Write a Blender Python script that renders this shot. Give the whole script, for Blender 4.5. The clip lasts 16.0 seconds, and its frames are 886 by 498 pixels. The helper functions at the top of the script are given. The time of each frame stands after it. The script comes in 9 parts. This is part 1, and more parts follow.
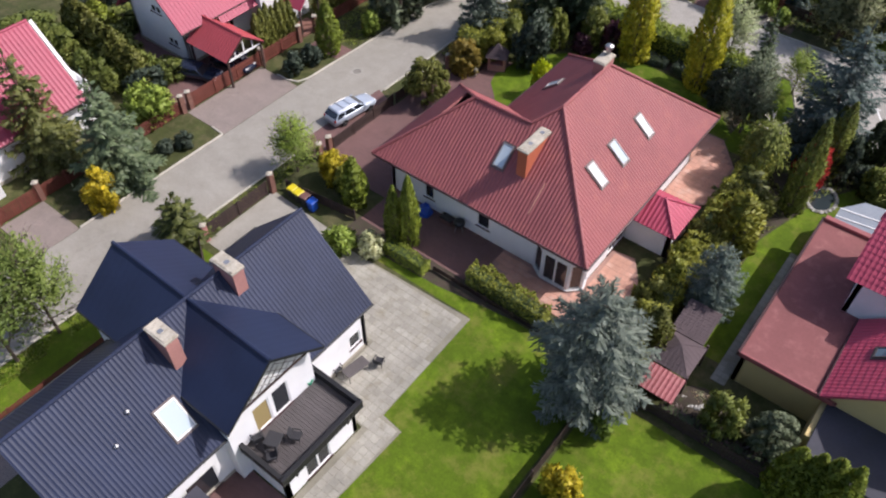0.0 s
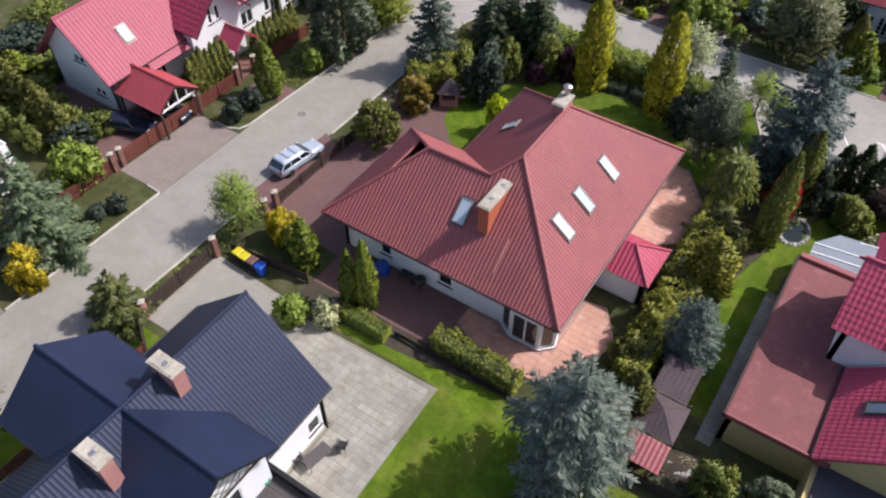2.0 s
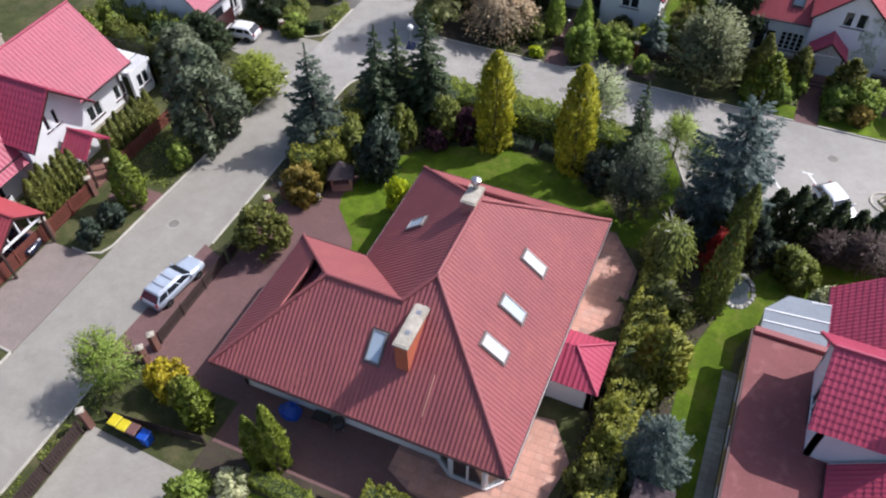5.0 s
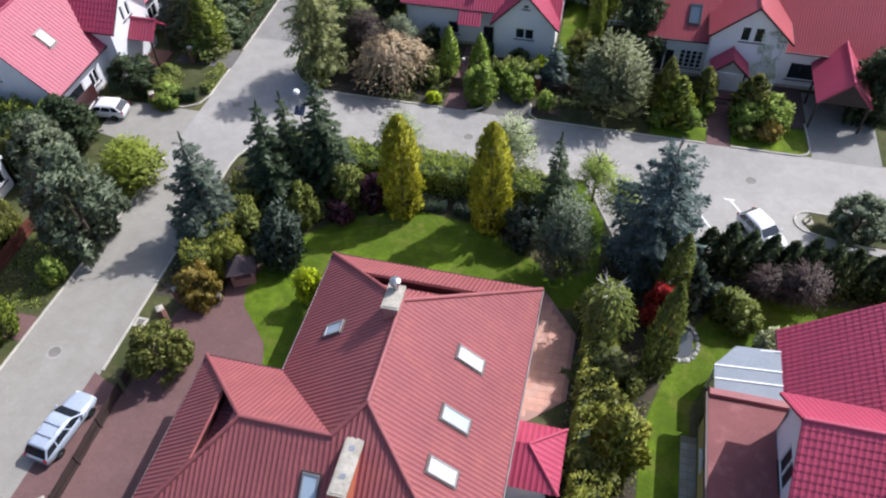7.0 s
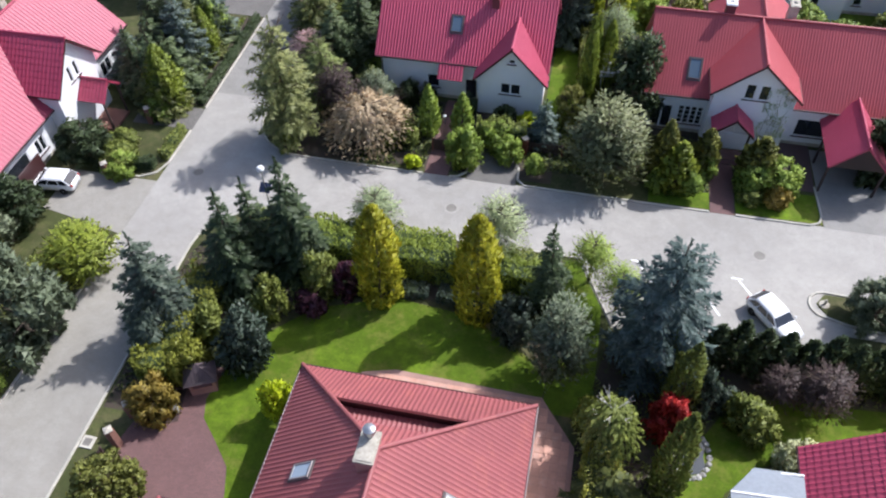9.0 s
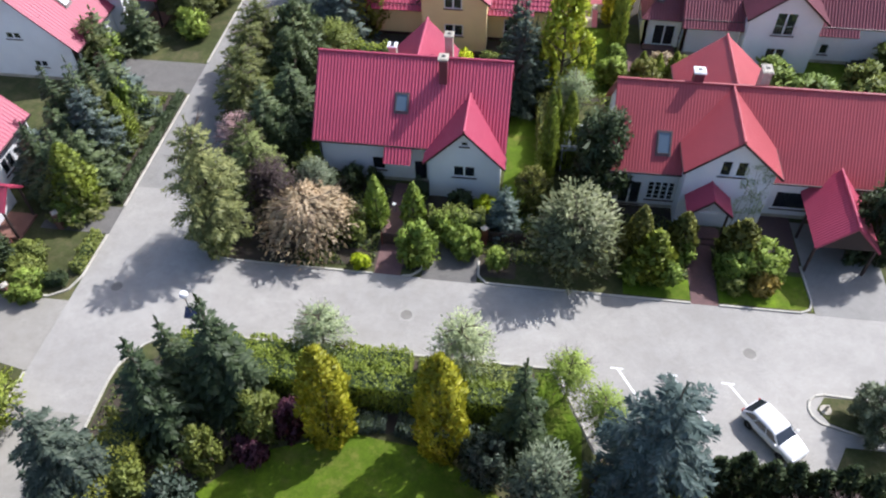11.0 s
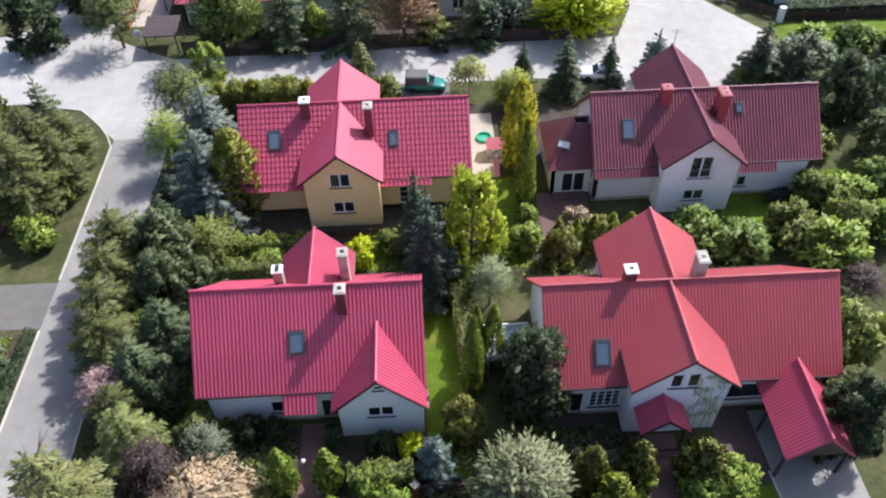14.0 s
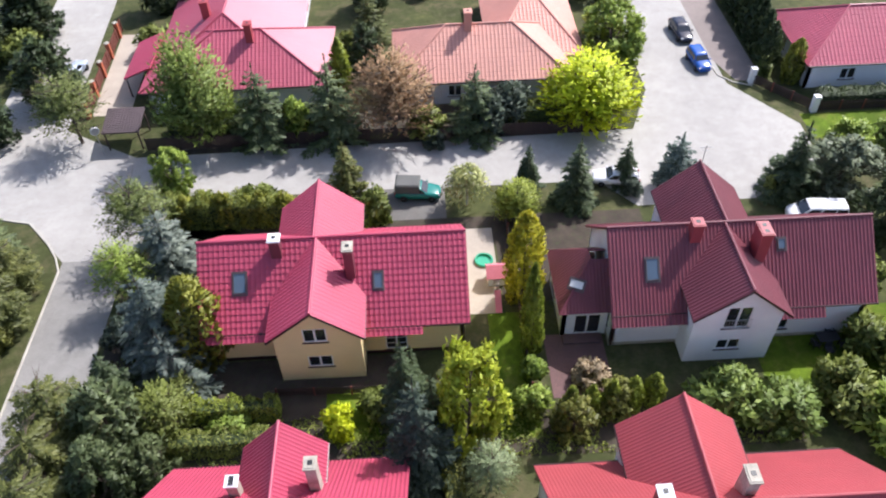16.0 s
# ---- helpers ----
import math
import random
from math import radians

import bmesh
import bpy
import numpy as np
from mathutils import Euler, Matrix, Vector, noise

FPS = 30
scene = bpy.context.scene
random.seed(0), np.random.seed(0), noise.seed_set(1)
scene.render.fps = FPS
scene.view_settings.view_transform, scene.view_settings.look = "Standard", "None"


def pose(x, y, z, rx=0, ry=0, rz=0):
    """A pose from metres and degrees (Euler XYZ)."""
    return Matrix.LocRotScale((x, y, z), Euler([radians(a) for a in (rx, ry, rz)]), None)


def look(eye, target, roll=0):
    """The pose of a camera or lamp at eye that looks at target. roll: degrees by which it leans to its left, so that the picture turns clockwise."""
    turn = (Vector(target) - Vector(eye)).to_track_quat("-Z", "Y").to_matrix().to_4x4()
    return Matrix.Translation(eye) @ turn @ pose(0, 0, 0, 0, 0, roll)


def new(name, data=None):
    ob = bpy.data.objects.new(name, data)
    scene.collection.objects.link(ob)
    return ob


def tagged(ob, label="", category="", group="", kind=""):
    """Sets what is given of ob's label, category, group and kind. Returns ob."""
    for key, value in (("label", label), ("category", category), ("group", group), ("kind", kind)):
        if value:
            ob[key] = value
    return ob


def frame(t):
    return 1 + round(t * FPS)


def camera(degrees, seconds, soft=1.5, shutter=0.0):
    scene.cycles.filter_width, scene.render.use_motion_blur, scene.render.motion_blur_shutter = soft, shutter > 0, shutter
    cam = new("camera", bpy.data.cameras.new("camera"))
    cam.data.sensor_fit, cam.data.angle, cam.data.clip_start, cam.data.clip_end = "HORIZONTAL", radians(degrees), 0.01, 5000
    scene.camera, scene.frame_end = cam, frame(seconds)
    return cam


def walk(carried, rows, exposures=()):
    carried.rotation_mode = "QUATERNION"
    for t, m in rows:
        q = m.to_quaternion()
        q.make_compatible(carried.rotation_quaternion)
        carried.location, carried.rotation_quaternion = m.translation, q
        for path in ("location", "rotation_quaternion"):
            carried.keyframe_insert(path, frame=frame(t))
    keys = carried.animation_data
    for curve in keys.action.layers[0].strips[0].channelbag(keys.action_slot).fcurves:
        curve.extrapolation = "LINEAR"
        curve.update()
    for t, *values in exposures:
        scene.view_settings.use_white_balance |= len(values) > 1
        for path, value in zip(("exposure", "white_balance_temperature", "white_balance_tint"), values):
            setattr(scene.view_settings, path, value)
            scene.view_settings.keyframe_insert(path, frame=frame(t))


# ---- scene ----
cam = camera(60.0, 16.0, 2.15)
PATH = [
    (0, (-1.124, 5.216, 41.528), (-1.948, 6.273, 40.044), 0.3),
    (0.5, (-1.675, 6.327, 41.547), (-2.492, 7.389, 40.063), 0.2),
    (1, (-2.45, 7.405, 41.641), (-3.25, 8.477, 40.155), 0.0),
    (1.5, (-3.398, 8.513, 41.715), (-4.169, 9.606, 40.228), 0.0),
    (2, (-4.36, 9.668, 41.72), (-5.099, 10.783, 40.233), 0.2),
    (2.5, (-5.3, 10.953, 41.698), (-6.006, 12.091, 40.212), 0.1),
    (3, (-6.056, 12.348, 41.681), (-6.736, 13.497, 40.192), -0.0),
    (5.3, (-9.815, 19.956, 41.473), (-10.319, 21.184, 39.977), -1.1),
    (5.5, (-10.147, 20.499, 41.492), (-10.619, 21.74, 39.995), -1.1),
    (6, (-10.92, 22.11, 41.474), (-11.299, 23.382, 39.978), -1.1),
    (6.5, (-11.668, 23.798, 41.691), (-11.995, 25.08, 40.191), -1.2),
    (7, (-12.1, 25.825, 41.691), (-12.43, 27.107, 40.192), -1.4),
    (7.5, (-12.593, 27.613, 41.756), (-12.92, 28.895, 40.255), -1.2),
    (8, (-13.014, 29.744, 41.922), (-13.34, 31.022, 40.418), -1.2),
    (8.5, (-13.403, 31.867, 41.948), (-13.715, 33.147, 40.443), -1.2),
    (9, (-13.661, 34.11, 42.105), (-13.955, 35.39, 40.596), -1.3),
    (9.2, (-13.689, 34.965, 42.089), (-13.977, 36.247, 40.581), -1.5),
    (11.5, (-15.413, 45.568, 41.735), (-15.584, 46.899, 40.252), -0.9),
    (12, (-15.703, 48.086, 42.08), (-15.854, 49.423, 40.6), -0.9),
    (12.5, (-15.988, 50.874, 42.713), (-16.089, 52.218, 41.235), -0.8),
    (13, (-16.104, 53.555, 43.509), (-16.148, 54.91, 42.038), -1.1),
    (13.5, (-16.179, 56.295, 44.498), (-16.169, 57.663, 43.039), -1.1),
    (14, (-15.987, 59.238, 45.577), (-15.948, 60.614, 44.126), -1.6),
    (14.5, (-15.892, 62.263, 46.26), (-15.852, 63.647, 44.817), -1.6),
    (15, (-15.623, 65.748, 46.404), (-15.584, 67.13, 44.96), -1.6),
    (15.5, (-15.304, 69.392, 46.484), (-15.262, 70.78, 45.044), -1.5),
    (16, (-14.701, 73.101, 46.379), (-14.664, 74.496, 44.946), -1.8),
]
walk(cam, [(t, look(eye, target, roll)) for t, eye, target, roll in PATH], [(0, 0.27, 6400, 18), (3, 0.31, 6250, 17), (6, 0.37, 6000, 15), (9, 0.6, 5950, 14), (11.5, 0.67, 5950, 14), (14, 0.75, 6000, 15), (16, 0.73, 6100, 16)])

# ---- world and sun ----
SUN_AZ, SUN_EL = 42.0, 48.5  # degrees from +x towards +y, and above the ground
world = bpy.data.worlds.new("sky")
scene.world = world
world.use_nodes = True
wn = world.node_tree.nodes
sky = wn.new("ShaderNodeTexSky")
sky.sky_type, sky.sun_disc = "NISHITA", False
sky.dust_density = 2.5
sky.sun_elevation, sky.sun_rotation = radians(SUN_EL), radians(90 - SUN_AZ)
wn["Background"].inputs["Strength"].default_value = 0.13
world.node_tree.links.new(sky.outputs[0], wn["Background"].inputs["Color"])
sun = new("sun", bpy.data.lights.new("sun", "SUN"))
sun.data.energy, sun.data.angle, sun.data.color = 4.0, radians(0.6), (1.0, 0.97, 0.92)
sun.matrix_basis = look((math.cos(radians(SUN_AZ)) * 60, math.sin(radians(SUN_AZ)) * 60 + 60, 60 * math.tan(radians(SUN_EL))), (0, 60, 0))


# ---- materials ----
def nodes_of(name):
    m = bpy.data.materials.new(name)
    m.use_nodes = True
    return m, m.node_tree.nodes, m.node_tree.links, m.node_tree.nodes["Principled BSDF"]


def noise_node(n, l, scale, detail=4.0, rough=0.6, coord="Object"):
    tc = n.new("ShaderNodeNewGeometry" if coord == "Position" else "ShaderNodeTexCoord")
    tx = n.new("ShaderNodeTexNoise")
    tx.inputs["Scale"].default_value, tx.inputs["Detail"].default_value, tx.inputs["Roughness"].default_value = scale, detail, rough
    l.new(tc.outputs[coord], tx.inputs["Vector"])
    return tx


def ramp(n, l, fac, stops):
    r = n.new("ShaderNodeValToRGB")
    while len(r.color_ramp.elements) < len(stops):
        r.color_ramp.elements.new(0.5)
    for e, (p, c) in zip(r.color_ramp.elements, stops):
        e.position, e.color = p, (*c, 1)
    l.new(fac, r.inputs["Fac"])
    return r


def blend(n, l, kind, fac, a, b):
    x = n.new("ShaderNodeMix")
    x.data_type, x.blend_type = "RGBA", kind
    for sock, v in ((x.inputs["Factor"], fac), (x.inputs[6], a), (x.inputs[7], b)):
        if isinstance(v, bpy.types.NodeSocket):
            l.new(v, sock)
        elif isinstance(v, (int, float)):
            sock.default_value = v
        else:
            sock.default_value = (*v, 1)
    return x.outputs[2]


def bump(n, l, bsdf, height, strength, distance=0.02):
    b = n.new("ShaderNodeBump")
    b.inputs["Strength"].default_value, b.inputs["Distance"].default_value = strength, distance
    l.new(height, b.inputs["Height"])
    l.new(b.outputs[0], bsdf.inputs["Normal"])


def scaled(c, f):
    return tuple(min(1.0, v * f) for v in c)


def plain(name, colour, rough=0.7, metal=0.0, big=0.35, fine=6.0, vary=0.28, spec=0.5, relief=0.15, per_object=0.0, stain=None, coord="Object"):
    """A surface with slow stains, fine grain and a little relief."""
    m, n, l, bsdf = nodes_of(name)
    slow, quick = noise_node(n, l, big, 5, 0.65, coord), noise_node(n, l, fine, 6, 0.7, coord)
    a = ramp(n, l, slow.outputs["Fac"], [(0.3, scaled(colour, 1 - vary)), (0.72, scaled(colour, 1 + vary * 0.6))]).outputs[0]
    g = ramp(n, l, quick.outputs["Fac"], [(0.25, (0.78, 0.78, 0.78)), (0.7, (1.08, 1.08, 1.08))]).outputs[0]
    c = blend(n, l, "MULTIPLY", 0.75, a, g)
    if stain:
        st = noise_node(n, l, big * 2.7, 8, 0.75, coord)
        f = ramp(n, l, st.outputs["Fac"], [(0.52, (0, 0, 0)), (0.72, (1, 1, 1))]).outputs[0]
        c = blend(n, l, "MIX", f, c, stain)
    if per_object:
        oi = n.new("ShaderNodeObjectInfo")
        f = ramp(n, l, oi.outputs["Random"], [(0, (1 - per_object,) * 3), (1, (1 + per_object,) * 3)]).outputs[0]
        c = blend(n, l, "MULTIPLY", 1.0, c, f)
    l.new(c, bsdf.inputs["Base Color"])
    bsdf.inputs["Roughness"].default_value, bsdf.inputs["Metallic"].default_value = rough, metal
    bsdf.inputs["Specular IOR Level"].default_value = spec
    if relief:
        bump(n, l, bsdf, quick.outputs["Fac"], relief)
    return m


def paved(name, a, b, mortar, w, h, rough=0.85, stain=(0.2, 0.19, 0.17), turn=0.0, gap=0.06, relief=0.25):
    """Small paving blocks too fine to lift out one by one, with worn and stained patches."""
    m, n, l, bsdf = nodes_of(name)
    tc = n.new("ShaderNodeTexCoord")
    mp = n.new("ShaderNodeMapping")
    mp.inputs["Rotation"].default_value = (0, 0, radians(turn))
    br = n.new("ShaderNodeTexBrick")
    for key, v in (("Scale", 1.0), ("Brick Width", w), ("Row Height", h), ("Mortar Size", gap * h), ("Mortar Smooth", 0.3)):
        br.inputs[key].default_value = v
    for key, v in (("Color1", a), ("Color2", b), ("Mortar", mortar)):
        br.inputs[key].default_value = (*v, 1)
    l.new(tc.outputs["Object"], mp.inputs[0])
    l.new(mp.outputs[0], br.inputs["Vector"])
    slow, mid = noise_node(n, l, 0.11, 6, 0.6), noise_node(n, l, 0.7, 8, 0.75)
    c = blend(n, l, "MULTIPLY", 0.8, br.outputs["Color"], ramp(n, l, slow.outputs["Fac"], [(0.3, (0.8, 0.8, 0.8)), (0.7, (1.1, 1.1, 1.09))]).outputs[0])
    c = blend(n, l, "MULTIPLY", 0.7, c, ramp(n, l, mid.outputs["Fac"], [(0.3, (0.78, 0.77, 0.75)), (0.65, (1.08, 1.08, 1.08))]).outputs[0])
    f = ramp(n, l, noise_node(n, l, 0.33, 9, 0.8).outputs["Fac"], [(0.56, (0, 0, 0)), (0.8, (0.6, 0.6, 0.6))]).outputs[0]
    c = blend(n, l, "MIX", f, c, stain)
    l.new(c, bsdf.inputs["Base Color"])
    bsdf.inputs["Roughness"].default_value = rough
    bump(n, l, bsdf, br.outputs["Fac"], -relief, 0.01)
    return m


def turf(name, dark, mid, light, dry=(0.14, 0.13, 0.04), dryness=0.6):
    """Grass: broad mossy and sunlit patches, tufts, fine blades and dry spots."""
    m, n, l, bsdf = nodes_of(name)
    slow, fine, patch = noise_node(n, l, 0.2, 6, 0.7), noise_node(n, l, 7, 7, 0.8), noise_node(n, l, 0.9, 9, 0.8)
    c = ramp(n, l, slow.outputs["Fac"], [(0.34, scaled(mid, 0.78)), (0.5, scaled(mid, 1.1)), (0.64, scaled(light, 1.05))]).outputs[0]
    c = blend(n, l, "MIX", ramp(n, l, patch.outputs["Fac"], [(0.4, (0.8, 0.8, 0.8)), (0.58, (0, 0, 0))]).outputs[0], c, scaled(mid, 0.68))
    c = blend(n, l, "MIX", ramp(n, l, fine.outputs["Fac"], [(0.3, (0.55, 0.55, 0.55)), (0.6, (0, 0, 0))]).outputs[0], c, dark)
    f = ramp(n, l, noise_node(n, l, 0.36, 9, 0.8).outputs["Fac"], [(dryness, (0, 0, 0)), (dryness + 0.16, (0.6, 0.6, 0.6))]).outputs[0]
    c = blend(n, l, "MIX", f, c, dry)
    l.new(c, bsdf.inputs["Base Color"])
    bsdf.inputs["Roughness"].default_value, bsdf.inputs["Specular IOR Level"].default_value = 0.9, 0.2
    bump(n, l, bsdf, fine.outputs["Fac"], 0.4, 0.05)
    return m


def foliage(name, dark, mid, light, gloss=0.5):
    """Leaves or needles: every spray has its own tone, over slow patches through the crown."""
    m, n, l, bsdf = nodes_of(name)
    geo, oi = n.new("ShaderNodeNewGeometry"), n.new("ShaderNodeObjectInfo")
    c = ramp(n, l, geo.outputs["Random Per Island"], [(0.0, scaled(tuple((a + b) / 2 for a, b in zip(dark, mid)), 1.45)), (0.5, scaled(mid, 1.45)), (1.0, scaled(tuple((a + b) / 2 for a, b in zip(mid, light)), 1.45))]).outputs[0]
    slow = noise_node(n, l, 0.9, 4, 0.6)
    c = blend(n, l, "MULTIPLY", 0.85, c, ramp(n, l, slow.outputs["Fac"], [(0.35, (0.62, 0.66, 0.62)), (0.65, (1.18, 1.15, 1.1))]).outputs[0])
    c = blend(n, l, "MULTIPLY", 1.0, c, ramp(n, l, oi.outputs["Random"], [(0, (0.88, 0.88, 0.82)), (1, (1.22, 1.13, 1.05))]).outputs[0])
    l.new(c, bsdf.inputs["Base Color"])
    bsdf.inputs["Roughness"].default_value, bsdf.inputs["Specular IOR Level"].default_value = gloss, 0.3
    tr = n.new("ShaderNodeBsdfTranslucent")
    l.new(c, tr.inputs["Color"])
    mx = n.new("ShaderNodeMixShader")
    mx.inputs[0].default_value = 0.32
    l.new(bsdf.outputs[0], mx.inputs[1])
    l.new(tr.outputs[0], mx.inputs[2])
    l.new(mx.outputs[0], n["Material Output"].inputs["Surface"])
    return m


def glassy(name, colour, rough=0.06):
    m, n, l, bsdf = nodes_of(name)
    bsdf.inputs["Base Color"].default_value = (*colour, 1)
    bsdf.inputs["Roughness"].default_value = rough
    bsdf.inputs["Specular IOR Level"].default_value = 0.9
    q = noise_node(n, l, 2.0, 3)
    bump(n, l, bsdf, q.outputs["Fac"], 0.03, 0.02)
    return m


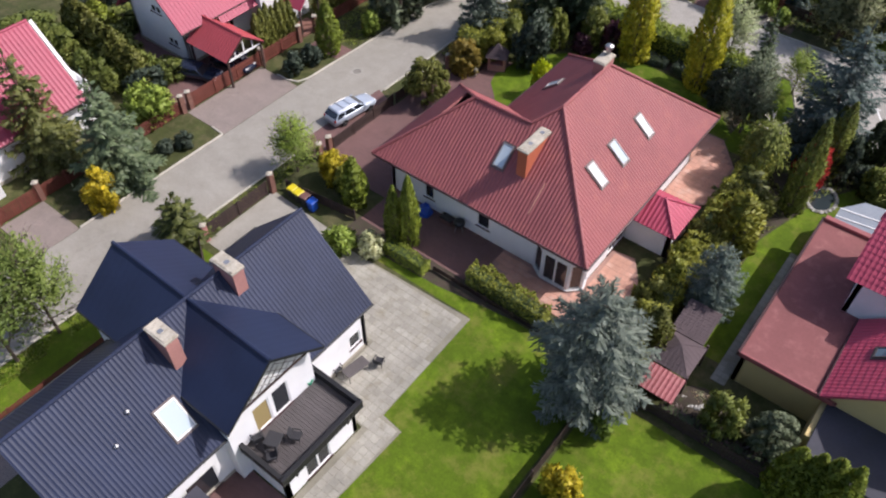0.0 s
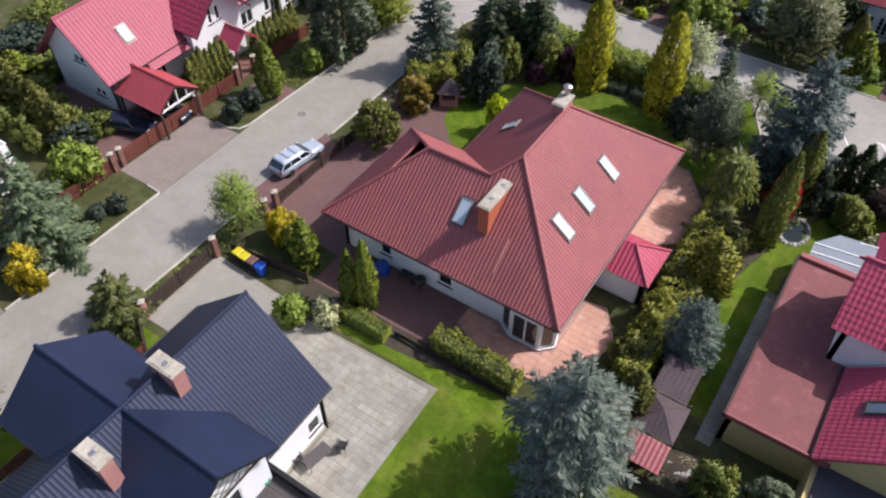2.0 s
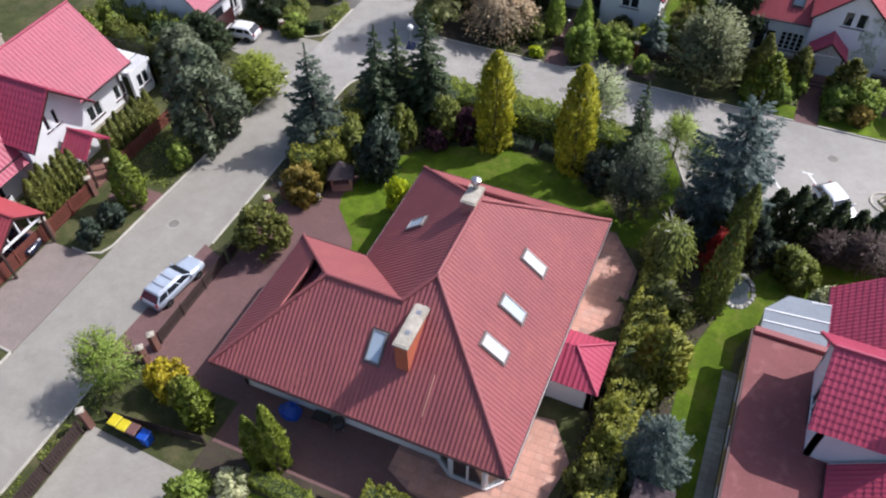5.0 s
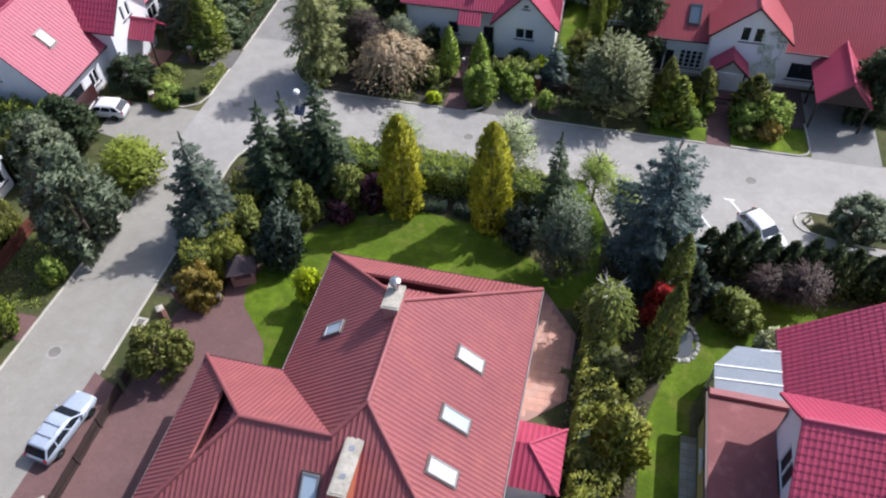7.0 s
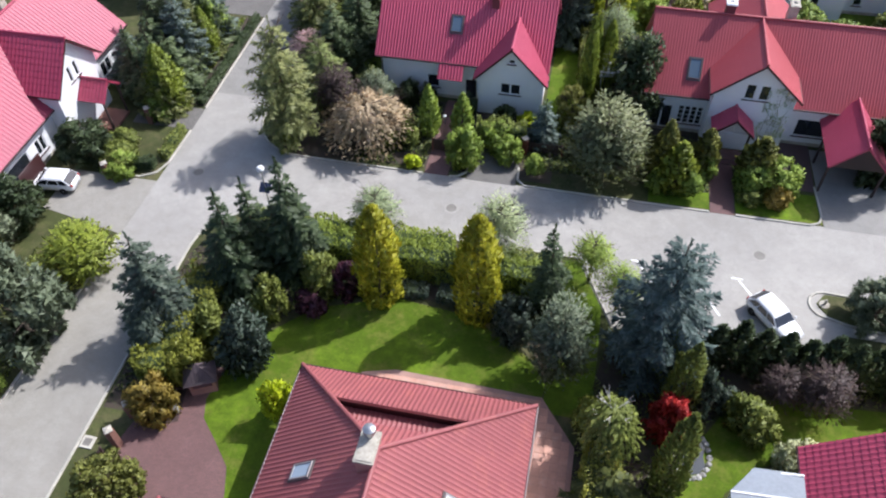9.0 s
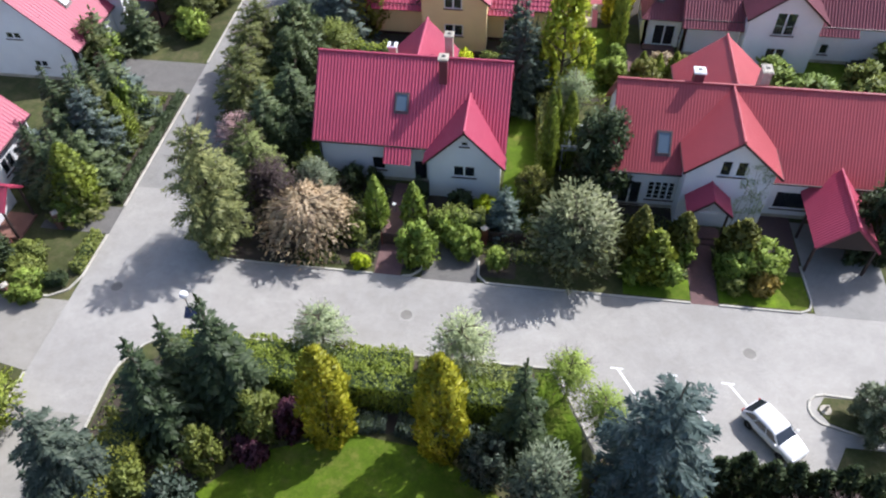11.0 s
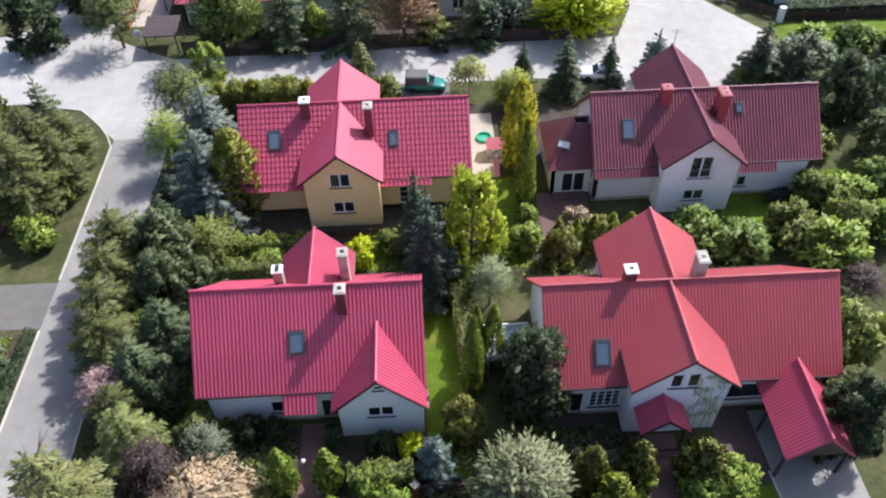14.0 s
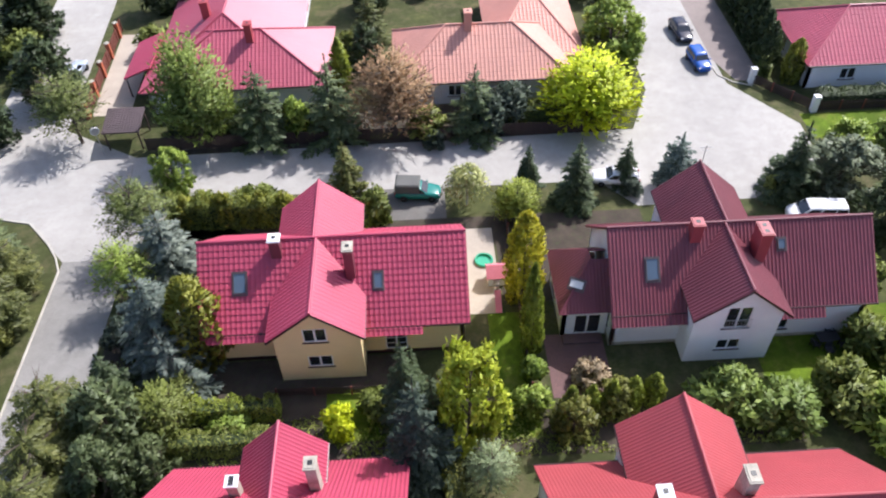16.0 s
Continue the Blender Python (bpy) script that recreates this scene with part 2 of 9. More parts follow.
M = {
    "road": paved("concrete_paving", (0.356, 0.338, 0.306), (0.326, 0.31, 0.282), (0.259, 0.243, 0.221), 0.2, 0.1, stain=(0.234, 0.221, 0.194)),
    "street": paved("worn_concrete_paving", (0.308, 0.29, 0.253), (0.282, 0.266, 0.232), (0.231, 0.216, 0.187), 0.2, 0.1, stain=(0.197, 0.186, 0.163)),
    # the street's paving again, greyer: tree and carport shade put into its colour
    "shadestreet": paved("shaded_concrete_paving", (0.268, 0.257, 0.236), (0.246, 0.236, 0.217), (0.202, 0.191, 0.176), 0.2, 0.1, stain=(0.176, 0.167, 0.148)),
    "square": paved("pale_concrete_paving", (0.405, 0.387, 0.356), (0.373, 0.357, 0.329), (0.297, 0.279, 0.257), 0.2, 0.1, stain=(0.288, 0.27, 0.239)),
    "drive": paved("red_brown_paving", (0.18, 0.0945, 0.0882), (0.149, 0.081, 0.0765), (0.099, 0.063, 0.0585), 0.2, 0.1, stain=(0.09, 0.0675, 0.063)),
    "dustydrive": paved("dusty_brown_paving", (0.27, 0.222, 0.198), (0.235, 0.195, 0.176), (0.16, 0.13, 0.12), 0.2, 0.1, stain=(0.19, 0.16, 0.14)),
    # red-brown paving darkened: the veranda yard's shade is in the colour
    "shadedrive": paved("shade_darkened_paving", (0.1, 0.062, 0.06), (0.085, 0.055, 0.053), (0.055, 0.04, 0.04), 0.2, 0.1, stain=(0.06, 0.048, 0.045)),
    "greydrive": paved("grey_paving", (0.162, 0.151, 0.138), (0.134, 0.128, 0.117), (0.0807, 0.074, 0.0672), 0.2, 0.1, stain=(0.0943, 0.0877, 0.074)),
    "slab": plain("concrete_slab", (0.32, 0.305, 0.26), 0.88, big=0.3, vary=0.3, per_object=0.1, stain=(0.2, 0.18, 0.125), relief=0.3, coord="Position"),
    "joint": plain("slab_joint_sand", (0.24, 0.225, 0.175), 0.95, vary=0.35),
    "terrace": plain("salmon_terrace_tile", (0.52, 0.28, 0.205), 0.75, vary=0.2, per_object=0.08, stain=(0.5, 0.35, 0.29), coord="Position"),
    "tjoint": plain("terrace_grout", (0.37, 0.22, 0.18), 0.9),
    "kerb": plain("concrete_kerb", (0.49, 0.46, 0.39), 0.85, vary=0.2, per_object=0.12),
    "grass": turf("rough_grass", (0.028, 0.036, 0.012), (0.062, 0.072, 0.024), (0.1, 0.108, 0.036), (0.15, 0.122, 0.07), 0.48),
    "lawn": turf("mown_lawn", (0.04, 0.07, 0.005), (0.09, 0.145, 0.007), (0.16, 0.245, 0.011), (0.2, 0.18, 0.045), 0.5),
    "soil": plain("garden_soil", (0.06, 0.045, 0.032), 0.95, big=0.8, fine=12, vary=0.4, stain=(0.05, 0.07, 0.02), relief=0.6),
    "brick": plain("brown_brick", (0.21, 0.1, 0.075), 0.85, fine=14, vary=0.3, per_object=0.1),
    "chimbrick": plain("worn_pink_brick", (0.42, 0.2, 0.175), 0.85, fine=12, vary=0.25),
    "orange": plain("orange_brick", (0.48, 0.125, 0.06), 0.8, fine=12, vary=0.15),
    "cap": plain("mortar_chimney_cap", (0.46, 0.42, 0.345), 0.9, big=1.2, vary=0.35, stain=(0.22, 0.19, 0.14)),
    "render": plain("white_render", (0.8, 0.8, 0.81), 0.85, vary=0.08, fine=20, relief=0.1, stain=(0.8, 0.79, 0.76)),
    "ochre": plain("ochre_render", (0.6, 0.47, 0.21), 0.85, vary=0.09, fine=20, relief=0.1),
    "cream": plain("cream_render", (0.85, 0.68, 0.34), 0.85, vary=0.08, fine=20, relief=0.1),
    "white": plain("white_frame_paint", (0.78, 0.78, 0.77), 0.45, vary=0.05, relief=0.02),
    "red": plain("wine_red_roof_sheet", (0.285, 0.08, 0.082), 0.58, big=0.25, vary=0.16, fine=9, relief=0.06, stain=(0.33, 0.1, 0.085)),
    "crimson": plain("crimson_roof_sheet", (0.415, 0.053, 0.1), 0.5, big=0.2, vary=0.14, fine=9, relief=0.05),
    "wine": plain("deep_crimson_roof_sheet", (0.335, 0.042, 0.082), 0.5, big=0.2, vary=0.14, fine=9, relief=0.05),
    "scarlet": plain("scarlet_roof_sheet", (0.365, 0.06, 0.07), 0.52, big=0.2, vary=0.14, fine=9, relief=0.05),
    "pinkroof": plain("sun_faded_pink_roof_sheet", (0.44, 0.085, 0.125), 0.43, big=0.2, vary=0.14, fine=9, relief=0.05),
    "maroon": plain("maroon_roof_tile", (0.175, 0.042, 0.056), 0.5, big=0.3, vary=0.2, fine=9, relief=0.08),
    "salmon": plain("faded_salmon_roof_tile", (0.64, 0.3, 0.23), 0.6, big=0.25, vary=0.14, fine=9),
    "flatred": plain("dusty_red_roof_felt", (0.215, 0.078, 0.076), 0.9, vary=0.14, stain=(0.29, 0.125, 0.115)),
    "dustyred": plain("sun_faded_red_roof_sheet", (0.31, 0.085, 0.09), 0.6, big=0.3, vary=0.2, fine=9, relief=0.06, stain=(0.36, 0.14, 0.13)),
    "navy": plain("anthracite_roof_sheet", (0.017, 0.025, 0.058), 0.5, spec=0.3, big=0.25, vary=0.25, fine=9, relief=0.05),
    "slate": plain("blue_grey_roof_felt", (0.05, 0.05, 0.066), 0.8),
    "gutter": plain("dark_brown_gutter", (0.05, 0.018, 0.018), 0.4),
    "fencewood": plain("red_brown_stained_board", (0.16, 0.045, 0.03), 0.7, fine=10, vary=0.3, per_object=0.12),
    "darkwood": plain("dark_stained_board", (0.05, 0.03, 0.026), 0.75, fine=10, vary=0.3, per_object=0.15),
    "deck": plain("grey_brown_deck", (0.085, 0.075, 0.075), 0.8, vary=0.2, per_object=0.1),
    "shingle": plain("weathered_brown_shingle", (0.09, 0.066, 0.07), 0.9, fine=12, vary=0.3),
    "glass": glassy("window_glass", (0.018, 0.022, 0.028)),
    "curtained": glassy("window_glass_over_curtain", (0.34, 0.26, 0.11), 0.1),
    "skyglass": glassy("skylight_glass", (0.09, 0.13, 0.17), 0.04),
    # pale blue holds a white blind and the sky's reflection painted over it
    "paleglass": glassy("blind_glass_with_sky_tint", (0.42, 0.5, 0.56), 0.06),
    # white of blinds and lamp globes, also of painted glare on skylights
    "blind": plain("white_blind_globe_and_glare", (0.75, 0.75, 0.74), 0.6, vary=0.05),
    "poly": plain("pale_grey_polycarbonate", (0.25, 0.28, 0.31), 0.35, vary=0.12),
    "flash": plain("grey_flashing", (0.13, 0.105, 0.1), 0.45, metal=0.4),
    "palemetal": plain("pale_skylight_metal", (0.34, 0.31, 0.3), 0.45, metal=0.3),
    "steel": plain("galvanised_steel", (0.5, 0.5, 0.5), 0.35, metal=0.8),
    "bark": plain("grey_brown_bark", (0.1, 0.075, 0.055), 0.95, fine=14, vary=0.3, relief=0.5),
    "birch": plain("pale_bark", (0.55, 0.53, 0.46), 0.9, fine=14, vary=0.3),
    "plasticblue": plain("blue_plastic", (0.01, 0.07, 0.4), 0.4, vary=0.1),
    "plasticyellow": plain("yellow_plastic", (0.6, 0.5, 0.02), 0.4, vary=0.1),
    "plasticgreen": plain("green_plastic", (0.03, 0.35, 0.2), 0.4, vary=0.1),
    "plasticbrown": plain("brown_plastic", (0.16, 0.08, 0.07), 0.45, vary=0.1),
    "plasticblack": plain("black_plastic", (0.015, 0.015, 0.017), 0.5, vary=0.2),
    "plasticpink": plain("pink_plastic", (0.65, 0.2, 0.25), 0.4, vary=0.1),
    "sand": plain("pale_sand_paving", (0.42, 0.36, 0.29), 0.9, vary=0.14),
    "rubber": plain("tyre_rubber", (0.015, 0.015, 0.015), 0.85),
    "silver": plain("silver_car_paint", (0.5, 0.56, 0.64), 0.22, metal=0.3, vary=0.04, relief=0),
    "whitecar": plain("white_car_paint", (0.78, 0.78, 0.78), 0.25, vary=0.03, relief=0),
    "navycar": plain("dark_blue_car_paint", (0.015, 0.02, 0.04), 0.2, vary=0.05, relief=0),
    "bluecar": plain("blue_car_paint", (0.01, 0.09, 0.4), 0.2, vary=0.05, relief=0),
    "greencar": plain("teal_car_paint", (0.015, 0.2, 0.17), 0.25, vary=0.05, relief=0),
    "canvas": plain("grey_canvas", (0.13, 0.13, 0.12), 0.9),
    "lampred": plain("red_lamp_lens", (0.35, 0.01, 0.01), 0.2),
    "lampclear": plain("clear_lamp_lens", (0.7, 0.7, 0.7), 0.1),
    "paintline": plain("white_road_paint", (0.72, 0.72, 0.7), 0.7, vary=0.12),
    "water": glassy("pond_water", (0.03, 0.04, 0.045), 0.03),
    "stone": plain("pale_field_stone", (0.4, 0.39, 0.36), 0.9, per_object=0.2, fine=12),
    "iron": plain("cast_iron_cover", (0.2, 0.185, 0.16), 0.7),
    "cloth": plain("dark_rattan", (0.03, 0.03, 0.035), 0.8),
}
F = {
    "blue": foliage("blue_spruce_needles", (0.03, 0.048, 0.046), (0.088, 0.122, 0.112), (0.2, 0.25, 0.23)),
    "teal": foliage("dark_blue_spruce_needles", (0.03, 0.046, 0.045), (0.077, 0.11, 0.108), (0.165, 0.209, 0.204)),
    "bluedark": foliage("blue_green_needles", (0.019, 0.031, 0.025), (0.052, 0.074, 0.058), (0.12, 0.152, 0.12)),
    "dark": foliage("dark_spruce_needles", (0.016, 0.027, 0.013), (0.044, 0.066, 0.0308), (0.0935, 0.127, 0.0605)),
    "green": foliage("green_spruce_needles", (0.034, 0.045, 0.013), (0.085, 0.1, 0.03), (0.165, 0.18, 0.06)),
    "fir": foliage("mid_green_spruce_needles", (0.03, 0.045, 0.02), (0.0792, 0.11, 0.0506), (0.154, 0.193, 0.099)),
    "pale": foliage("pale_spruce_needles", (0.036, 0.055, 0.03), (0.09, 0.128, 0.072), (0.175, 0.22, 0.13)),
    "grey": foliage("grey_green_needles", (0.05, 0.066, 0.044), (0.121, 0.152, 0.101), (0.22, 0.259, 0.176)),
    "thuja": foliage("thuja_scales", (0.065, 0.092, 0.012), (0.171, 0.22, 0.033), (0.297, 0.347, 0.066)),
    "gold": foliage("golden_thuja_scales", (0.13, 0.14, 0.01), (0.3, 0.3, 0.025), (0.52, 0.46, 0.045)),
    "goldflower": foliage("golden_shrub_leaves", (0.15, 0.13, 0.01), (0.36, 0.31, 0.024), (0.58, 0.49, 0.04)),
    "leaf": foliage("green_leaves", (0.055, 0.072, 0.016), (0.138, 0.171, 0.0418), (0.242, 0.281, 0.0825)),
    "fresh": foliage("fresh_green_leaves", (0.075, 0.115, 0.018), (0.182, 0.259, 0.0495), (0.308, 0.385, 0.0935)),
    "larch": foliage("young_larch_needles", (0.055, 0.085, 0.02), (0.138, 0.198, 0.0495), (0.242, 0.308, 0.088)),
    "spring": foliage("spring_green_leaves", (0.12, 0.16, 0.012), (0.275, 0.341, 0.033), (0.44, 0.495, 0.066)),
    "lime": foliage("lime_yellow_leaves", (0.17, 0.24, 0.006), (0.36, 0.44, 0.012), (0.56, 0.6, 0.03)),
    "olive": foliage("olive_leaves", (0.05, 0.056, 0.014), (0.125, 0.14, 0.034), (0.235, 0.245, 0.068)),
    "yellowgreen": foliage("yellow_green_leaves", (0.072, 0.085, 0.014), (0.18, 0.2, 0.034), (0.33, 0.34, 0.066)),
    "rust": foliage("rusty_yellow_leaves", (0.09, 0.072, 0.014), (0.215, 0.165, 0.036), (0.35, 0.285, 0.08)),
    "pink": foliage("dusty_pink_blossom", (0.16, 0.115, 0.075), (0.36, 0.28, 0.19), (0.56, 0.47, 0.35)),
    "plum": foliage("purple_plum_leaves", (0.026, 0.019, 0.02), (0.06, 0.041, 0.042), (0.12, 0.088, 0.085)),
    "purple": foliage("dark_purple_leaves", (0.02, 0.01, 0.016), (0.066, 0.0242, 0.044), (0.132, 0.0495, 0.077)),
    "red": foliage("red_maple_leaves", (0.12, 0.01, 0.012), (0.3, 0.026, 0.028), (0.45, 0.06, 0.05)),
    "larcholive": foliage("olive_larch_needles", (0.055, 0.068, 0.024), (0.13, 0.15, 0.056), (0.23, 0.25, 0.105)),
    "rose": foliage("pale_rose_blossom", (0.16, 0.1, 0.11), (0.33, 0.23, 0.24), (0.5, 0.39, 0.4)),
    "greyblue": foliage("grey_blue_spruce_needles", (0.042, 0.058, 0.052), (0.105, 0.135, 0.12), (0.2, 0.24, 0.215)),
    "palespring": foliage("pale_spring_leaves", (0.13, 0.15, 0.05), (0.28, 0.31, 0.12), (0.44, 0.46, 0.22)),
    "olivegrey": foliage("olive_grey_needles", (0.045, 0.058, 0.028), (0.125, 0.148, 0.078), (0.225, 0.255, 0.145)),
    "brown": foliage("brown_budding_twigs", (0.13, 0.08, 0.045), (0.29, 0.19, 0.11), (0.44, 0.31, 0.19)),
    "white": foliage("white_blossom", (0.17, 0.2, 0.11), (0.35, 0.39, 0.24), (0.58, 0.6, 0.47)),
    "silver": foliage("silvery_willow_leaves", (0.1, 0.135, 0.07), (0.242, 0.297, 0.165), (0.407, 0.462, 0.297)),
    "greyleaf": foliage("grey_green_leaves", (0.045, 0.062, 0.018), (0.121, 0.154, 0.0495), (0.22, 0.264, 0.099)),
}


# ---- mesh helpers ----
class Shape:
    """Vertices and faces of one mesh, in the space of its thing."""

    def __init__(self):
        self.v, self.f = [], []

    def face(self, *pts):
        k = len(self.v)
        self.v += [tuple(p) for p in pts]
        self.f.append(tuple(range(k, k + len(pts))))
        return self

    def box(self, x0, x1, y0, y1, z0, z1, m=None):
        k = len(self.v)
        pts = [(x, y, z) for z in (z0, z1) for x, y in ((x0, y0), (x1, y0), (x1, y1), (x0, y1))]
        self.v += [tuple(m @ Vector(p)) for p in pts] if m else pts
        self.f += [tuple(k + i for i in q) for q in ((3, 2, 1, 0), (4, 5, 6, 7), (0, 1, 5, 4), (1, 2, 6, 5), (2, 3, 7, 6), (3, 0, 4, 7))]
        return self

    def bevelled(self, x0, x1, y0, y1, z0, z1, b=0.03):
        """A box whose upper edges are broken."""
        k = len(self.v)
        for z, i in ((z0, 0), (z1 - b, 0), (z1, b)):
            self.v += [(x0 + i, y0 + i, z), (x1 - i, y0 + i, z), (x1 - i, y1 - i, z), (x0 + i, y1 - i, z)]
        for s in (0, 4):
            self.f += [(k + s + i, k + s + (i + 1) % 4, k + s + 4 + (i + 1) % 4, k + s + 4 + i) for i in range(4)]
        self.f += [(k + 3, k + 2, k + 1, k), (k + 8, k + 9, k + 10, k + 11)]
        return self

    def slab(self, pts, drop):
        """A flat plate from an outline, as thick as the vector drop."""
        k, n = len(self.v), len(pts)
        self.v += [tuple(p) for p in pts] + [tuple(Vector(p) + Vector(drop)) for p in pts]
        self.f += [tuple(range(k, k + n)), tuple(range(k + 2 * n - 1, k + n - 1, -1))]
        self.f += [(k + i, k + n + i, k + n + (i + 1) % n, k + (i + 1) % n) for i in range(n)]
        return self

    def rod(self, a, b, r0, r1=None, n=8):
        a, b = Vector(a), Vector(b)
        r1 = r0 if r1 is None else r1
        w = (b - a).normalized()
        u = w.orthogonal().normalized()
        s = w.cross(u)
        k = len(self.v)
        for p, r in ((a, r0), (b, r1)):
            self.v += [tuple(p + (u * math.cos(2 * math.pi * i / n) + s * math.sin(2 * math.pi * i / n)) * r) for i in range(n)]
        self.f += [(k + i, k + (i + 1) % n, k + n + (i + 1) % n, k + n + i) for i in range(n)]
        self.f += [tuple(range(k + n - 1, k - 1, -1)), tuple(range(k + n, k + 2 * n))]
        return self

    def turned(self, rings, n=16, at=(0, 0, 0)):
        """A lathe shape from (radius, z) pairs."""
        k = len(self.v)
        for r, z in rings:
            self.v += [(at[0] + r * math.cos(2 * math.pi * i / n), at[1] + r * math.sin(2 * math.pi * i / n), at[2] + z) for i in range(n)]
        for j in range(len(rings) - 1):
            s = k + j * n
            self.f += [(s + i, s + (i + 1) % n, s + n + (i + 1) % n, s + n + i) for i in range(n)]
        self.f += [tuple(range(k + n - 1, k - 1, -1)), tuple(range(k + (len(rings) - 1) * n, k + len(rings) * n))]
        return self

    def mesh(self, name, material, smooth=False):
        me = bpy.data.meshes.new(name)
        me.from_pydata(self.v, [], self.f)
        me.materials.append(material)
        if smooth:
            me.shade_smooth()
        me.update()
        return me


def part(name, shape, material, parent=None, label="", smooth=False):
    ob = new(name, shape.mesh(name, material, smooth) if isinstance(shape, Shape) else shape)
    ob.parent = parent
    return tagged(ob, label) if label else ob


def thing(name, label, category, at=(0, 0, 0), turn=0.0, group="", kind=""):
    ob = new(name)
    ob.empty_display_size = 0.2
    ob.matrix_basis = pose(*at, 0, 0, turn)
    return tagged(ob, label, category, group, kind)


def sheet(name, outline, z, material, label, kind="structure", category="ground", thick=0.05):
    """A flat piece of ground: its top at z, its rim below the soil."""
    ob = part(name, Shape().slab([(x, y, z) for x, y in outline], (0, 0, -thick - z)), material)
    return tagged(ob, label, category, kind=kind)


def rect(x0, x1, y0, y1):
    return [(x0, y0), (x1, y0), (x1, y1), (x0, y1)]


# ---- building kit ----
def roof_face(shape, pts, pitch=0.34, amp=0.04, row=0.38, lip=0.018, thick=0.13):
    """One roof slope of profiled sheet: a convex outline filled with ribs that run up the slope and stepped rows."""
    p = [Vector(q) for q in pts]
    nrm = Vector((0, 0, 0))
    for i in range(len(p)):
        nrm += (p[i] - p[0]).cross(p[(i + 1) % len(p)] - p[0])
    nrm.normalize()
    if nrm.z < 0:
        nrm, p = -nrm, p[::-1]
    up = (Vector((0, 0, 1)) - nrm * nrm.z).normalized()
    side = up.cross(nrm).normalized()
    o = min(p, key=lambda q: q.z)
    flat = [((q - o).dot(side), (q - o).dot(up)) for q in p]
    shape.slab([q - nrm * 0.01 for q in p], -nrm * thick)
    u0, u1 = min(a for a, b in flat), max(a for a, b in flat)
    steps = max(1, round((u1 - u0) / pitch)) * 4
    wave = (0.0, 0.3, 1.0, 0.3)

    def span(u):
        hits = []
        for (a0, b0), (a1, b1) in zip(flat, flat[1:] + flat[:1]):
            if abs(a1 - a0) < 1e-6:
                if abs(u - a0) < 1e-5:
                    hits += [b0, b1]
            elif min(a0, a1) - 1e-6 <= u <= max(a0, a1) + 1e-6:
                hits.append(b0 + (b1 - b0) * (u - a0) / (a1 - a0))
        return (min(hits), max(hits)) if hits else (0.0, 0.0)

    cols = []
    for i in range(steps + 1):
        u = min(max(u0 + (u1 - u0) * i / steps, u0 + 1e-4), u1 - 1e-4)
        cols.append((u, *span(u), wave[i % 4] * amp))
    top = max(b for a, b in flat)
    rows = [k * row for k in range(int(top / row) + 2)] if row else [0.0, top + 0.01]
    ring = []
    for u, lo, hi, h in cols:
        run = []
        for r0, r1 in zip(rows, rows[1:]):
            for r in (r0, r1):
                v = min(max(r, lo), hi)
                run.append(len(shape.v))
                shape.v.append(tuple(o + side * u + up * v + nrm * (h + (lip * min(max((r1 - r) / (r1 - r0), 0), 1) if row else 0))))
        ring.append((run, lo, hi))
    for (ra, a0, a1), (rb, b0, b1) in zip(ring, ring[1:]):
        for k in range(len(ra) - 1):
            lo, hi = rows[k // 2], rows[k // 2 + 1] if k % 2 == 0 else rows[k // 2 + 1]
            if rows[k // 2] >= max(a1, b1) - 1e-4 or rows[k // 2 + 1] <= min(a0, b0) + 1e-4:
                continue
            shape.f.append((ra[k], rb[k], rb[k + 1], ra[k + 1]))
    return shape


def wall_panel(shape, p0, p1, profile, openings=(), thick=0.3, base=0.0):
    """A wall from p0 to p1 (its outer face, thickness to the left of the way), under a broken line of (along, height), with openings through it."""
    a, b = Vector((*p0, 0)), Vector((*p1, 0))
    way = (b - a).normalized()
    inn = Vector((-way.y, way.x, 0)) * thick
    length = (b - a).length
    prof = sorted(profile)

    def top(s):
        for (s0, z0), (s1, z1) in zip(prof, prof[1:]):
            if s0 - 1e-6 <= s <= s1 + 1e-6:
                return z0 + (z1 - z0) * (s - s0) / max(s1 - s0, 1e-6)
        return prof[-1][1]

    cuts = sorted({0.0, length, *(s for s, z in prof if 0 < s < length), *(s for o in openings for s in o[:2])})
    cuts = [c for i, c in enumerate(cuts) if i == 0 or c - cuts[i - 1] > 1e-4]
    rows = sorted({base, *(z for o in openings for z in o[2:4])}) + [99.0]
    place, solid = {}, set()

    def at(i, j, side):
        if (i, j, side) not in place:
            q = a + way * cuts[i] + inn * side
            place[i, j, side] = len(shape.v)
            shape.v.append((q.x, q.y, min(rows[j], top(cuts[i]))))
        return place[i, j, side]

    for i in range(len(cuts) - 1):
        for j in range(len(rows) - 1):
            s, z = (cuts[i] + cuts[i + 1]) / 2, min(rows[j], 90)
            if z < max(top(cuts[i]), top(cuts[i + 1])) - 1e-3 and not any(o[0] < s < o[1] and o[2] - 1e-3 <= z < o[3] - 1e-3 for o in openings):
                solid.add((i, j))
    for i, j in sorted(solid):
        shape.f += [(at(i, j, 0), at(i + 1, j, 0), at(i + 1, j + 1, 0), at(i, j + 1, 0)), (at(i, j, 1), at(i, j + 1, 1), at(i + 1, j + 1, 1), at(i + 1, j, 1))]
        for di, dj, p, q in ((-1, 0, (i, j + 1), (i, j)), (1, 0, (i + 1, j), (i + 1, j + 1)), (0, -1, (i, j), (i + 1, j)), (0, 1, (i + 1, j + 1), (i, j + 1))):
            if (i + di, j + dj) not in solid:
                shape.f.append((at(*p, 0), at(*p, 1), at(*q, 1), at(*q, 0)))
    return shape


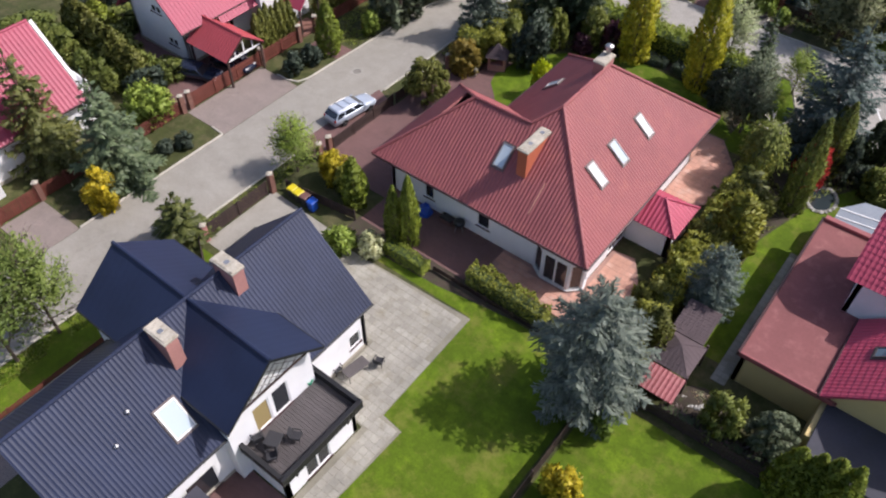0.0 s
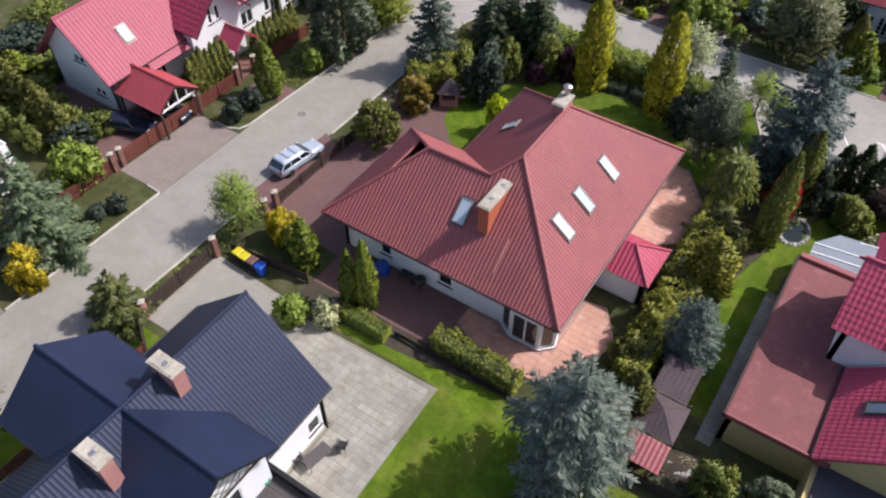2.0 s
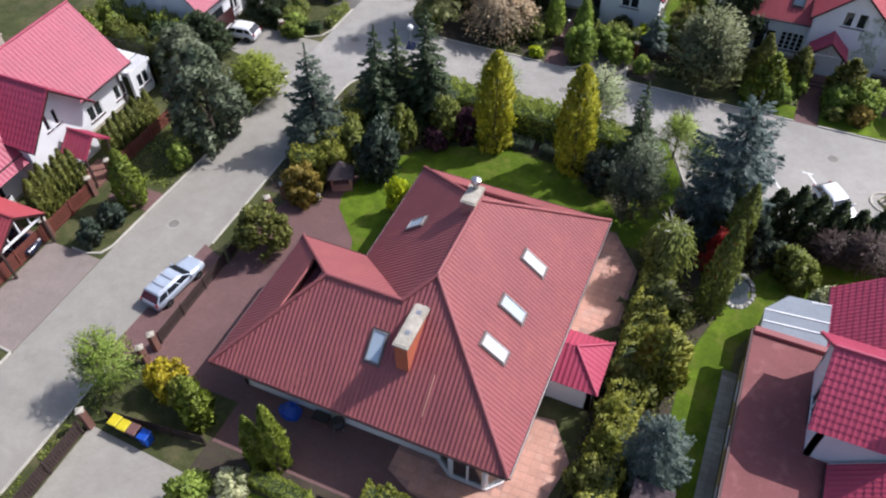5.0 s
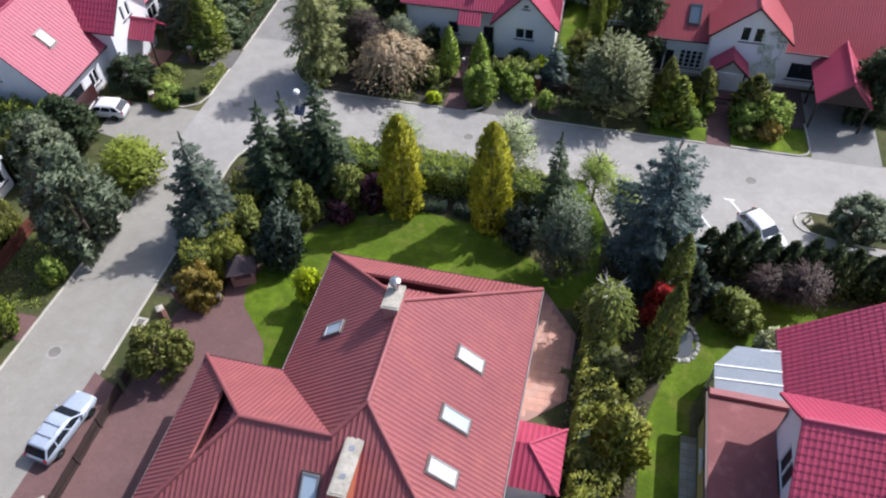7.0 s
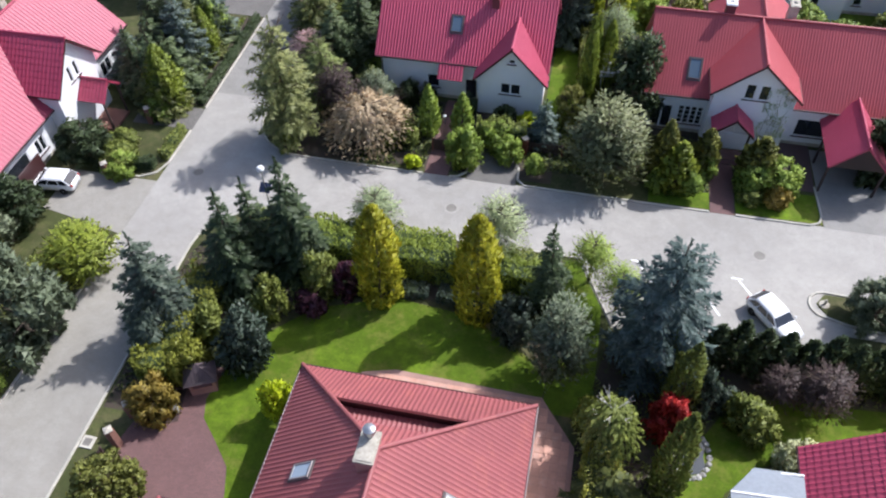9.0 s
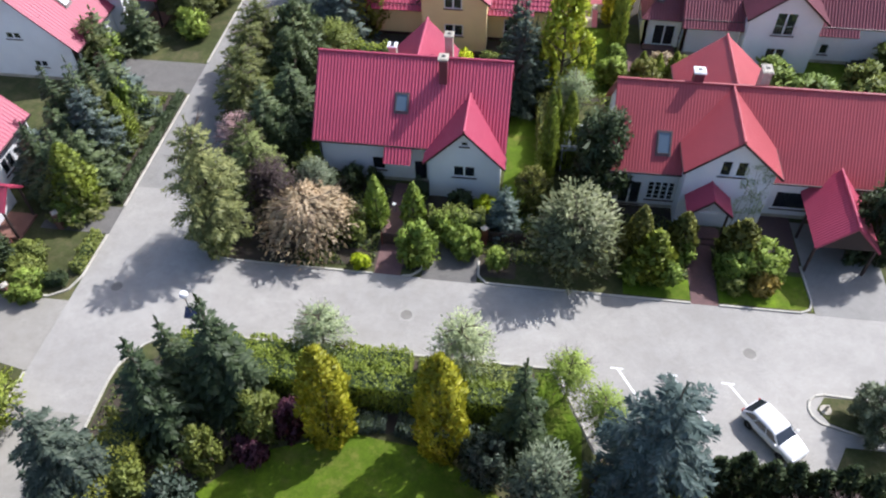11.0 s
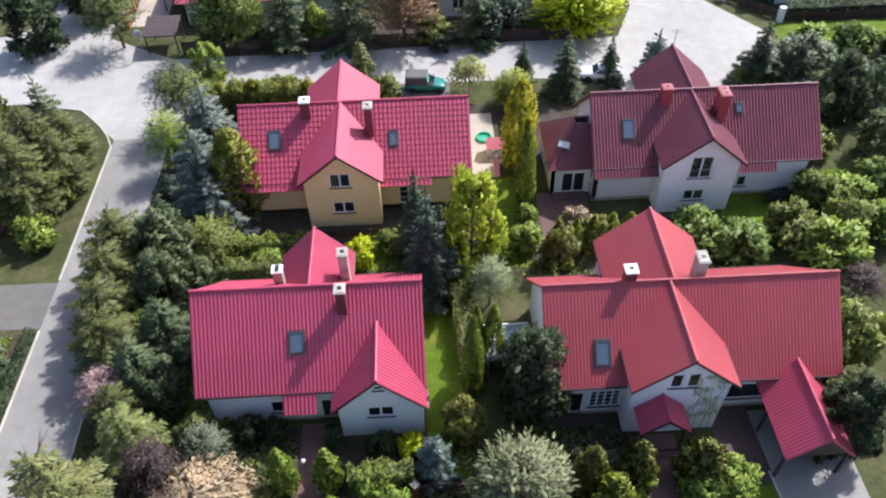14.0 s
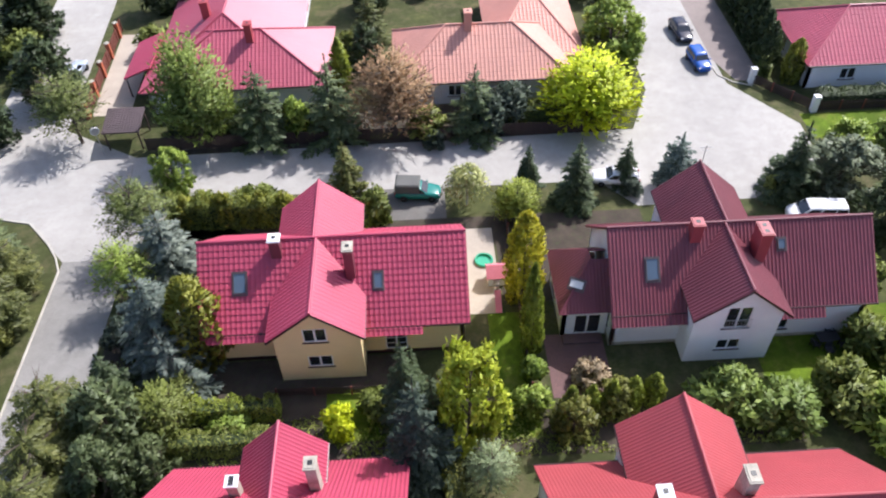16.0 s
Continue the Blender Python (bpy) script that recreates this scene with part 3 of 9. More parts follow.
def ring(shape, x0, x1, y0, y1, f, z0, z1, m):
    """A closed border f wide round a rectangle, from z0 to z1."""
    k = len(shape.v)
    for z in (z0, z1):
        for i in (0, f):
            shape.v += [tuple(m @ Vector(p)) for p in ((x0 + i, y0 + i, z), (x1 - i, y0 + i, z), (x1 - i, y1 - i, z), (x0 + i, y1 - i, z))]
    for i in range(4):
        j = (i + 1) % 4
        shape.f += [(k + 8 + i, k + 8 + j, k + 12 + j, k + 12 + i), (k + j, k + i, k + 4 + i, k + 4 + j), (k + i, k + j, k + 8 + j, k + 8 + i), (k + 4 + j, k + 4 + i, k + 12 + i, k + 12 + j)]
    return shape


def window(parent, p0, p1, o, panes=2, sill="gutter", trim="white", bars=0, name="window", glass="glass"):
    """A framed window in the opening o = (from, to, low, high) of the wall p0-p1."""
    a, b = Vector((*p0, 0)), Vector((*p1, 0))
    w = (b - a).normalized()
    m = Matrix.Translation(a) @ Matrix((w, Vector((-w.y, w.x, 0)), (0, 0, 1))).transposed().to_4x4()
    s0, s1, z0, z1 = o[:4]
    fr, f, d0, d1 = Shape(), 0.09, 0.03, 0.12
    upright = m @ Matrix(((1, 0, 0, 0), (0, 0, -1, 0), (0, 1, 0, 0), (0, 0, 0, 1)))
    win = part(name, ring(fr, s0, s1, z0, z1, f, -d1, -d0, upright), M[trim], parent)
    cell = (s1 - s0) / panes
    for i in range(1, panes):
        part("mullion", Shape().box(s0 + cell * i - 0.07, s0 + cell * i + 0.07, d0 - 0.01, d1, z0 + f, z1 - f, m), M[trim], win)
    for j in range(bars):
        z = z0 + (z1 - z0) * (j + 1) / (bars + 1)
        part("bar", Shape().box(s0 + f, s1 - f, d0 + 0.012, d1 - 0.02, z - 0.02, z + 0.02, m), M[trim], win)
    for i in range(panes):
        part("pane", Shape().box(s0 + cell * i + 0.07, s0 + cell * (i + 1) - 0.07, 0.07, 0.085, z0 + f * 0.8, z1 - f * 0.8, m), M[glass], win)
    if sill:
        part("sill", Shape().box(s0 - 0.1, s1 + 0.1, -0.09, 0.1, z0 - 0.07, z0 - 0.002, m), M[sill], win)
    return win


def skylight(parent, centre, nrm, wide, high, glass="skyglass", trim="flash"):
    """A roof window lying on a slope, its long side up the slope."""
    n = Vector(nrm).normalized()
    up = (Vector((0, 0, 1)) - n * n.z).normalized()
    side = up.cross(n)
    m = Matrix.Translation(centre) @ Matrix((side, up, n)).transposed().to_4x4()
    w, h, f = wide / 2, high / 2, 0.08
    fr = Shape()
    ring(fr, -w, w, -h, h, f, 0, 0.14, m)
    sk = part("skylight", fr, M[trim], parent)
    part("flashing", ring(Shape(), -w - 0.08, w + 0.08, -h - 0.15, h + 0.1, 0.1, 0.0, 0.06, m), M["flash"], sk)
    part("pane", Shape().box(-w + f, w - f, -h + f, h - f, 0.06, 0.1, m), M[glass], sk)
    return sk


def chimney(parent, x, y, wx, wy, z0, z1, brick="chimbrick", cap="cap", pots=1, flue_dark=True):
    body = part("chimney", Shape().box(x - wx / 2, x + wx / 2, y - wy / 2, y + wy / 2, z0, z1), M[brick], parent)
    c = Shape().box(x - wx / 2 - 0.07, x + wx / 2 + 0.07, y - wy / 2 - 0.07, y + wy / 2 + 0.07, z1 + 0.0, z1 + 0.12)
    c.box(x - wx / 2 + 0.02, x + wx / 2 - 0.02, y - wy / 2 + 0.02, y + wy / 2 - 0.02, z1 + 0.12, z1 + 0.17)
    part("cap", c, M[cap], body)
    for i in range(pots):
        t = (i + 0.5) / pots - 0.5
        px, py = (x, y + t * wy * 0.9) if wy >= wx else (x + t * wx * 0.9, y)
        part("flue", Shape().box(px - 0.14, px + 0.14, py - 0.14, py + 0.14, z1 + 0.17, z1 + 0.19), M["plasticblack" if flue_dark else "steel"], body)
    return body


def cap_line(parent, a, b, material, r=0.11):
    """A rounded ridge or hip capping of lapped lengths, one long bent sheet."""
    a, b = Vector(a), Vector(b)
    w = (b - a).normalized()
    side = w.cross(Vector((0, 0, 1))).normalized()
    top = side.cross(w)
    s, n, m = Shape(), max(1, round((b - a).length / 2.2)), 6
    for i in range(n):
        for t, q in ((i / n, 1.08), ((i + 1) / n, 0.95)):
            p = a.lerp(b, t)
            s.v += [tuple(p + (side * math.cos(math.pi * (j / m * 1.2 - 0.1)) + top * math.sin(math.pi * (j / m * 1.2 - 0.1))) * r * q) for j in range(m + 1)]
    for i in range(2 * n - 1):
        s.f += [(i * (m + 1) + j, i * (m + 1) + j + 1, (i + 1) * (m + 1) + j + 1, (i + 1) * (m + 1) + j) for j in range(m)]
    s.f += [tuple(range(m, -1, -1)), tuple(range((2 * n - 1) * (m + 1), 2 * n * (m + 1)))]
    return part("ridge_cap", s, material, parent, smooth=False)


def gutter(parent, a, b, material="gutter"):
    a, b = Vector(a), Vector(b)
    return part("gutter", Shape().rod(a, b, 0.075, n=8), M[material], parent)


def downpipe(parent, x, y, z, material="gutter"):
    return part("downpipe", Shape().rod((x, y, 0.05), (x, y, z), 0.05, n=8), M[material], parent)


def cross_house(name, label, at, turn, roof, wall, x0, x1, yr, zr, k, ys, yn, front=None, back=None, chimneys=(), skylights=(), south=(), north=(), west=(), east=(),
                gable_windows=(), back_windows=(), low=None, pitch=0.34, row=0.38, amp=0.04, lip=0.018, over=0.5, plain_gable=False, edge="gutter", deep=None):
    """A house with its main ridge along its own x axis and cross gables to the front (-y) and back.
    front, back: (middle x, roof's end y, half width, ridge height, foot height). Openings: (from, to, low, high, panes) along each wall."""
    h = thing(name, label, "house", at, turn, kind="")
    rm, wm = M[roof], M[wall]
    zs, zn = zr - k * (yr - ys), zr - k * (yn - yr)
    n_s, n_n = (0, -k, 1), (0, k, 1)
    kw = dict(pitch=pitch, row=row, amp=amp, lip=lip)
    part("roof_slope", roof_face(Shape(), [(x0, ys, zs), (x1, ys, zs), (x1, yr, zr), (x0, yr, zr)], **kw), rm, h)
    part("roof_slope", roof_face(Shape(), [(x1, yn, zn), (x0, yn, zn), (x0, yr, zr), (x1, yr, zr)], **kw), rm, h)
    cap_line(h, (x0, yr, zr + 0.02), (x1, yr, zr + 0.02), rm)
    if low:  # a stretch of the front slope that runs further down
        la, lb, ly = low
        part("roof_slope", roof_face(Shape(), [(la, ly, zr - k * (yr - ly)), (lb, ly, zr - k * (yr - ly)), (lb, ys, zs + 0.01), (la, ys, zs + 0.01)], **kw), rm, h)
    wys, wyn, wx0, wx1 = ys + over, yn - over, x0 + over * 0.8, x1 - over * 0.8
    under = 0.16
    tz = lambda y: zr - k * abs(y - yr) - under
    for p0, p1, prof, ops in (
        ((wx0, wys), (wx1, wys), [(0, tz(wys)), (wx1 - wx0, tz(wys))], south),
        ((wx1, wyn), (wx0, wyn), [(0, tz(wyn)), (wx1 - wx0, tz(wyn))], north),
        ((wx1, wys), (wx1, wyn), [(0, tz(wys)), (yr - wys, tz(yr)), (wyn - wys, tz(wyn))], east),
        ((wx0, wyn), (wx0, wys), [(0, tz(wyn)), (wyn - yr, tz(yr)), (wyn - wys, tz(wys))], west),
    ):
        part("wall", wall_panel(Shape(), p0, p1, prof, ops), wm, h)
        for o in ops:
            window(h, p0, p1, o, panes=o[4] if len(o) > 4 else 2, bars=o[5] if len(o) > 5 else 0)
    part("plinth", Shape().box(wx0 - 0.03, wx1 + 0.03, wys - 0.03, wyn + 0.03, -0.1, 0.3), M["gutter"] if wall != "render" else M["cap"], h)
    part("floor_slab", Shape().box(wx0 + 0.3, wx1 - 0.3, wys + 0.3, wyn - 0.3, 2.75, 2.95), M["cap"], h)
    for sgn, g, ops in ((-1, front, gable_windows), (1, back, back_windows)):
        if not g:
            continue
        xm, ye, hw, zg, zf = g
        j = yr + sgn * (zr - zg) / k if zg < zr else yr
        jf = yr + sgn * (zr - zf) / k
        kg = (zg - zf) / hw
        for d in (-1, 1):
            quad = [(xm, ye, zg), (xm, j, zg), (xm + d * hw, jf, zf), (xm + d * hw, ye, zf)]
            part("roof_slope", roof_face(Shape(), quad, **(dict(kw, amp=0.004, lip=0.0, pitch=0.5) if plain_gable else kw)), rm, h)
        cap_line(h, (xm, ye, zg + 0.02), (xm, j, zg + 0.02), rm)
        wy, ww = ye - sgn * (deep if deep and sgn < 0 else over * 1.1), hw - 0.35
        ztop = zg - under - kg * ww
        ends = ((xm - ww, wy), (xm + ww, wy)) if sgn < 0 else ((xm + ww, wy), (xm - ww, wy))
        part("gable_wall", wall_panel(Shape(), *ends, [(0, ztop), (ww, zg - under), (2 * ww, ztop)], ops), wm, h)
        for o in ops:
            window(h, *ends, o, panes=o[4] if len(o) > 4 else 2, bars=o[5] if len(o) > 5 else 0, glass=o[6] if len(o) > 6 else "glass")
        inner = (wys if sgn < 0 else wyn) - sgn * 0.2
        far = yr + sgn * (zr - ztop) / k
        for d in (-1, 1):
            q0, q1 = (xm + d * ww, wy - sgn * 0.3), (xm + d * ww, far)
            if (q1[1] - q0[1]) * sgn > -0.1:
                continue
            pair = (q0, q1) if d * sgn < 0 else (q1, q0)
            part("wall", wall_panel(Shape(), *pair, [(0, ztop), (abs(q1[1] - q0[1]), ztop)]), wm, h)
        for d in (-1, 1):
            gutter(h, (xm + d * hw, ye, zf - 0.06), (xm + d * hw, jf, zf - 0.06), edge)
            part("bargeboard", Shape().slab([(xm, ye - 0.02 * -sgn, zg - 0.03), (xm + d * hw, ye - 0.02 * -sgn, zf - 0.03), (xm + d * hw, ye - 0.02 * -sgn, zf - 0.22), (xm, ye - 0.02 * -sgn, zg - 0.22)], (0, 0.05 * -sgn, 0)), M[edge], h)
    gutter(h, (x0, ys - 0.05, zs - 0.05), (x1, ys - 0.05, zs - 0.05), edge)
    gutter(h, (x0, yn + 0.05, zn - 0.05), (x1, yn + 0.05, zn - 0.05), edge)
    for x in (wx0 + 0.1, wx1 - 0.1):
        downpipe(h, x, wys - 0.08, zs, edge)
    for c in chimneys:
        chimney(h, *c[:4], c[4], c[5], *(c[6:] if len(c) > 6 else ()))
    for side, x, y, w, hh, *g in skylights:
        z = zr - k * abs(y - yr)
        skylight(h, (x, y, z + 0.04), n_s if side == "s" else n_n, w, hh, *(g or ()))
    return h


# ---- the ground ----
ground = part("ground", Shape().slab([(-900, -800, 0), (900, -800, 0), (900, 1000, 0), (-900, 1000, 0)], (0, 0, -1)), M["grass"])
tagged(ground, "rough grass and bare soil between the gardens", "ground", kind="structure")


def arc(cx, cy, r, a0, a1, n=8):
    return [(cx + r * math.cos(radians(a0 + (a1 - a0) * i / n)), cy + r * math.sin(radians(a0 + (a1 - a0) * i / n))) for i in range(n + 1)]


# the two streets, their junctions and the small square
road_outline = [(-40.2, 64.0), (-40.2, 66.5)] + arc(-35.9, 66.5, 4.3, 180, 90, 6) + [(-12.2, 70.8), (-9.5, 65.2), (4.0, 65.2), (5.2, 67.5), (60, 67.5), (60, 77.4), (-35.5, 77.4)]
road_outline += arc(-35.5, 82.0, 4.6, 270, 180, 6) + [(-40.1, 84.0)]
sheet("road", [(-45.85, 64.0)] + road_outline + [(-45.5, 84.0), (-45.6, 74.0)], 0.012, M["road"], "pale concrete block street between the gardens", category="road")
sheet("road", [(-46.7, -70), (-40.2, -70), (-40.2, 64.0), (-45.85, 64.0), (-46.65, 46.0)], 0.012, M["street"], "worn grey concrete block street beside the hedges", category="road")
# the next two stretches are greyed to carry the trees' shade
sheet("road", [(-45.5, 105.0), (-40.1, 105.0), (-40.1, 119.0), (-45.55, 119.0)], 0.012, M["shadestreet"], "pale concrete block street near the square, greyed for tree shade", category="road")
sheet("road", [(-45.5, 84.0), (-40.1, 84.0), (-40.1, 105.0), (-45.5, 105.0)], 0.012, M["shadestreet"], "concrete block street under the spruces, greyed for their shade", category="road")
sheet("road", [(-45.55, 118.9), (-40.0, 118.9), (-37.0, 126.2), (1.0, 126.0), (4.0, 122.4), (22.0, 122.8), (22.5, 133.0), (17.5, 140.5), (17.2, 185), (9.0, 185), (8.8, 140), (6.0, 133.4), (-42.5, 132.6), (-50.5, 137.5), (-53.5, 185), (-61, 185), (-58.5, 141), (-75, 133), (-75, 124.5), (-56, 125.5), (-50.0, 124.0)], 0.016, M["square"], "pale concrete block street opening into a small square", category="road")


def kerb(name, pts, label):
    """Kerb stones a metre long, each a little uneven, along a broken line."""
    k = thing(name, label, "kerb", kind="structure")
    for (ax, ay), (bx, by) in zip(pts, pts[1:]):
        a, b = Vector((ax, ay)), Vector((bx, by))
        d = (b - a).length
        n = max(1, round(d / 1.0))
        turn = math.degrees(math.atan2(by - ay, bx - ax))
        for i in range(n):
            ob = new("kerb_stone", KERB)
            ob.parent = k
            c = a.lerp(b, (i + 0.5) / n)
            ob.matrix_basis = pose(c.x, c.y, random.uniform(-0.008, 0.008), 0, 0, turn) @ Matrix.Diagonal((d / n * 0.985, 1, 1, 1))
    return k


KERB = Shape().bevelled(-0.5, 0.5, -0.08, 0.08, -0.1, 0.11, 0.025).mesh("kerb_stone", M["kerb"])

# driveways and paths that meet the streets
sheet("driveway", rect(-51.4, -46.7, 33.6, 42.2), 0.02, M["dustydrive"], "dusty brown paved driveway crossing the verge", category="driveway")
sheet("driveway", rect(-51.4, -46.7, 16.0, 19.6), 0.02, M["dustydrive"], "dusty brown paved driveway crossing the verge", category="driveway")
sheet("driveway", rect(-50.5, -46.7, 47.5, 49.5), 0.02, M["drive"], "narrow brown paved path across the verge", category="path")
sheet("driveway", [(-53.0, 68.0), (-45.8, 66.6), (-45.65, 72.4), (-53.0, 72.4)], 0.02, M["street"], "grey paved driveway crossing the verge", category="driveway")
sheet("driveway", rect(-51.0, -45.5, 78.8, 81.6), 0.02, M["greydrive"], "grey paved path to a front gate", category="path")
sheet("driveway", rect(-54.0, -45.5, 96.2, 100.8), 0.02, M["greydrive"], "grey paved driveway crossing the verge", category="driveway")
sheet("driveway", [(-41.0, 35.6), (-38.0, 36.4), (-38.0, 45.4), (-40.6, 46.4)], 0.02, M["drive"], "reddish brown paved parking bay beside the street", category="driveway")
sheet("yard", [(-38.0, 36.2), (-26.0, 36.2), (-26.0, 46.5), (-29.6, 46.9), (-30.3, 49.3), (-30.8, 50.8), (-32.1, 52.2), (-33.4, 53.5), (-33.8, 54.8), (-33.4, 57.2), (-36.5, 57.0), (-38.0, 50.5)], 0.014, M["drive"], "brown paved yard in front of the red roofed house", category="yard")
sheet("yard", rect(-31.0, -18.0, 33.4, 38.0), 0.016, M["drive"], "brown paved strip along the side of the house", category="yard")
sheet("driveway", rect(-25.0, -23.1, 77.4, 86.8), 0.02, M["drive"], "brown paved garden path to a front door", category="path")
sheet("driveway", [(-21.6, 77.3), (-17.7, 77.3), (-17.7, 82.6), (-21.6, 82.6)], 0.02, M["greydrive"], "grey paved driveway to a garden gate", category="driveway")
sheet("driveway", rect(-2.9, -1.1, 77.3, 84.6), 0.02, M["drive"], "brown paved garden path to a porch", category="path")
# pale concrete in truth; the greyer tone holds the shade round the carport
sheet("driveway", [(5.3, 77.3), (10.6, 77.3), (10.6, 86.0), (5.0, 86.0)], 0.02, M["shadestreet"], "pale paved driveway under a carport, greyed for shade", category="driveway")
# house and carport shade over this yard is painted by the darker paving
sheet("yard", rect(2.3, 4.98, 81.0, 86.6), 0.022, M["shadedrive"], "red paved yard in front of a veranda, darkened for shade", category="yard")
sheet("yard", rect(-6.4, -2.0, 103.0, 108.6), 0.02, M["drive"], "dark brown paved terrace beside a house", category="terrace")
sheet("yard", rect(-12.2, -9.2, 111.0, 120.5), 0.02, M["sand"], "sandy play yard beside a house", category="yard")
sheet("bed", rect(-9.0, -1.0, 112.0, 122.0), 0.007, M["soil"], "dark planted bed behind a small annex", category="bed")
sheet("yard", rect(-18.5, -13.0, 122.0, 126.2), 0.02, M["greydrive"], "grey paved parking bay in front of a garden", category="driveway")
sheet("yard", rect(-65.0, -51.6, 33.0, 42.5), 0.016, M["drive"], "brown paved forecourt of a white house", category="yard")
sheet("yard", rect(-35.8, -32.6, -10.0, 22.4), 0.018, M["dustydrive"], "dusty brown paved strip beside the dark roofed house", category="yard")
sheet("yard", rect(-22.9, -19.2, 6.0, 14.4), 0.02, M["drive"], "shaded brown paved porch floor", category="yard")
sheet("driveway", [(17.3, 145.0), (18.6, 141.0), (20.4, 140.6), (21.4, 143.0), (21.4, 160.0), (17.3, 160.0)], 0.02, M["dustydrive"], "dusty brown paved strip beside the lane", category="driveway")
sheet("yard", [(-48.7, 139.8), (-44.8, 139.8), (-45.4, 156), (-49.4, 156)], 0.03, M["sand"], "pale sandy paved yard behind a brick fence", category="yard")

# lawns and planting beds
sheet("lawn", [(-31.5, 31.0), (-22.6, 32.6), (-14.2, 32.6), (-9.6, 28.4), (-9.6, -20), (-19, -20), (-19, 31.0)], 0.008, M["lawn"], "sunlit mown lawn behind the dark roofed house", category="lawn")
sheet("lawn", rect(-40.0, -36.0, -20.0, 24.0), 0.008, M["lawn"], "grass verge under young trees beside the street", category="lawn")
sheet("lawn", rect(-9.0, 14.0, -20.0, 31.4), 0.008, M["lawn"], "mown lawn beyond a low fence", category="lawn")
sheet("lawn", [(-30.3, 49.3), (-29.6, 46.8), (-26.5, 46.6), (-13.6, 56.5), (-13.2, 60.0), (-14.6, 61.8), (-18.9, 64.3), (-24.1, 64.8), (-29.3, 62.9), (-31.9, 60.2), (-33.4, 57.2), (-33.8, 54.8), (-33.4, 53.5), (-32.1, 52.2), (-30.8, 50.8)], 0.026, M["lawn"], "bright mown lawn behind the red roofed house", category="lawn")
sheet("lawn", [(-3.6, 38.0), (-3.6, 52.0), (-2.4, 55.0), (1.0, 58.0), (12, 59.0), (12, 62.5), (-1.5, 61.5), (-4.4, 57.0), (-6.4, 50.0), (-6.4, 38.0)], 0.01, M["lawn"], "mown lawn winding past an ochre house", category="lawn")
sheet("lawn", rect(-13.2, -10.2, 58.0, 70.5), 0.009, M["lawn"], "strip of lawn among shrubs", category="lawn")
sheet("lawn", [(-38.5, 82.5), (-31.4, 84.0), (-31.4, 99), (-38.5, 99)], 0.009, M["lawn"], "shaded lawn beside a house", category="lawn")
sheet("lawn", rect(-16.6, -13.6, 82.5, 99.0), 0.009, M["lawn"], "strip of lawn between two houses", category="lawn")
sheet("lawn", rect(-31.0, -15.0, 78.0, 86.5), 0.006, M["soil"], "dark planting bed in front of a house", category="bed")
sheet("lawn", rect(-1.0, 5.2, 77.6, 80.6), 0.01, M["lawn"], "lawn verge along the kerb", category="lawn")
sheet("lawn", rect(-7.5, -2.95, 77.6, 79.4), 0.01, M["lawn"], "lawn verge along the kerb", category="lawn")
sheet("lawn", rect(-22.5, -17.0, 100.4, 104.6), 0.01, M["lawn"], "back lawn between hedges", category="lawn")
# dark soil covers the unlit ground: bed and the house's shade in one colour
sheet("bed", rect(-31.0, -17.0, 102.6, 107.6), 0.004, M["soil"], "dark soil standing in for bed and house shade behind a cream house", category="bed")
sheet("lawn", rect(9.0, 22.0, 102.2, 110.0), 0.01, M["lawn"], "back lawn beside a white house", category="lawn")
sheet("lawn", rect(-10.4, -7.6, 100.0, 111.0), 0.01, M["lawn"], "strip of lawn beside a play yard", category="lawn")
sheet("lawn", rect(23.0, 48.0, 130.6, 134.6), 0.01, M["lawn"], "mown lawn beside the small square", category="lawn")
sheet("lawn", rect(-51.2, -46.8, 28.0, 33.5), 0.01, M["grass"], "dry mown verge in front of a red fence", category="lawn")
sheet("lawn", rect(-20.0, -16.0, 133.6, 134.6), 0.02, M["lawn"], "mown verge along a fence", category="lawn")
sheet("bed", [(-36.5, 57.5), (-32.4, 60.6), (-29.6, 63.4), (-24.1, 65.2), (-18.7, 64.8), (-14.4, 62.4), (-13.2, 60.2), (-12.6, 70.4), (-36.2, 70.4), (-39.9, 66.2), (-39.9, 53.0), (-37, 53)], 0.006, M["soil"], "dark planted border of conifers and shrubs", category="bed")
sheet("bed", [(-11.0, 38.0), (-6.5, 38.0), (-6.5, 50.0), (-4.5, 57.2), (-1.6, 61.7), (12, 62.7), (12, 65.1), (-9.4, 65.1), (-11.0, 57.0)], 0.006, M["soil"], "dark planted border between two gardens", category="bed")
sheet("bed", [(-31.2, 31.4), (-22.4, 31.8), (-14.6, 32.9), (-14.6, 33.6), (-31.2, 33.6)], 0.011, M["soil"], "dark soil strip under a hedge", category="bed")
# soil laid over the grass here to give the trees' shade its dark tone
sheet("bed", [(-39.6, 82.4), (-38.9, 79.6), (-37.0, 77.9), (-35.4, 77.6), (-31.0, 77.6), (-31.0, 84.0), (-39.6, 84.0)], 0.012, M["soil"], "dark soil bed standing in for tree shade at the street corner", category="bed")
sheet("bed", rect(-39.6, -31.0, 99.5, 122.0), 0.006, M["soil"], "dark planted border of tall conifers", category="bed")
sheet("bed", rect(-31.0, 10.0, 98.6, 102.6), 0.005, M["soil"], "dark planted border between back gardens", category="bed")
sheet("bed", rect(-51.2, -45.6, 82.0, 95.8), 0.006, M["soil"], "dark planted bank of conifers beside the street", category="bed")
sheet("bed", rect(-9.0, -3.0, 79.5, 88.0), 0.004, M["soil"], "dark planting bed in front of a house", category="bed")
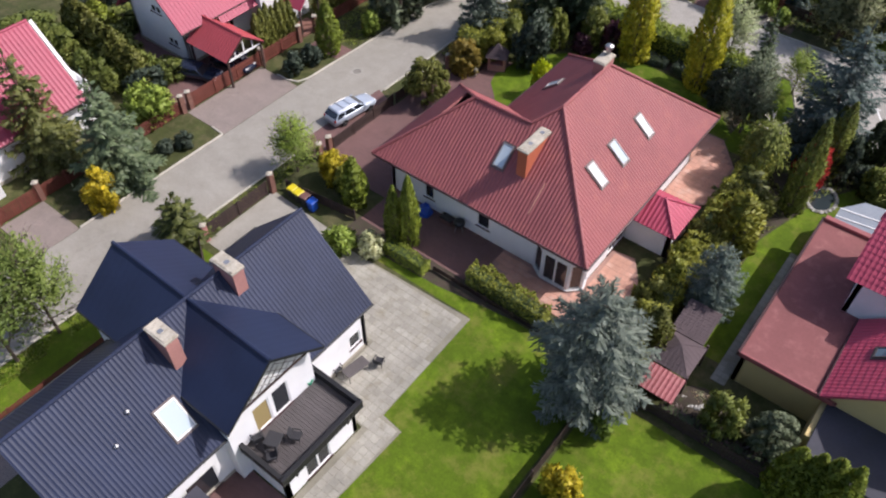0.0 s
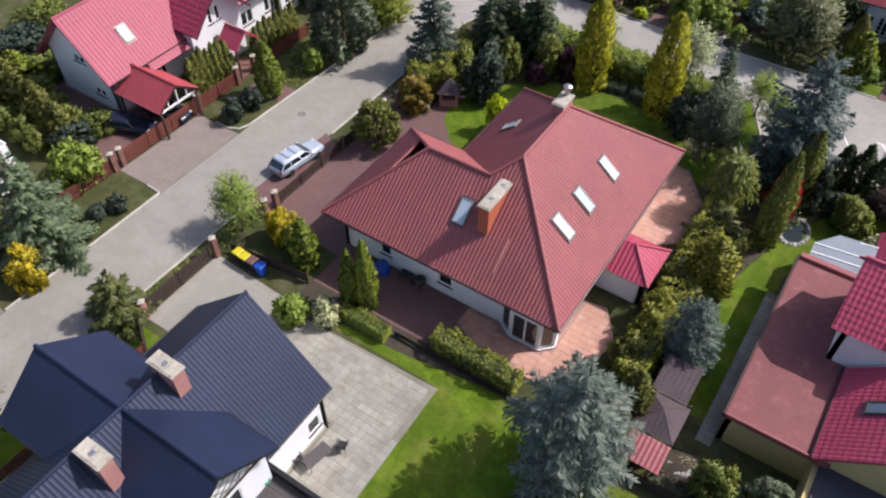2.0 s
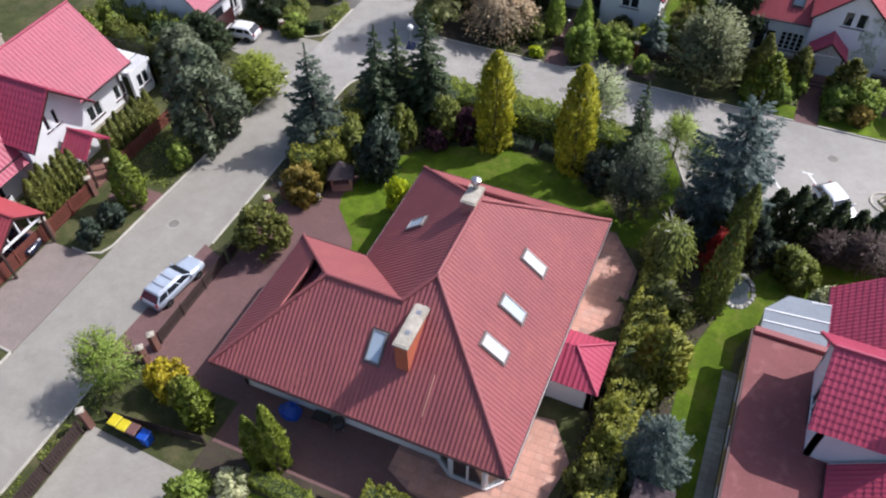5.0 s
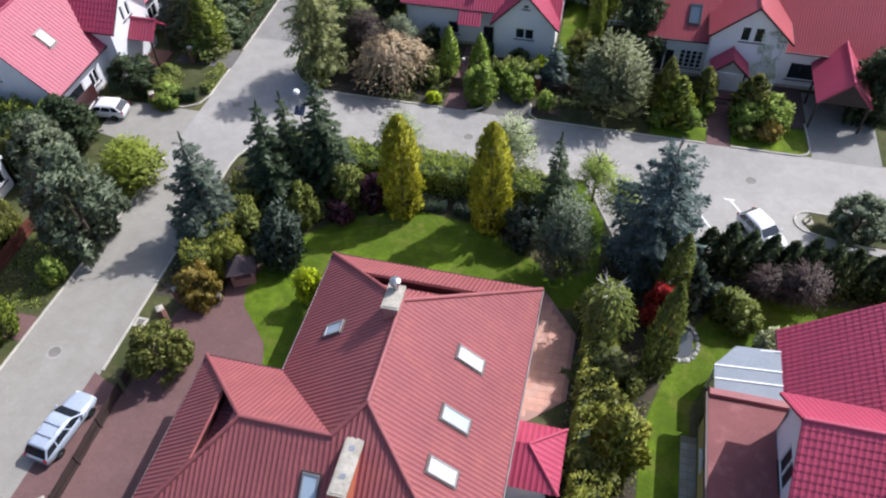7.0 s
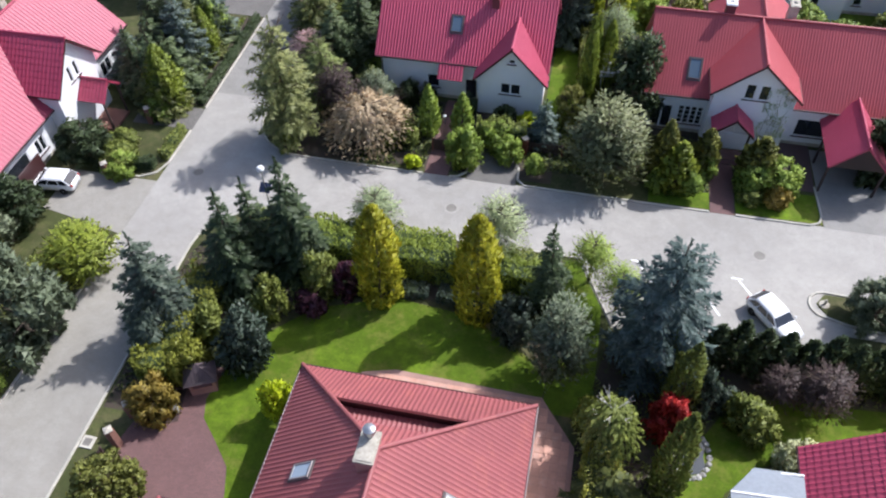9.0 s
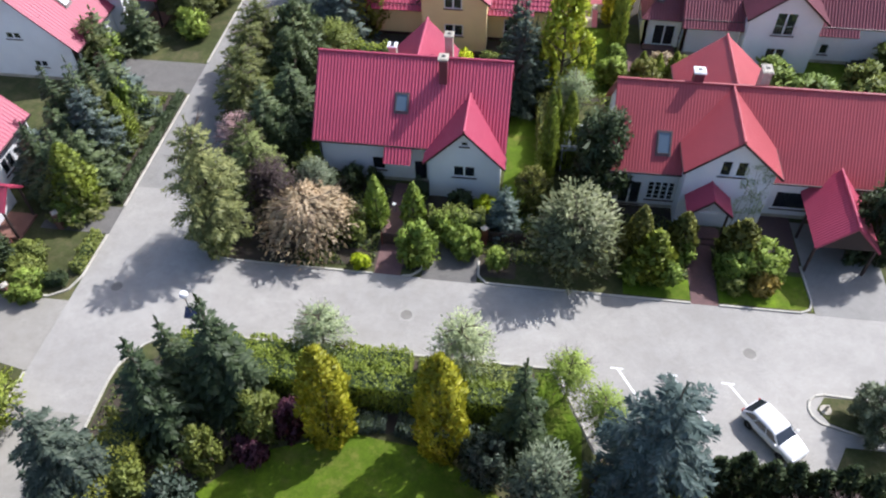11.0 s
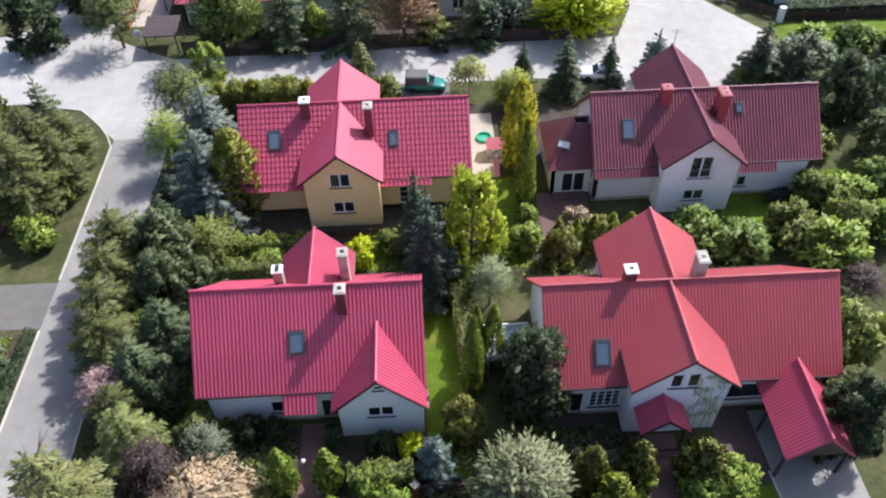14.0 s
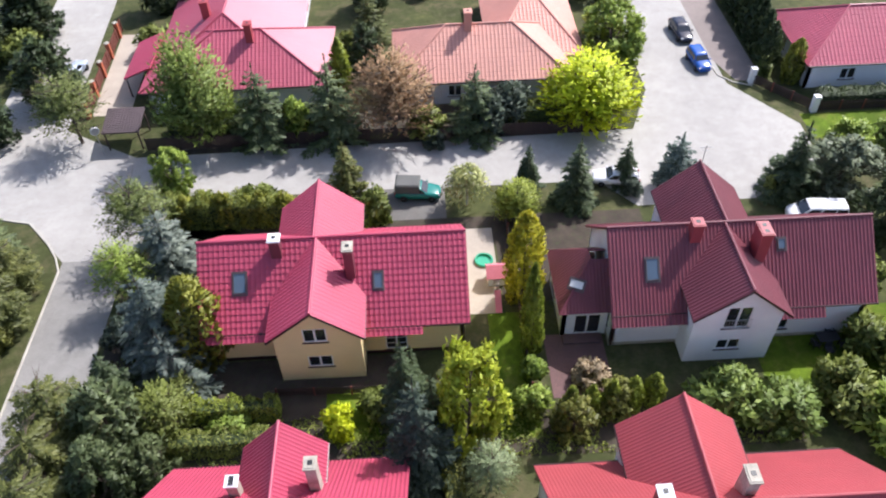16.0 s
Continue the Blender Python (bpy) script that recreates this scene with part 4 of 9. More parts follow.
sheet("bed", rect(-36.5, 4.0, 118.5, 122.0), 0.006, M["soil"], "dark planted border behind a house", category="bed")
sheet("bed", rect(-40.0, 5.0, 132.8, 139.0), 0.006, M["soil"], "dark soil strip under a line of conifers", category="bed")

kerb("kerb", [(-46.75, -30), (-46.75, 15.9)], "pale concrete kerb stones along the street")
kerb("kerb", [(-46.75, 19.7), (-46.75, 33.5), (-48.2, 33.6)], "pale concrete kerb stones along the street")
kerb("kerb", [(-49.4, 42.3), (-48.0, 42.3), (-47.1, 42.7), (-46.75, 43.6), (-46.68, 46.0), (-45.88, 64.0), (-45.82, 66.5)], "pale concrete kerb stones along the street")
kerb("kerb", [(-50.5, 72.5), (-47.2, 72.6), (-46.1, 73.3), (-45.65, 74.6), (-45.55, 78.7)], "pale concrete kerb stones along the street")
kerb("kerb", [(-45.52, 81.7), (-45.5, 96.0)], "pale concrete kerb stones along the street")
kerb("kerb", [(-45.48, 101.0), (-45.55, 117.8), (-46.3, 119.5), (-47.4, 121.1), (-49.9, 123.9), (-56, 125.4)], "pale concrete kerb stones round a street corner")
kerb("kerb", [(-40.15, -30), (-40.15, 35.4)], "pale concrete kerb stones along the street")
kerb("kerb", [(-40.15, 46.6), (-40.15, 66.5)] + arc(-35.9, 66.5, 4.25, 180, 90, 6)[1:] + [(-12.0, 70.85), (-10.2, 67.0), (-9.4, 65.3)], "pale concrete kerb stones round a street corner")
kerb("kerb", [(-40.1, 100), (-40.1, 82.0)] + arc(-35.5, 82.0, 4.6, 180, 270, 6)[1:] + [(-25.1, 77.35)], "pale concrete kerb stones round a street corner")
kerb("kerb", [(-23.0, 77.35), (-22.3, 77.5), (-21.7, 78.1), (-21.6, 79.4)], "pale concrete kerb stones beside a garden path")
kerb("kerb", [(-17.7, 79.4), (-17.6, 78.0), (-17.0, 77.4), (-2.95, 77.35)], "pale concrete kerb stones along the street")
kerb("kerb", [(-1.05, 77.35), (4.3, 77.35), (5.0, 77.7), (5.2, 78.4), (5.0, 81.6)], "pale concrete kerb stones round a driveway")
sheet("bed", [(4.0, 69.9), (4.6, 69.0), (6.0, 68.5), (16.0, 67.9), (16.0, 70.7), (7.5, 70.8), (4.6, 70.8)], 0.06, M["grass"], "small planted island of rough grass", category="bed")
kerb("kerb", arc(4.6, 69.9, 1.1, 90, 270, 6) + [(6.0, 68.4), (9.0, 68.1)], "pale concrete kerb stones round a planted island")
kerb("kerb", [(4.6, 71.0), (7.5, 70.9), (16.0, 70.8)], "pale concrete kerb stones round a planted island")
kerb("kerb", [(16.6, 146.0), (17.0, 142.0), (18.2, 140.6), (20.0, 139.8)], "pale concrete kerb stones at the mouth of a lane")
part("island_post", Shape().turned([(0.35, 0), (0.35, 0.05), (0.1, 0.06), (0.09, 0.5), (0.0, 0.55)], 12, (4.5, 69.9, 0.06)), M["cap"])
tagged(bpy.data.objects["island_post"], "short concrete post on a planted island", "bollard")

for (ax, ay), (bx, by) in (((-8.0, 71.4), (-5.6, 67.4)), ((-4.6, 71.3), (-2.4, 67.6)), ((-1.1, 71.1), (1.0, 67.9))):
    w = Vector((bx - ax, by - ay, 0)).normalized()
    s = Vector((-w.y, w.x, 0)) * 0.07
    a, b = Vector((ax, ay, 0.017)), Vector((bx, by, 0.017))
    mark = Shape().slab([a - s, b - s, b + s, a + s], (0, 0, -0.003))
    c = a + Vector((0.5, 0, 0.001))
    mark.slab([a + Vector((-0.45, -0.05, 0.001)), a + Vector((0.35, -0.05, 0.001)), a + Vector((0.35, 0.08, 0.001)), a + Vector((-0.45, 0.08, 0.001))], (0, 0, -0.003))
    tagged(part("parking_line", mark, M["paintline"]), "white painted parking bay line on the street", "road marking", "parking bay lines", "structure")


def manhole(x, y):
    m = thing("manhole_cover", "round cast iron manhole cover in the street", "manhole cover", (x, y, 0.012), group="manhole covers")
    part("cover", Shape().turned([(0.4, -0.02), (0.4, 0.012), (0.36, 0.016), (0.0, 0.016)], 24), M["iron"], m)
    part("collar", Shape().turned([(0.56, -0.02), (0.56, 0.006), (0.41, 0.008)], 24), M["road"], m)


uc = thing("utility_cover", "small square concrete utility cover beside the kerb", "utility cover", (-39.6, 50.6, 0.0))
part("frame", Shape().bevelled(-0.4, 0.4, -0.4, 0.4, 0, 0.1, 0.02), M["kerb"], uc)
part("lid", Shape().bevelled(-0.24, 0.24, -0.24, 0.24, 0.1, 0.125, 0.01), M["iron"], uc)
for x, y in ((-44.0, 47.2), (-42.8, 74.0), (-22.1, 74.0), (-43.6, 101.0), (0.5, 73.6)):
    manhole(x, y)


# ---- houses ----
# white house with the crimson ribbed roof
cross_house("house", "white house with a crimson ribbed metal roof", (0, 0, 0), 0, "crimson", "render", -31.3, -16.5, 91.55, 8.7, 0.98, 86.7, 97.4,
            front=(-19.5, 85.2, 3.05, 6.95, 3.75), back=(-23.7, 96.9, 2.5, 8.65, 6.0), low=(-25.7, -23.6, 85.7),
            chimneys=[(-21.6, 90.5, 0.6, 0.75, 7.2, 9.4, "maroon", "cap"), (-26.0, 93.6, 0.6, 0.6, 6.4, 8.1, "cap", "render", 2), (-21.6, 93.8, 0.6, 0.7, 6.2, 9.2, "cap", "cap", 1)],
            skylights=[("s", -24.6, 89.0, 0.95, 1.35)],
            south=[(4.0, 5.1, 1.0, 2.3, 1), (7.3, 8.4, 0.1, 2.2, 1)], gable_windows=[(1.85, 3.55, 2.2, 3.3, 2), (2.4, 3.0, 5.2, 5.65, 1)],
            east=[(3.0, 4.2, 1.0, 2.3)], west=[(3.0, 4.4, 1.0, 2.4), (4.6, 5.6, 4.5, 5.7)], north=[(3.0, 4.4, 1.0, 2.4), (8.5, 10.5, 0.2, 2.4)],
            pitch=0.25, row=0.0, amp=0.05)
# white house with the scarlet roof and a stone-patched gable
cross_house("house", "white house with a scarlet metal roof and a porch", (0, 0, 0), 0, "scarlet", "render", -8.9, 10.2, 90.7, 8.55, 1.0, 86.0, 96.3,
            front=(-0.7, 84.4, 3.35, 8.5, 5.55), back=(-0.4, 97.4, 3.6, 8.5, 5.4),
            chimneys=[(-3.25, 91.0, 0.7, 0.7, 7.5, 9.35, "maroon", "render", 1), (1.5, 91.7, 0.6, 1.0, 7.2, 9.35, "cap", "cap", 1)],
            skylights=[("s", -5.2, 87.55, 0.95, 1.6)],
            south=[(0.6, 2.3, 0.2, 2.5, 2), (2.7, 4.7, 0.8, 2.6, 4, 3), (11.9, 14.9, 0.9, 2.6, 1)], gable_windows=[(2.15, 2.95, 5.0, 6.4, 1), (3.2, 4.0, 5.0, 6.4, 1)],
            east=[(3.0, 4.2, 1.0, 2.3)], west=[(3.0, 4.4, 1.0, 2.4)], north=[(3.0, 4.4, 1.0, 2.4), (14, 16, 1.0, 2.4)], pitch=0.22, row=0.0, amp=0.02)
# cream house with the crimson tiled roof
cream_house = cross_house("house", "cream house with a crimson tile-profiled metal roof", (0, 0, 0), 0, "crimson", "cream", -31.2, -12.0, 112.3, 7.95, 0.86, 107.3, 117.6,
            front=(-22.7, 105.2, 3.35, 7.95, 5.15), back=(-22.9, 118.6, 3.2, 7.95, 5.2), low=(-31.2, -15.4, 106.8),
            chimneys=[(-25.5, 111.6, 0.75, 0.75, 7.0, 8.7, "maroon", "render", 1), (-20.3, 110.2, 0.65, 0.9, 6.2, 8.9, "maroon", "cap", 1)],
            skylights=[("s", -28.2, 110.0, 0.95, 1.5), ("s", -18.4, 109.8, 0.7, 1.2)],
            south=[(12.6, 14.2, 0.4, 2.3, 2, 2)], gable_windows=[(2.1, 3.75, 4.3, 5.7, 2), (2.1, 3.85, 1.5, 2.7, 2)],
            east=[(3.0, 4.4, 1.0, 2.4)], west=[(3.0, 4.4, 1.0, 2.4)], north=[(2.0, 3.6, 1.0, 2.4), (12, 14, 1.0, 2.4)], back_windows=[(2.0, 3.6, 3.4, 4.7, 2)],
            pitch=0.36, row=0.46, amp=0.04, lip=0.05)
# white house with the maroon roof and a side annex
maroon_house = cross_house("house", "white house with a maroon tiled roof", (0, 0, 0), 0, "maroon", "render", -2.05, 17.0, 111.5, 8.25, 0.92, 106.9, 116.9,
            front=(6.4, 105.0, 3.4, 8.2, 5.35), back=(6.6, 118.4, 3.3, 8.2, 5.3), low=(-2.05, 13.2, 106.25),
            chimneys=[(4.15, 110.85, 0.75, 0.8, 7.0, 8.9, "scarlet", "scarlet", 1), (8.5, 109.8, 0.75, 1.3, 6.4, 9.0, "scarlet", "scarlet", 2)],
            skylights=[("s", 1.0, 109.2, 0.95, 1.6), ("s", 10.3, 110.2, 0.6, 0.8)],
            south=[(12.3, 13.1, 0.9, 2.0, 1)], gable_windows=[(2.1, 3.9, 3.7, 5.9, 2), (2.1, 3.8, 1.3, 2.4, 2)],
            east=[(3.0, 4.4, 1.0, 2.4)], west=[(6.5, 7.9, 1.0, 2.4)], north=[(3.0, 4.4, 1.0, 2.4)], pitch=0.27, row=0.4, amp=0.055, lip=0.014)
# its annex: a lean-to hip over a glazed garden room
an = thing("annex", "white garden room annex with a maroon hipped roof", "annex")
kw = dict(pitch=0.25, row=0.4, amp=0.035, lip=0.014)
part("roof_slope", roof_face(Shape(), [(-5.5, 108.0, 3.05), (-1.7, 108.0, 3.05), (-1.7, 111.0, 5.6), (-3.0, 111.0, 5.6)], **kw), M["maroon"], an)
part("roof_slope", roof_face(Shape(), [(-5.5, 108.0, 3.05), (-3.0, 111.0, 5.6), (-3.0, 112.0, 5.6), (-5.5, 114.6, 3.05)], **kw), M["maroon"], an)
part("roof_slope", roof_face(Shape(), [(-5.5, 114.6, 3.05), (-3.0, 112.0, 5.6), (-1.7, 112.0, 5.6), (-1.7, 114.6, 3.05)], **kw), M["maroon"], an)
cap_line(an, (-5.5, 108.0, 3.1), (-3.0, 111.0, 5.65), M["maroon"], 0.09)
skylight(an, (-4.1, 109.6, 4.5), (-0.35, -0.72, 1), 1.1, 0.7, "blind")
for p0, p1, ops in (((-5.1, 108.5), (-1.75, 108.5), [(0.9, 2.9, 0.15, 2.3, 2)]), ((-5.1, 114.2), (-5.1, 108.5), [(1.2, 2.6, 0.9, 2.2, 2)])):
    ln = (Vector(p1) - Vector(p0)).length
    part("wall", wall_panel(Shape(), p0, p1, [(0, 2.95), (ln, 2.95)], ops), M["render"], an)
    for o in ops:
        window(an, p0, p1, o[:4], panes=o[4])
part("wall", wall_panel(Shape(), (-1.75, 114.2), (-5.1, 114.2), [(0, 2.95), (3.35, 2.95)]), M["render"], an)
part("step", Shape().bevelled(-5.0, -2.2, 107.6, 108.5, 0, 0.18), M["drive"], an)
# french balcony rails of the upper gable window
rail = Shape()
balcony_rail = part("balcony_rail", rail.rod((5.5, 105.42, 4.7), (7.35, 105.42, 4.7), 0.025, n=6), M["steel"], maroon_house, "grey steel french balcony rail")
part("bottom_rail", Shape().rod((5.5, 105.42, 3.78), (7.35, 105.42, 3.78), 0.025, n=6), M["steel"], balcony_rail)
for i in range(9):
    part("baluster", Shape().rod((5.55 + i * 0.22, 105.42, 3.75), (5.55 + i * 0.22, 105.42, 4.7), 0.015, n=6), M["steel"], balcony_rail)
part("aerial", Shape().rod((6.6, 118.0, 8.2), (6.6, 118.0, 10.0), 0.03, n=6).rod((6.1, 118.0, 9.8), (7.1, 118.0, 9.8), 0.02, n=6).rod((6.3, 118.0, 9.5), (6.9, 118.0, 9.5), 0.02, n=6), M["steel"], maroon_house)

# porch and carport of the scarlet house
porch = thing("porch", "small crimson gabled porch roof on wooden posts", "porch")
for d in (-1, 1):
    part("roof_slope", roof_face(Shape(), [(-1.8, 83.0, 4.4), (-1.8, 85.3, 4.4), (-1.8 + d * 1.6, 85.3, 2.95), (-1.8 + d * 1.6, 83.0, 2.95)], pitch=0.22, row=0.0, amp=0.02), M["crimson"], porch)
    part("post", Shape().box(-1.8 + d * 1.3 - 0.07, -1.8 + d * 1.3 + 0.07, 83.25, 83.39, 0, 3.1), M["darkwood"], porch)
    part("bargeboard", Shape().slab([(-1.8, 82.96, 4.37), (-1.8 + d * 1.6, 82.96, 2.92), (-1.8 + d * 1.6, 82.96, 2.72), (-1.8, 82.96, 4.17)], (0, 0.04, 0)), M["gutter"], porch)
cap_line(porch, (-1.8, 83.0, 4.42), (-1.8, 85.3, 4.42), M["crimson"], 0.08)
part("step", Shape().bevelled(-3.1, -0.4, 82.9, 84.5, 0, 0.16).bevelled(-2.9, -0.6, 83.3, 84.5, 0.16, 0.32), M["drive"], porch)
part("tie_beam", Shape().box(-3.1, -0.5, 83.26, 83.38, 2.85, 3.0).rod((-1.8, 83.32, 3.0), (-1.8, 83.32, 4.2), 0.05, n=6), M["white"], porch)
carport = thing("carport", "open timber carport with a crimson gabled roof", "carport")
for d in (-1, 1):
    part("roof_slope", roof_face(Shape(), [(7.15, 80.9, 4.95), (7.15, 86.7, 4.95), (7.15 + d * 2.15, 86.7, 2.75), (7.15 + d * 2.15, 80.9, 2.75)], pitch=0.22, row=0.0, amp=0.02), M["crimson"], carport)
    for y in (81.2, 84.4):
        part("post", Shape().box(7.15 + d * 1.95 - 0.08, 7.15 + d * 1.95 + 0.08, y, y + 0.16, 0, 2.9), M["darkwood"], carport)
    part("beam", Shape().box(7.15 + d * 1.95 - 0.07, 7.15 + d * 1.95 + 0.07, 81.0, 86.4, 2.72, 2.86), M["darkwood"], carport)
cap_line(carport, (7.15, 80.9, 4.97), (7.15, 86.7, 4.97), M["crimson"])
part("tie_beam", Shape().box(5.1, 9.2, 81.2, 81.34, 2.6, 2.75).box(7.05, 7.25, 81.2, 81.34, 2.75, 4.7), M["darkwood"], carport)
part("gable_board", Shape().slab([(5.2, 81.1, 2.8), (9.1, 81.1, 2.8), (7.15, 81.1, 4.75)], (0, 0.04, 0)), M["darkwood"], carport)
# creeper on the gable wall
lean = thing("lean_to", "glazed grey lean-to roof beside the scarlet house", "lean-to")
part("panel", Shape().slab([(-12.4, 89.6, 2.2), (-9.2, 89.6, 2.7), (-9.2, 92.4, 2.7), (-12.4, 92.4, 2.2)], (0, 0, -0.06)), M["poly"], lean)
for y in (89.65, 91.0, 92.3):
    part("bar", Shape().box(-12.4, -9.2, y - 0.04, y + 0.04, 2.62, 2.78), M["white"], lean)
for x, y in ((-12.2, 89.8), (-12.2, 92.2)):
    part("post", Shape().box(x - 0.05, x + 0.05, y - 0.05, y + 0.05, 0, 2.25), M["white"], lean)


# the white houses across the street share one plan: ridge along the street, gable and porch towards it
def street_house(y, label, roof="wine", garage=False, dy0=-11.0, dy1=10.5, over=0.5, ys=55.0, low=None):
    """y: the middle of its gable. Its own -y axis faces the street."""
    h = cross_house("house", label, (0, y, 0), 90, roof, "render", dy0, dy1, 60.2, 8.6, 1.0, ys, 65.4,
                    front=(0.0, 53.6, 3.3, 8.3, 4.9), back=(0.0, 66.4, 3.2, 8.4, 5.4), chimneys=[(2.6, 60.6, 0.7, 0.7, 7.6, 9.4, "cap", "cap", 1)],
                    # white pane: the bright reflection in this skylight is painted on
                    skylights=[("s", dy0 + 4.2, 57.6, 0.95, 1.5, "blind")],
                    south=[(0.6, 3.4, 0.3, 2.4, 1) if garage else (2.0, 3.6, 0.9, 2.3, 2), (4.4, 5.6, 0.9, 2.3, 2), (15.0, 16.6, 0.9, 2.3, 2), (18.2, 19.6, 0.9, 2.3, 2)],
                    gable_windows=[(2.2, 2.7, 4.5, 5.9, 1), (3.1, 3.6, 4.5, 5.9, 1)],
                    west=[(4.9, 6.2, 1.3, 2.0), (3.4, 4.8, 4.1, 4.8)], east=[(3.6, 4.8, 1.0, 2.2)], north=[(3, 4.4, 1, 2.4)], pitch=0.36, row=0.5, amp=0.03, lip=0.03, over=over, low=low)
    p = thing("porch", "small crimson porch roof on the street side of a white house", "porch", (0, y, 0), 90)
    for d in (-1, 1):
        part("roof_slope", roof_face(Shape(), [(0.4, 51.7, 4.3), (0.4, 54.1, 4.3), (0.4 + d * 1.45, 54.1, 3.0), (0.4 + d * 1.45, 51.7, 3.0)], pitch=0.3, row=0.4), M[roof], p)
        part("post", Shape().box(0.4 + d * 1.2 - 0.07, 0.4 + d * 1.2 + 0.07, 51.9, 52.04, 0, 3.1), M["darkwood"], p)
    cap_line(p, (0.4, 51.7, 4.32), (0.4, 54.1, 4.32), M[roof])
    part("step", Shape().bevelled(-0.9, 1.7, 51.8, 54.0, 0, 0.2), M["brick"], p)
    if garage:
        part("garage_door", Shape().bevelled(dy0 + 1.0, dy0 + 3.8, 54.42, 54.48, 0.02, 2.4, 0.01), M["gutter"], h, "dark brown garage door")
    return h


street_house(15.2, "white house with a crimson roof seen past tall spruces", dy0=-9.5, dy1=12.2)
street_house(49.0, "white house with a crimson roof and carport beside the street", dy0=-11.4, dy1=9.6, over=1.1, ys=55.6, low=(-7.4, -3.1, 55.0))
street_house(78.3, "white house with a crimson roof and a garage", garage=True, dy0=-10.7, dy1=9.5)
street_house(107.2, "white house with a crimson roof behind a bank of conifers", garage=True, dy0=-10.7, dy1=9.5)
# white raking parapet and end balcony of the house past the spruces
nb = thing("balcony", "white end balcony under a raking white parapet", "balcony")
part("floor_slab", Shape().box(-63.6, -56.6, 27.0, 28.7, 2.6, 2.85), M["render"], nb)
part("raking_parapet", Shape().slab([(-60.2, 27.5, 8.5), (-56.4, 27.5, 4.7), (-56.4, 27.5, 0.0), (-60.2, 27.5, 0.0)], (0, 0.28, 0)), M["render"], nb)
for p0, p1 in (((-56.6, 27.8), (-56.6, 28.7)), ((-56.6, 28.7), (-63.6, 28.7))):
    part("parapet", wall_panel(Shape(), p0, p1, [(0, 3.75), ((Vector(p1) - Vector(p0)).length, 3.75)], thick=0.14), M["render"], nb)
# balcony at the end of the carport house
bal = thing("balcony", "white end balcony with a dark steel railing", "balcony")
part("floor_slab", Shape().box(-64.0, -56.0, 58.3, 61.0, 2.6, 2.85), M["render"], bal)
for p0, p1 in (((-56.0, 58.3), (-56.0, 61.0)), ((-56.0, 61.0), (-64.0, 61.0))):
    part("wall", wall_panel(Shape(), p0, p1, [(0, 2.6), ((Vector(p1) - Vector(p0)).length, 2.6)], [(0.6, 2.0, 0.9, 2.2)]), M["render"], bal)
    window(bal, p0, p1, (0.6, 2.0, 0.9, 2.2))
r = Shape()
for i in range(40):
    r.rod((-56.1 - i * 0.2, 60.95, 2.85), (-56.1 - i * 0.2, 60.95, 3.85), 0.014, n=5)
for i in range(13):
    r.rod((-56.05, 58.4 + i * 0.2, 2.85), (-56.05, 58.4 + i * 0.2, 3.85), 0.014, n=5)
r.rod((-56.05, 58.4, 3.85), (-56.05, 60.95, 3.85), 0.03, n=6).rod((-56.05, 60.95, 3.85), (-64, 60.95, 3.85), 0.03, n=6)
part("railing", r, M["plasticblack"], bal)
# carport of the nearer street house
cp = thing("carport", "open carport with a red gabled roof on posts", "carport")
for d in (-1, 1):
    part("roof_slope", roof_face(Shape(), [(-56.3, 40.4 + d * 2.2, 2.8), (-50.8, 40.4 + d * 2.2, 2.8), (-50.8, 40.4, 4.4), (-56.3, 40.4, 4.4)], pitch=0.3, row=0.4), M["scarlet"], cp)
    part("bargeboard", Shape().slab([(-50.76, 40.4, 4.4), (-50.76, 40.4 + d * 2.2, 2.8), (-50.76, 40.4 + d * 2.2, 2.6), (-50.76, 40.4, 4.2)], (-0.04, 0, 0)), M["gutter"], cp)
cap_line(cp, (-56.3, 40.4, 4.42), (-50.8, 40.4, 4.42), M["scarlet"])
for x in (-56.0, -51.0):
    for y in (38.5, 42.3):
        part("post", Shape().box(x - 0.08, x + 0.08, y - 0.08, y + 0.08, 0, 2.85), M["darkwood"], cp)
part("tie_beam", Shape().box(-51.06, -50.94, 38.5, 42.3, 2.6, 2.75), M["white"], cp)
for y, z in ((39.4, 3.4), (40.4, 4.2), (41.4, 3.4)):
    part("strut", Shape().box(-51.06, -50.94, y - 0.05, y + 0.05, 2.75, z), M["white"], cp)


# ---- the wine-red hipped house ----
rh = thing("house", "large white bungalow with a wine-red hipped metal roof", "house")
kw = dict(pitch=0.27, row=0.36, amp=0.052, lip=0.008)
EV, KR = 4.15, 0.815          # eaves height and slope
X0, X1, XW, Y0, Y1 = -27.2, -13.55, -31.9, 36.15, 56.0
half = (X1 - X0) / 2
XR, ZR = (X0 + X1) / 2, EV + KR * half
YA, YB = Y0 + half, Y1 - half
WH = 5.35                      # half depth of the wing
YW, ZW = Y0 + WH, EV + KR * WH
up = lambda d: EV + KR * d
SL, SU = 2.94, 4.8             # the slot in the north hip, measured in from the eaves
WL, WU = 3.0, 4.75             # the slot in the wing's hip
red = M["red"]
part("roof_slope", roof_face(Shape(), [(X1, Y0, EV), (X1, Y1, EV), (XR, YB, ZR), (XR, YA, ZR)], **kw), red, rh)
part("roof_slope", roof_face(Shape(), [(X0, Y0, EV), (X1, Y0, EV), (XR, YA, ZR)], **kw), red, rh)
part("roof_slope", roof_face(Shape(), [(XW, Y0, EV), (X0 + 0.5, Y0, EV), (X0 + WH + 0.5, YW, ZW), (XW + WH, YW, ZW)], **kw), red, rh)
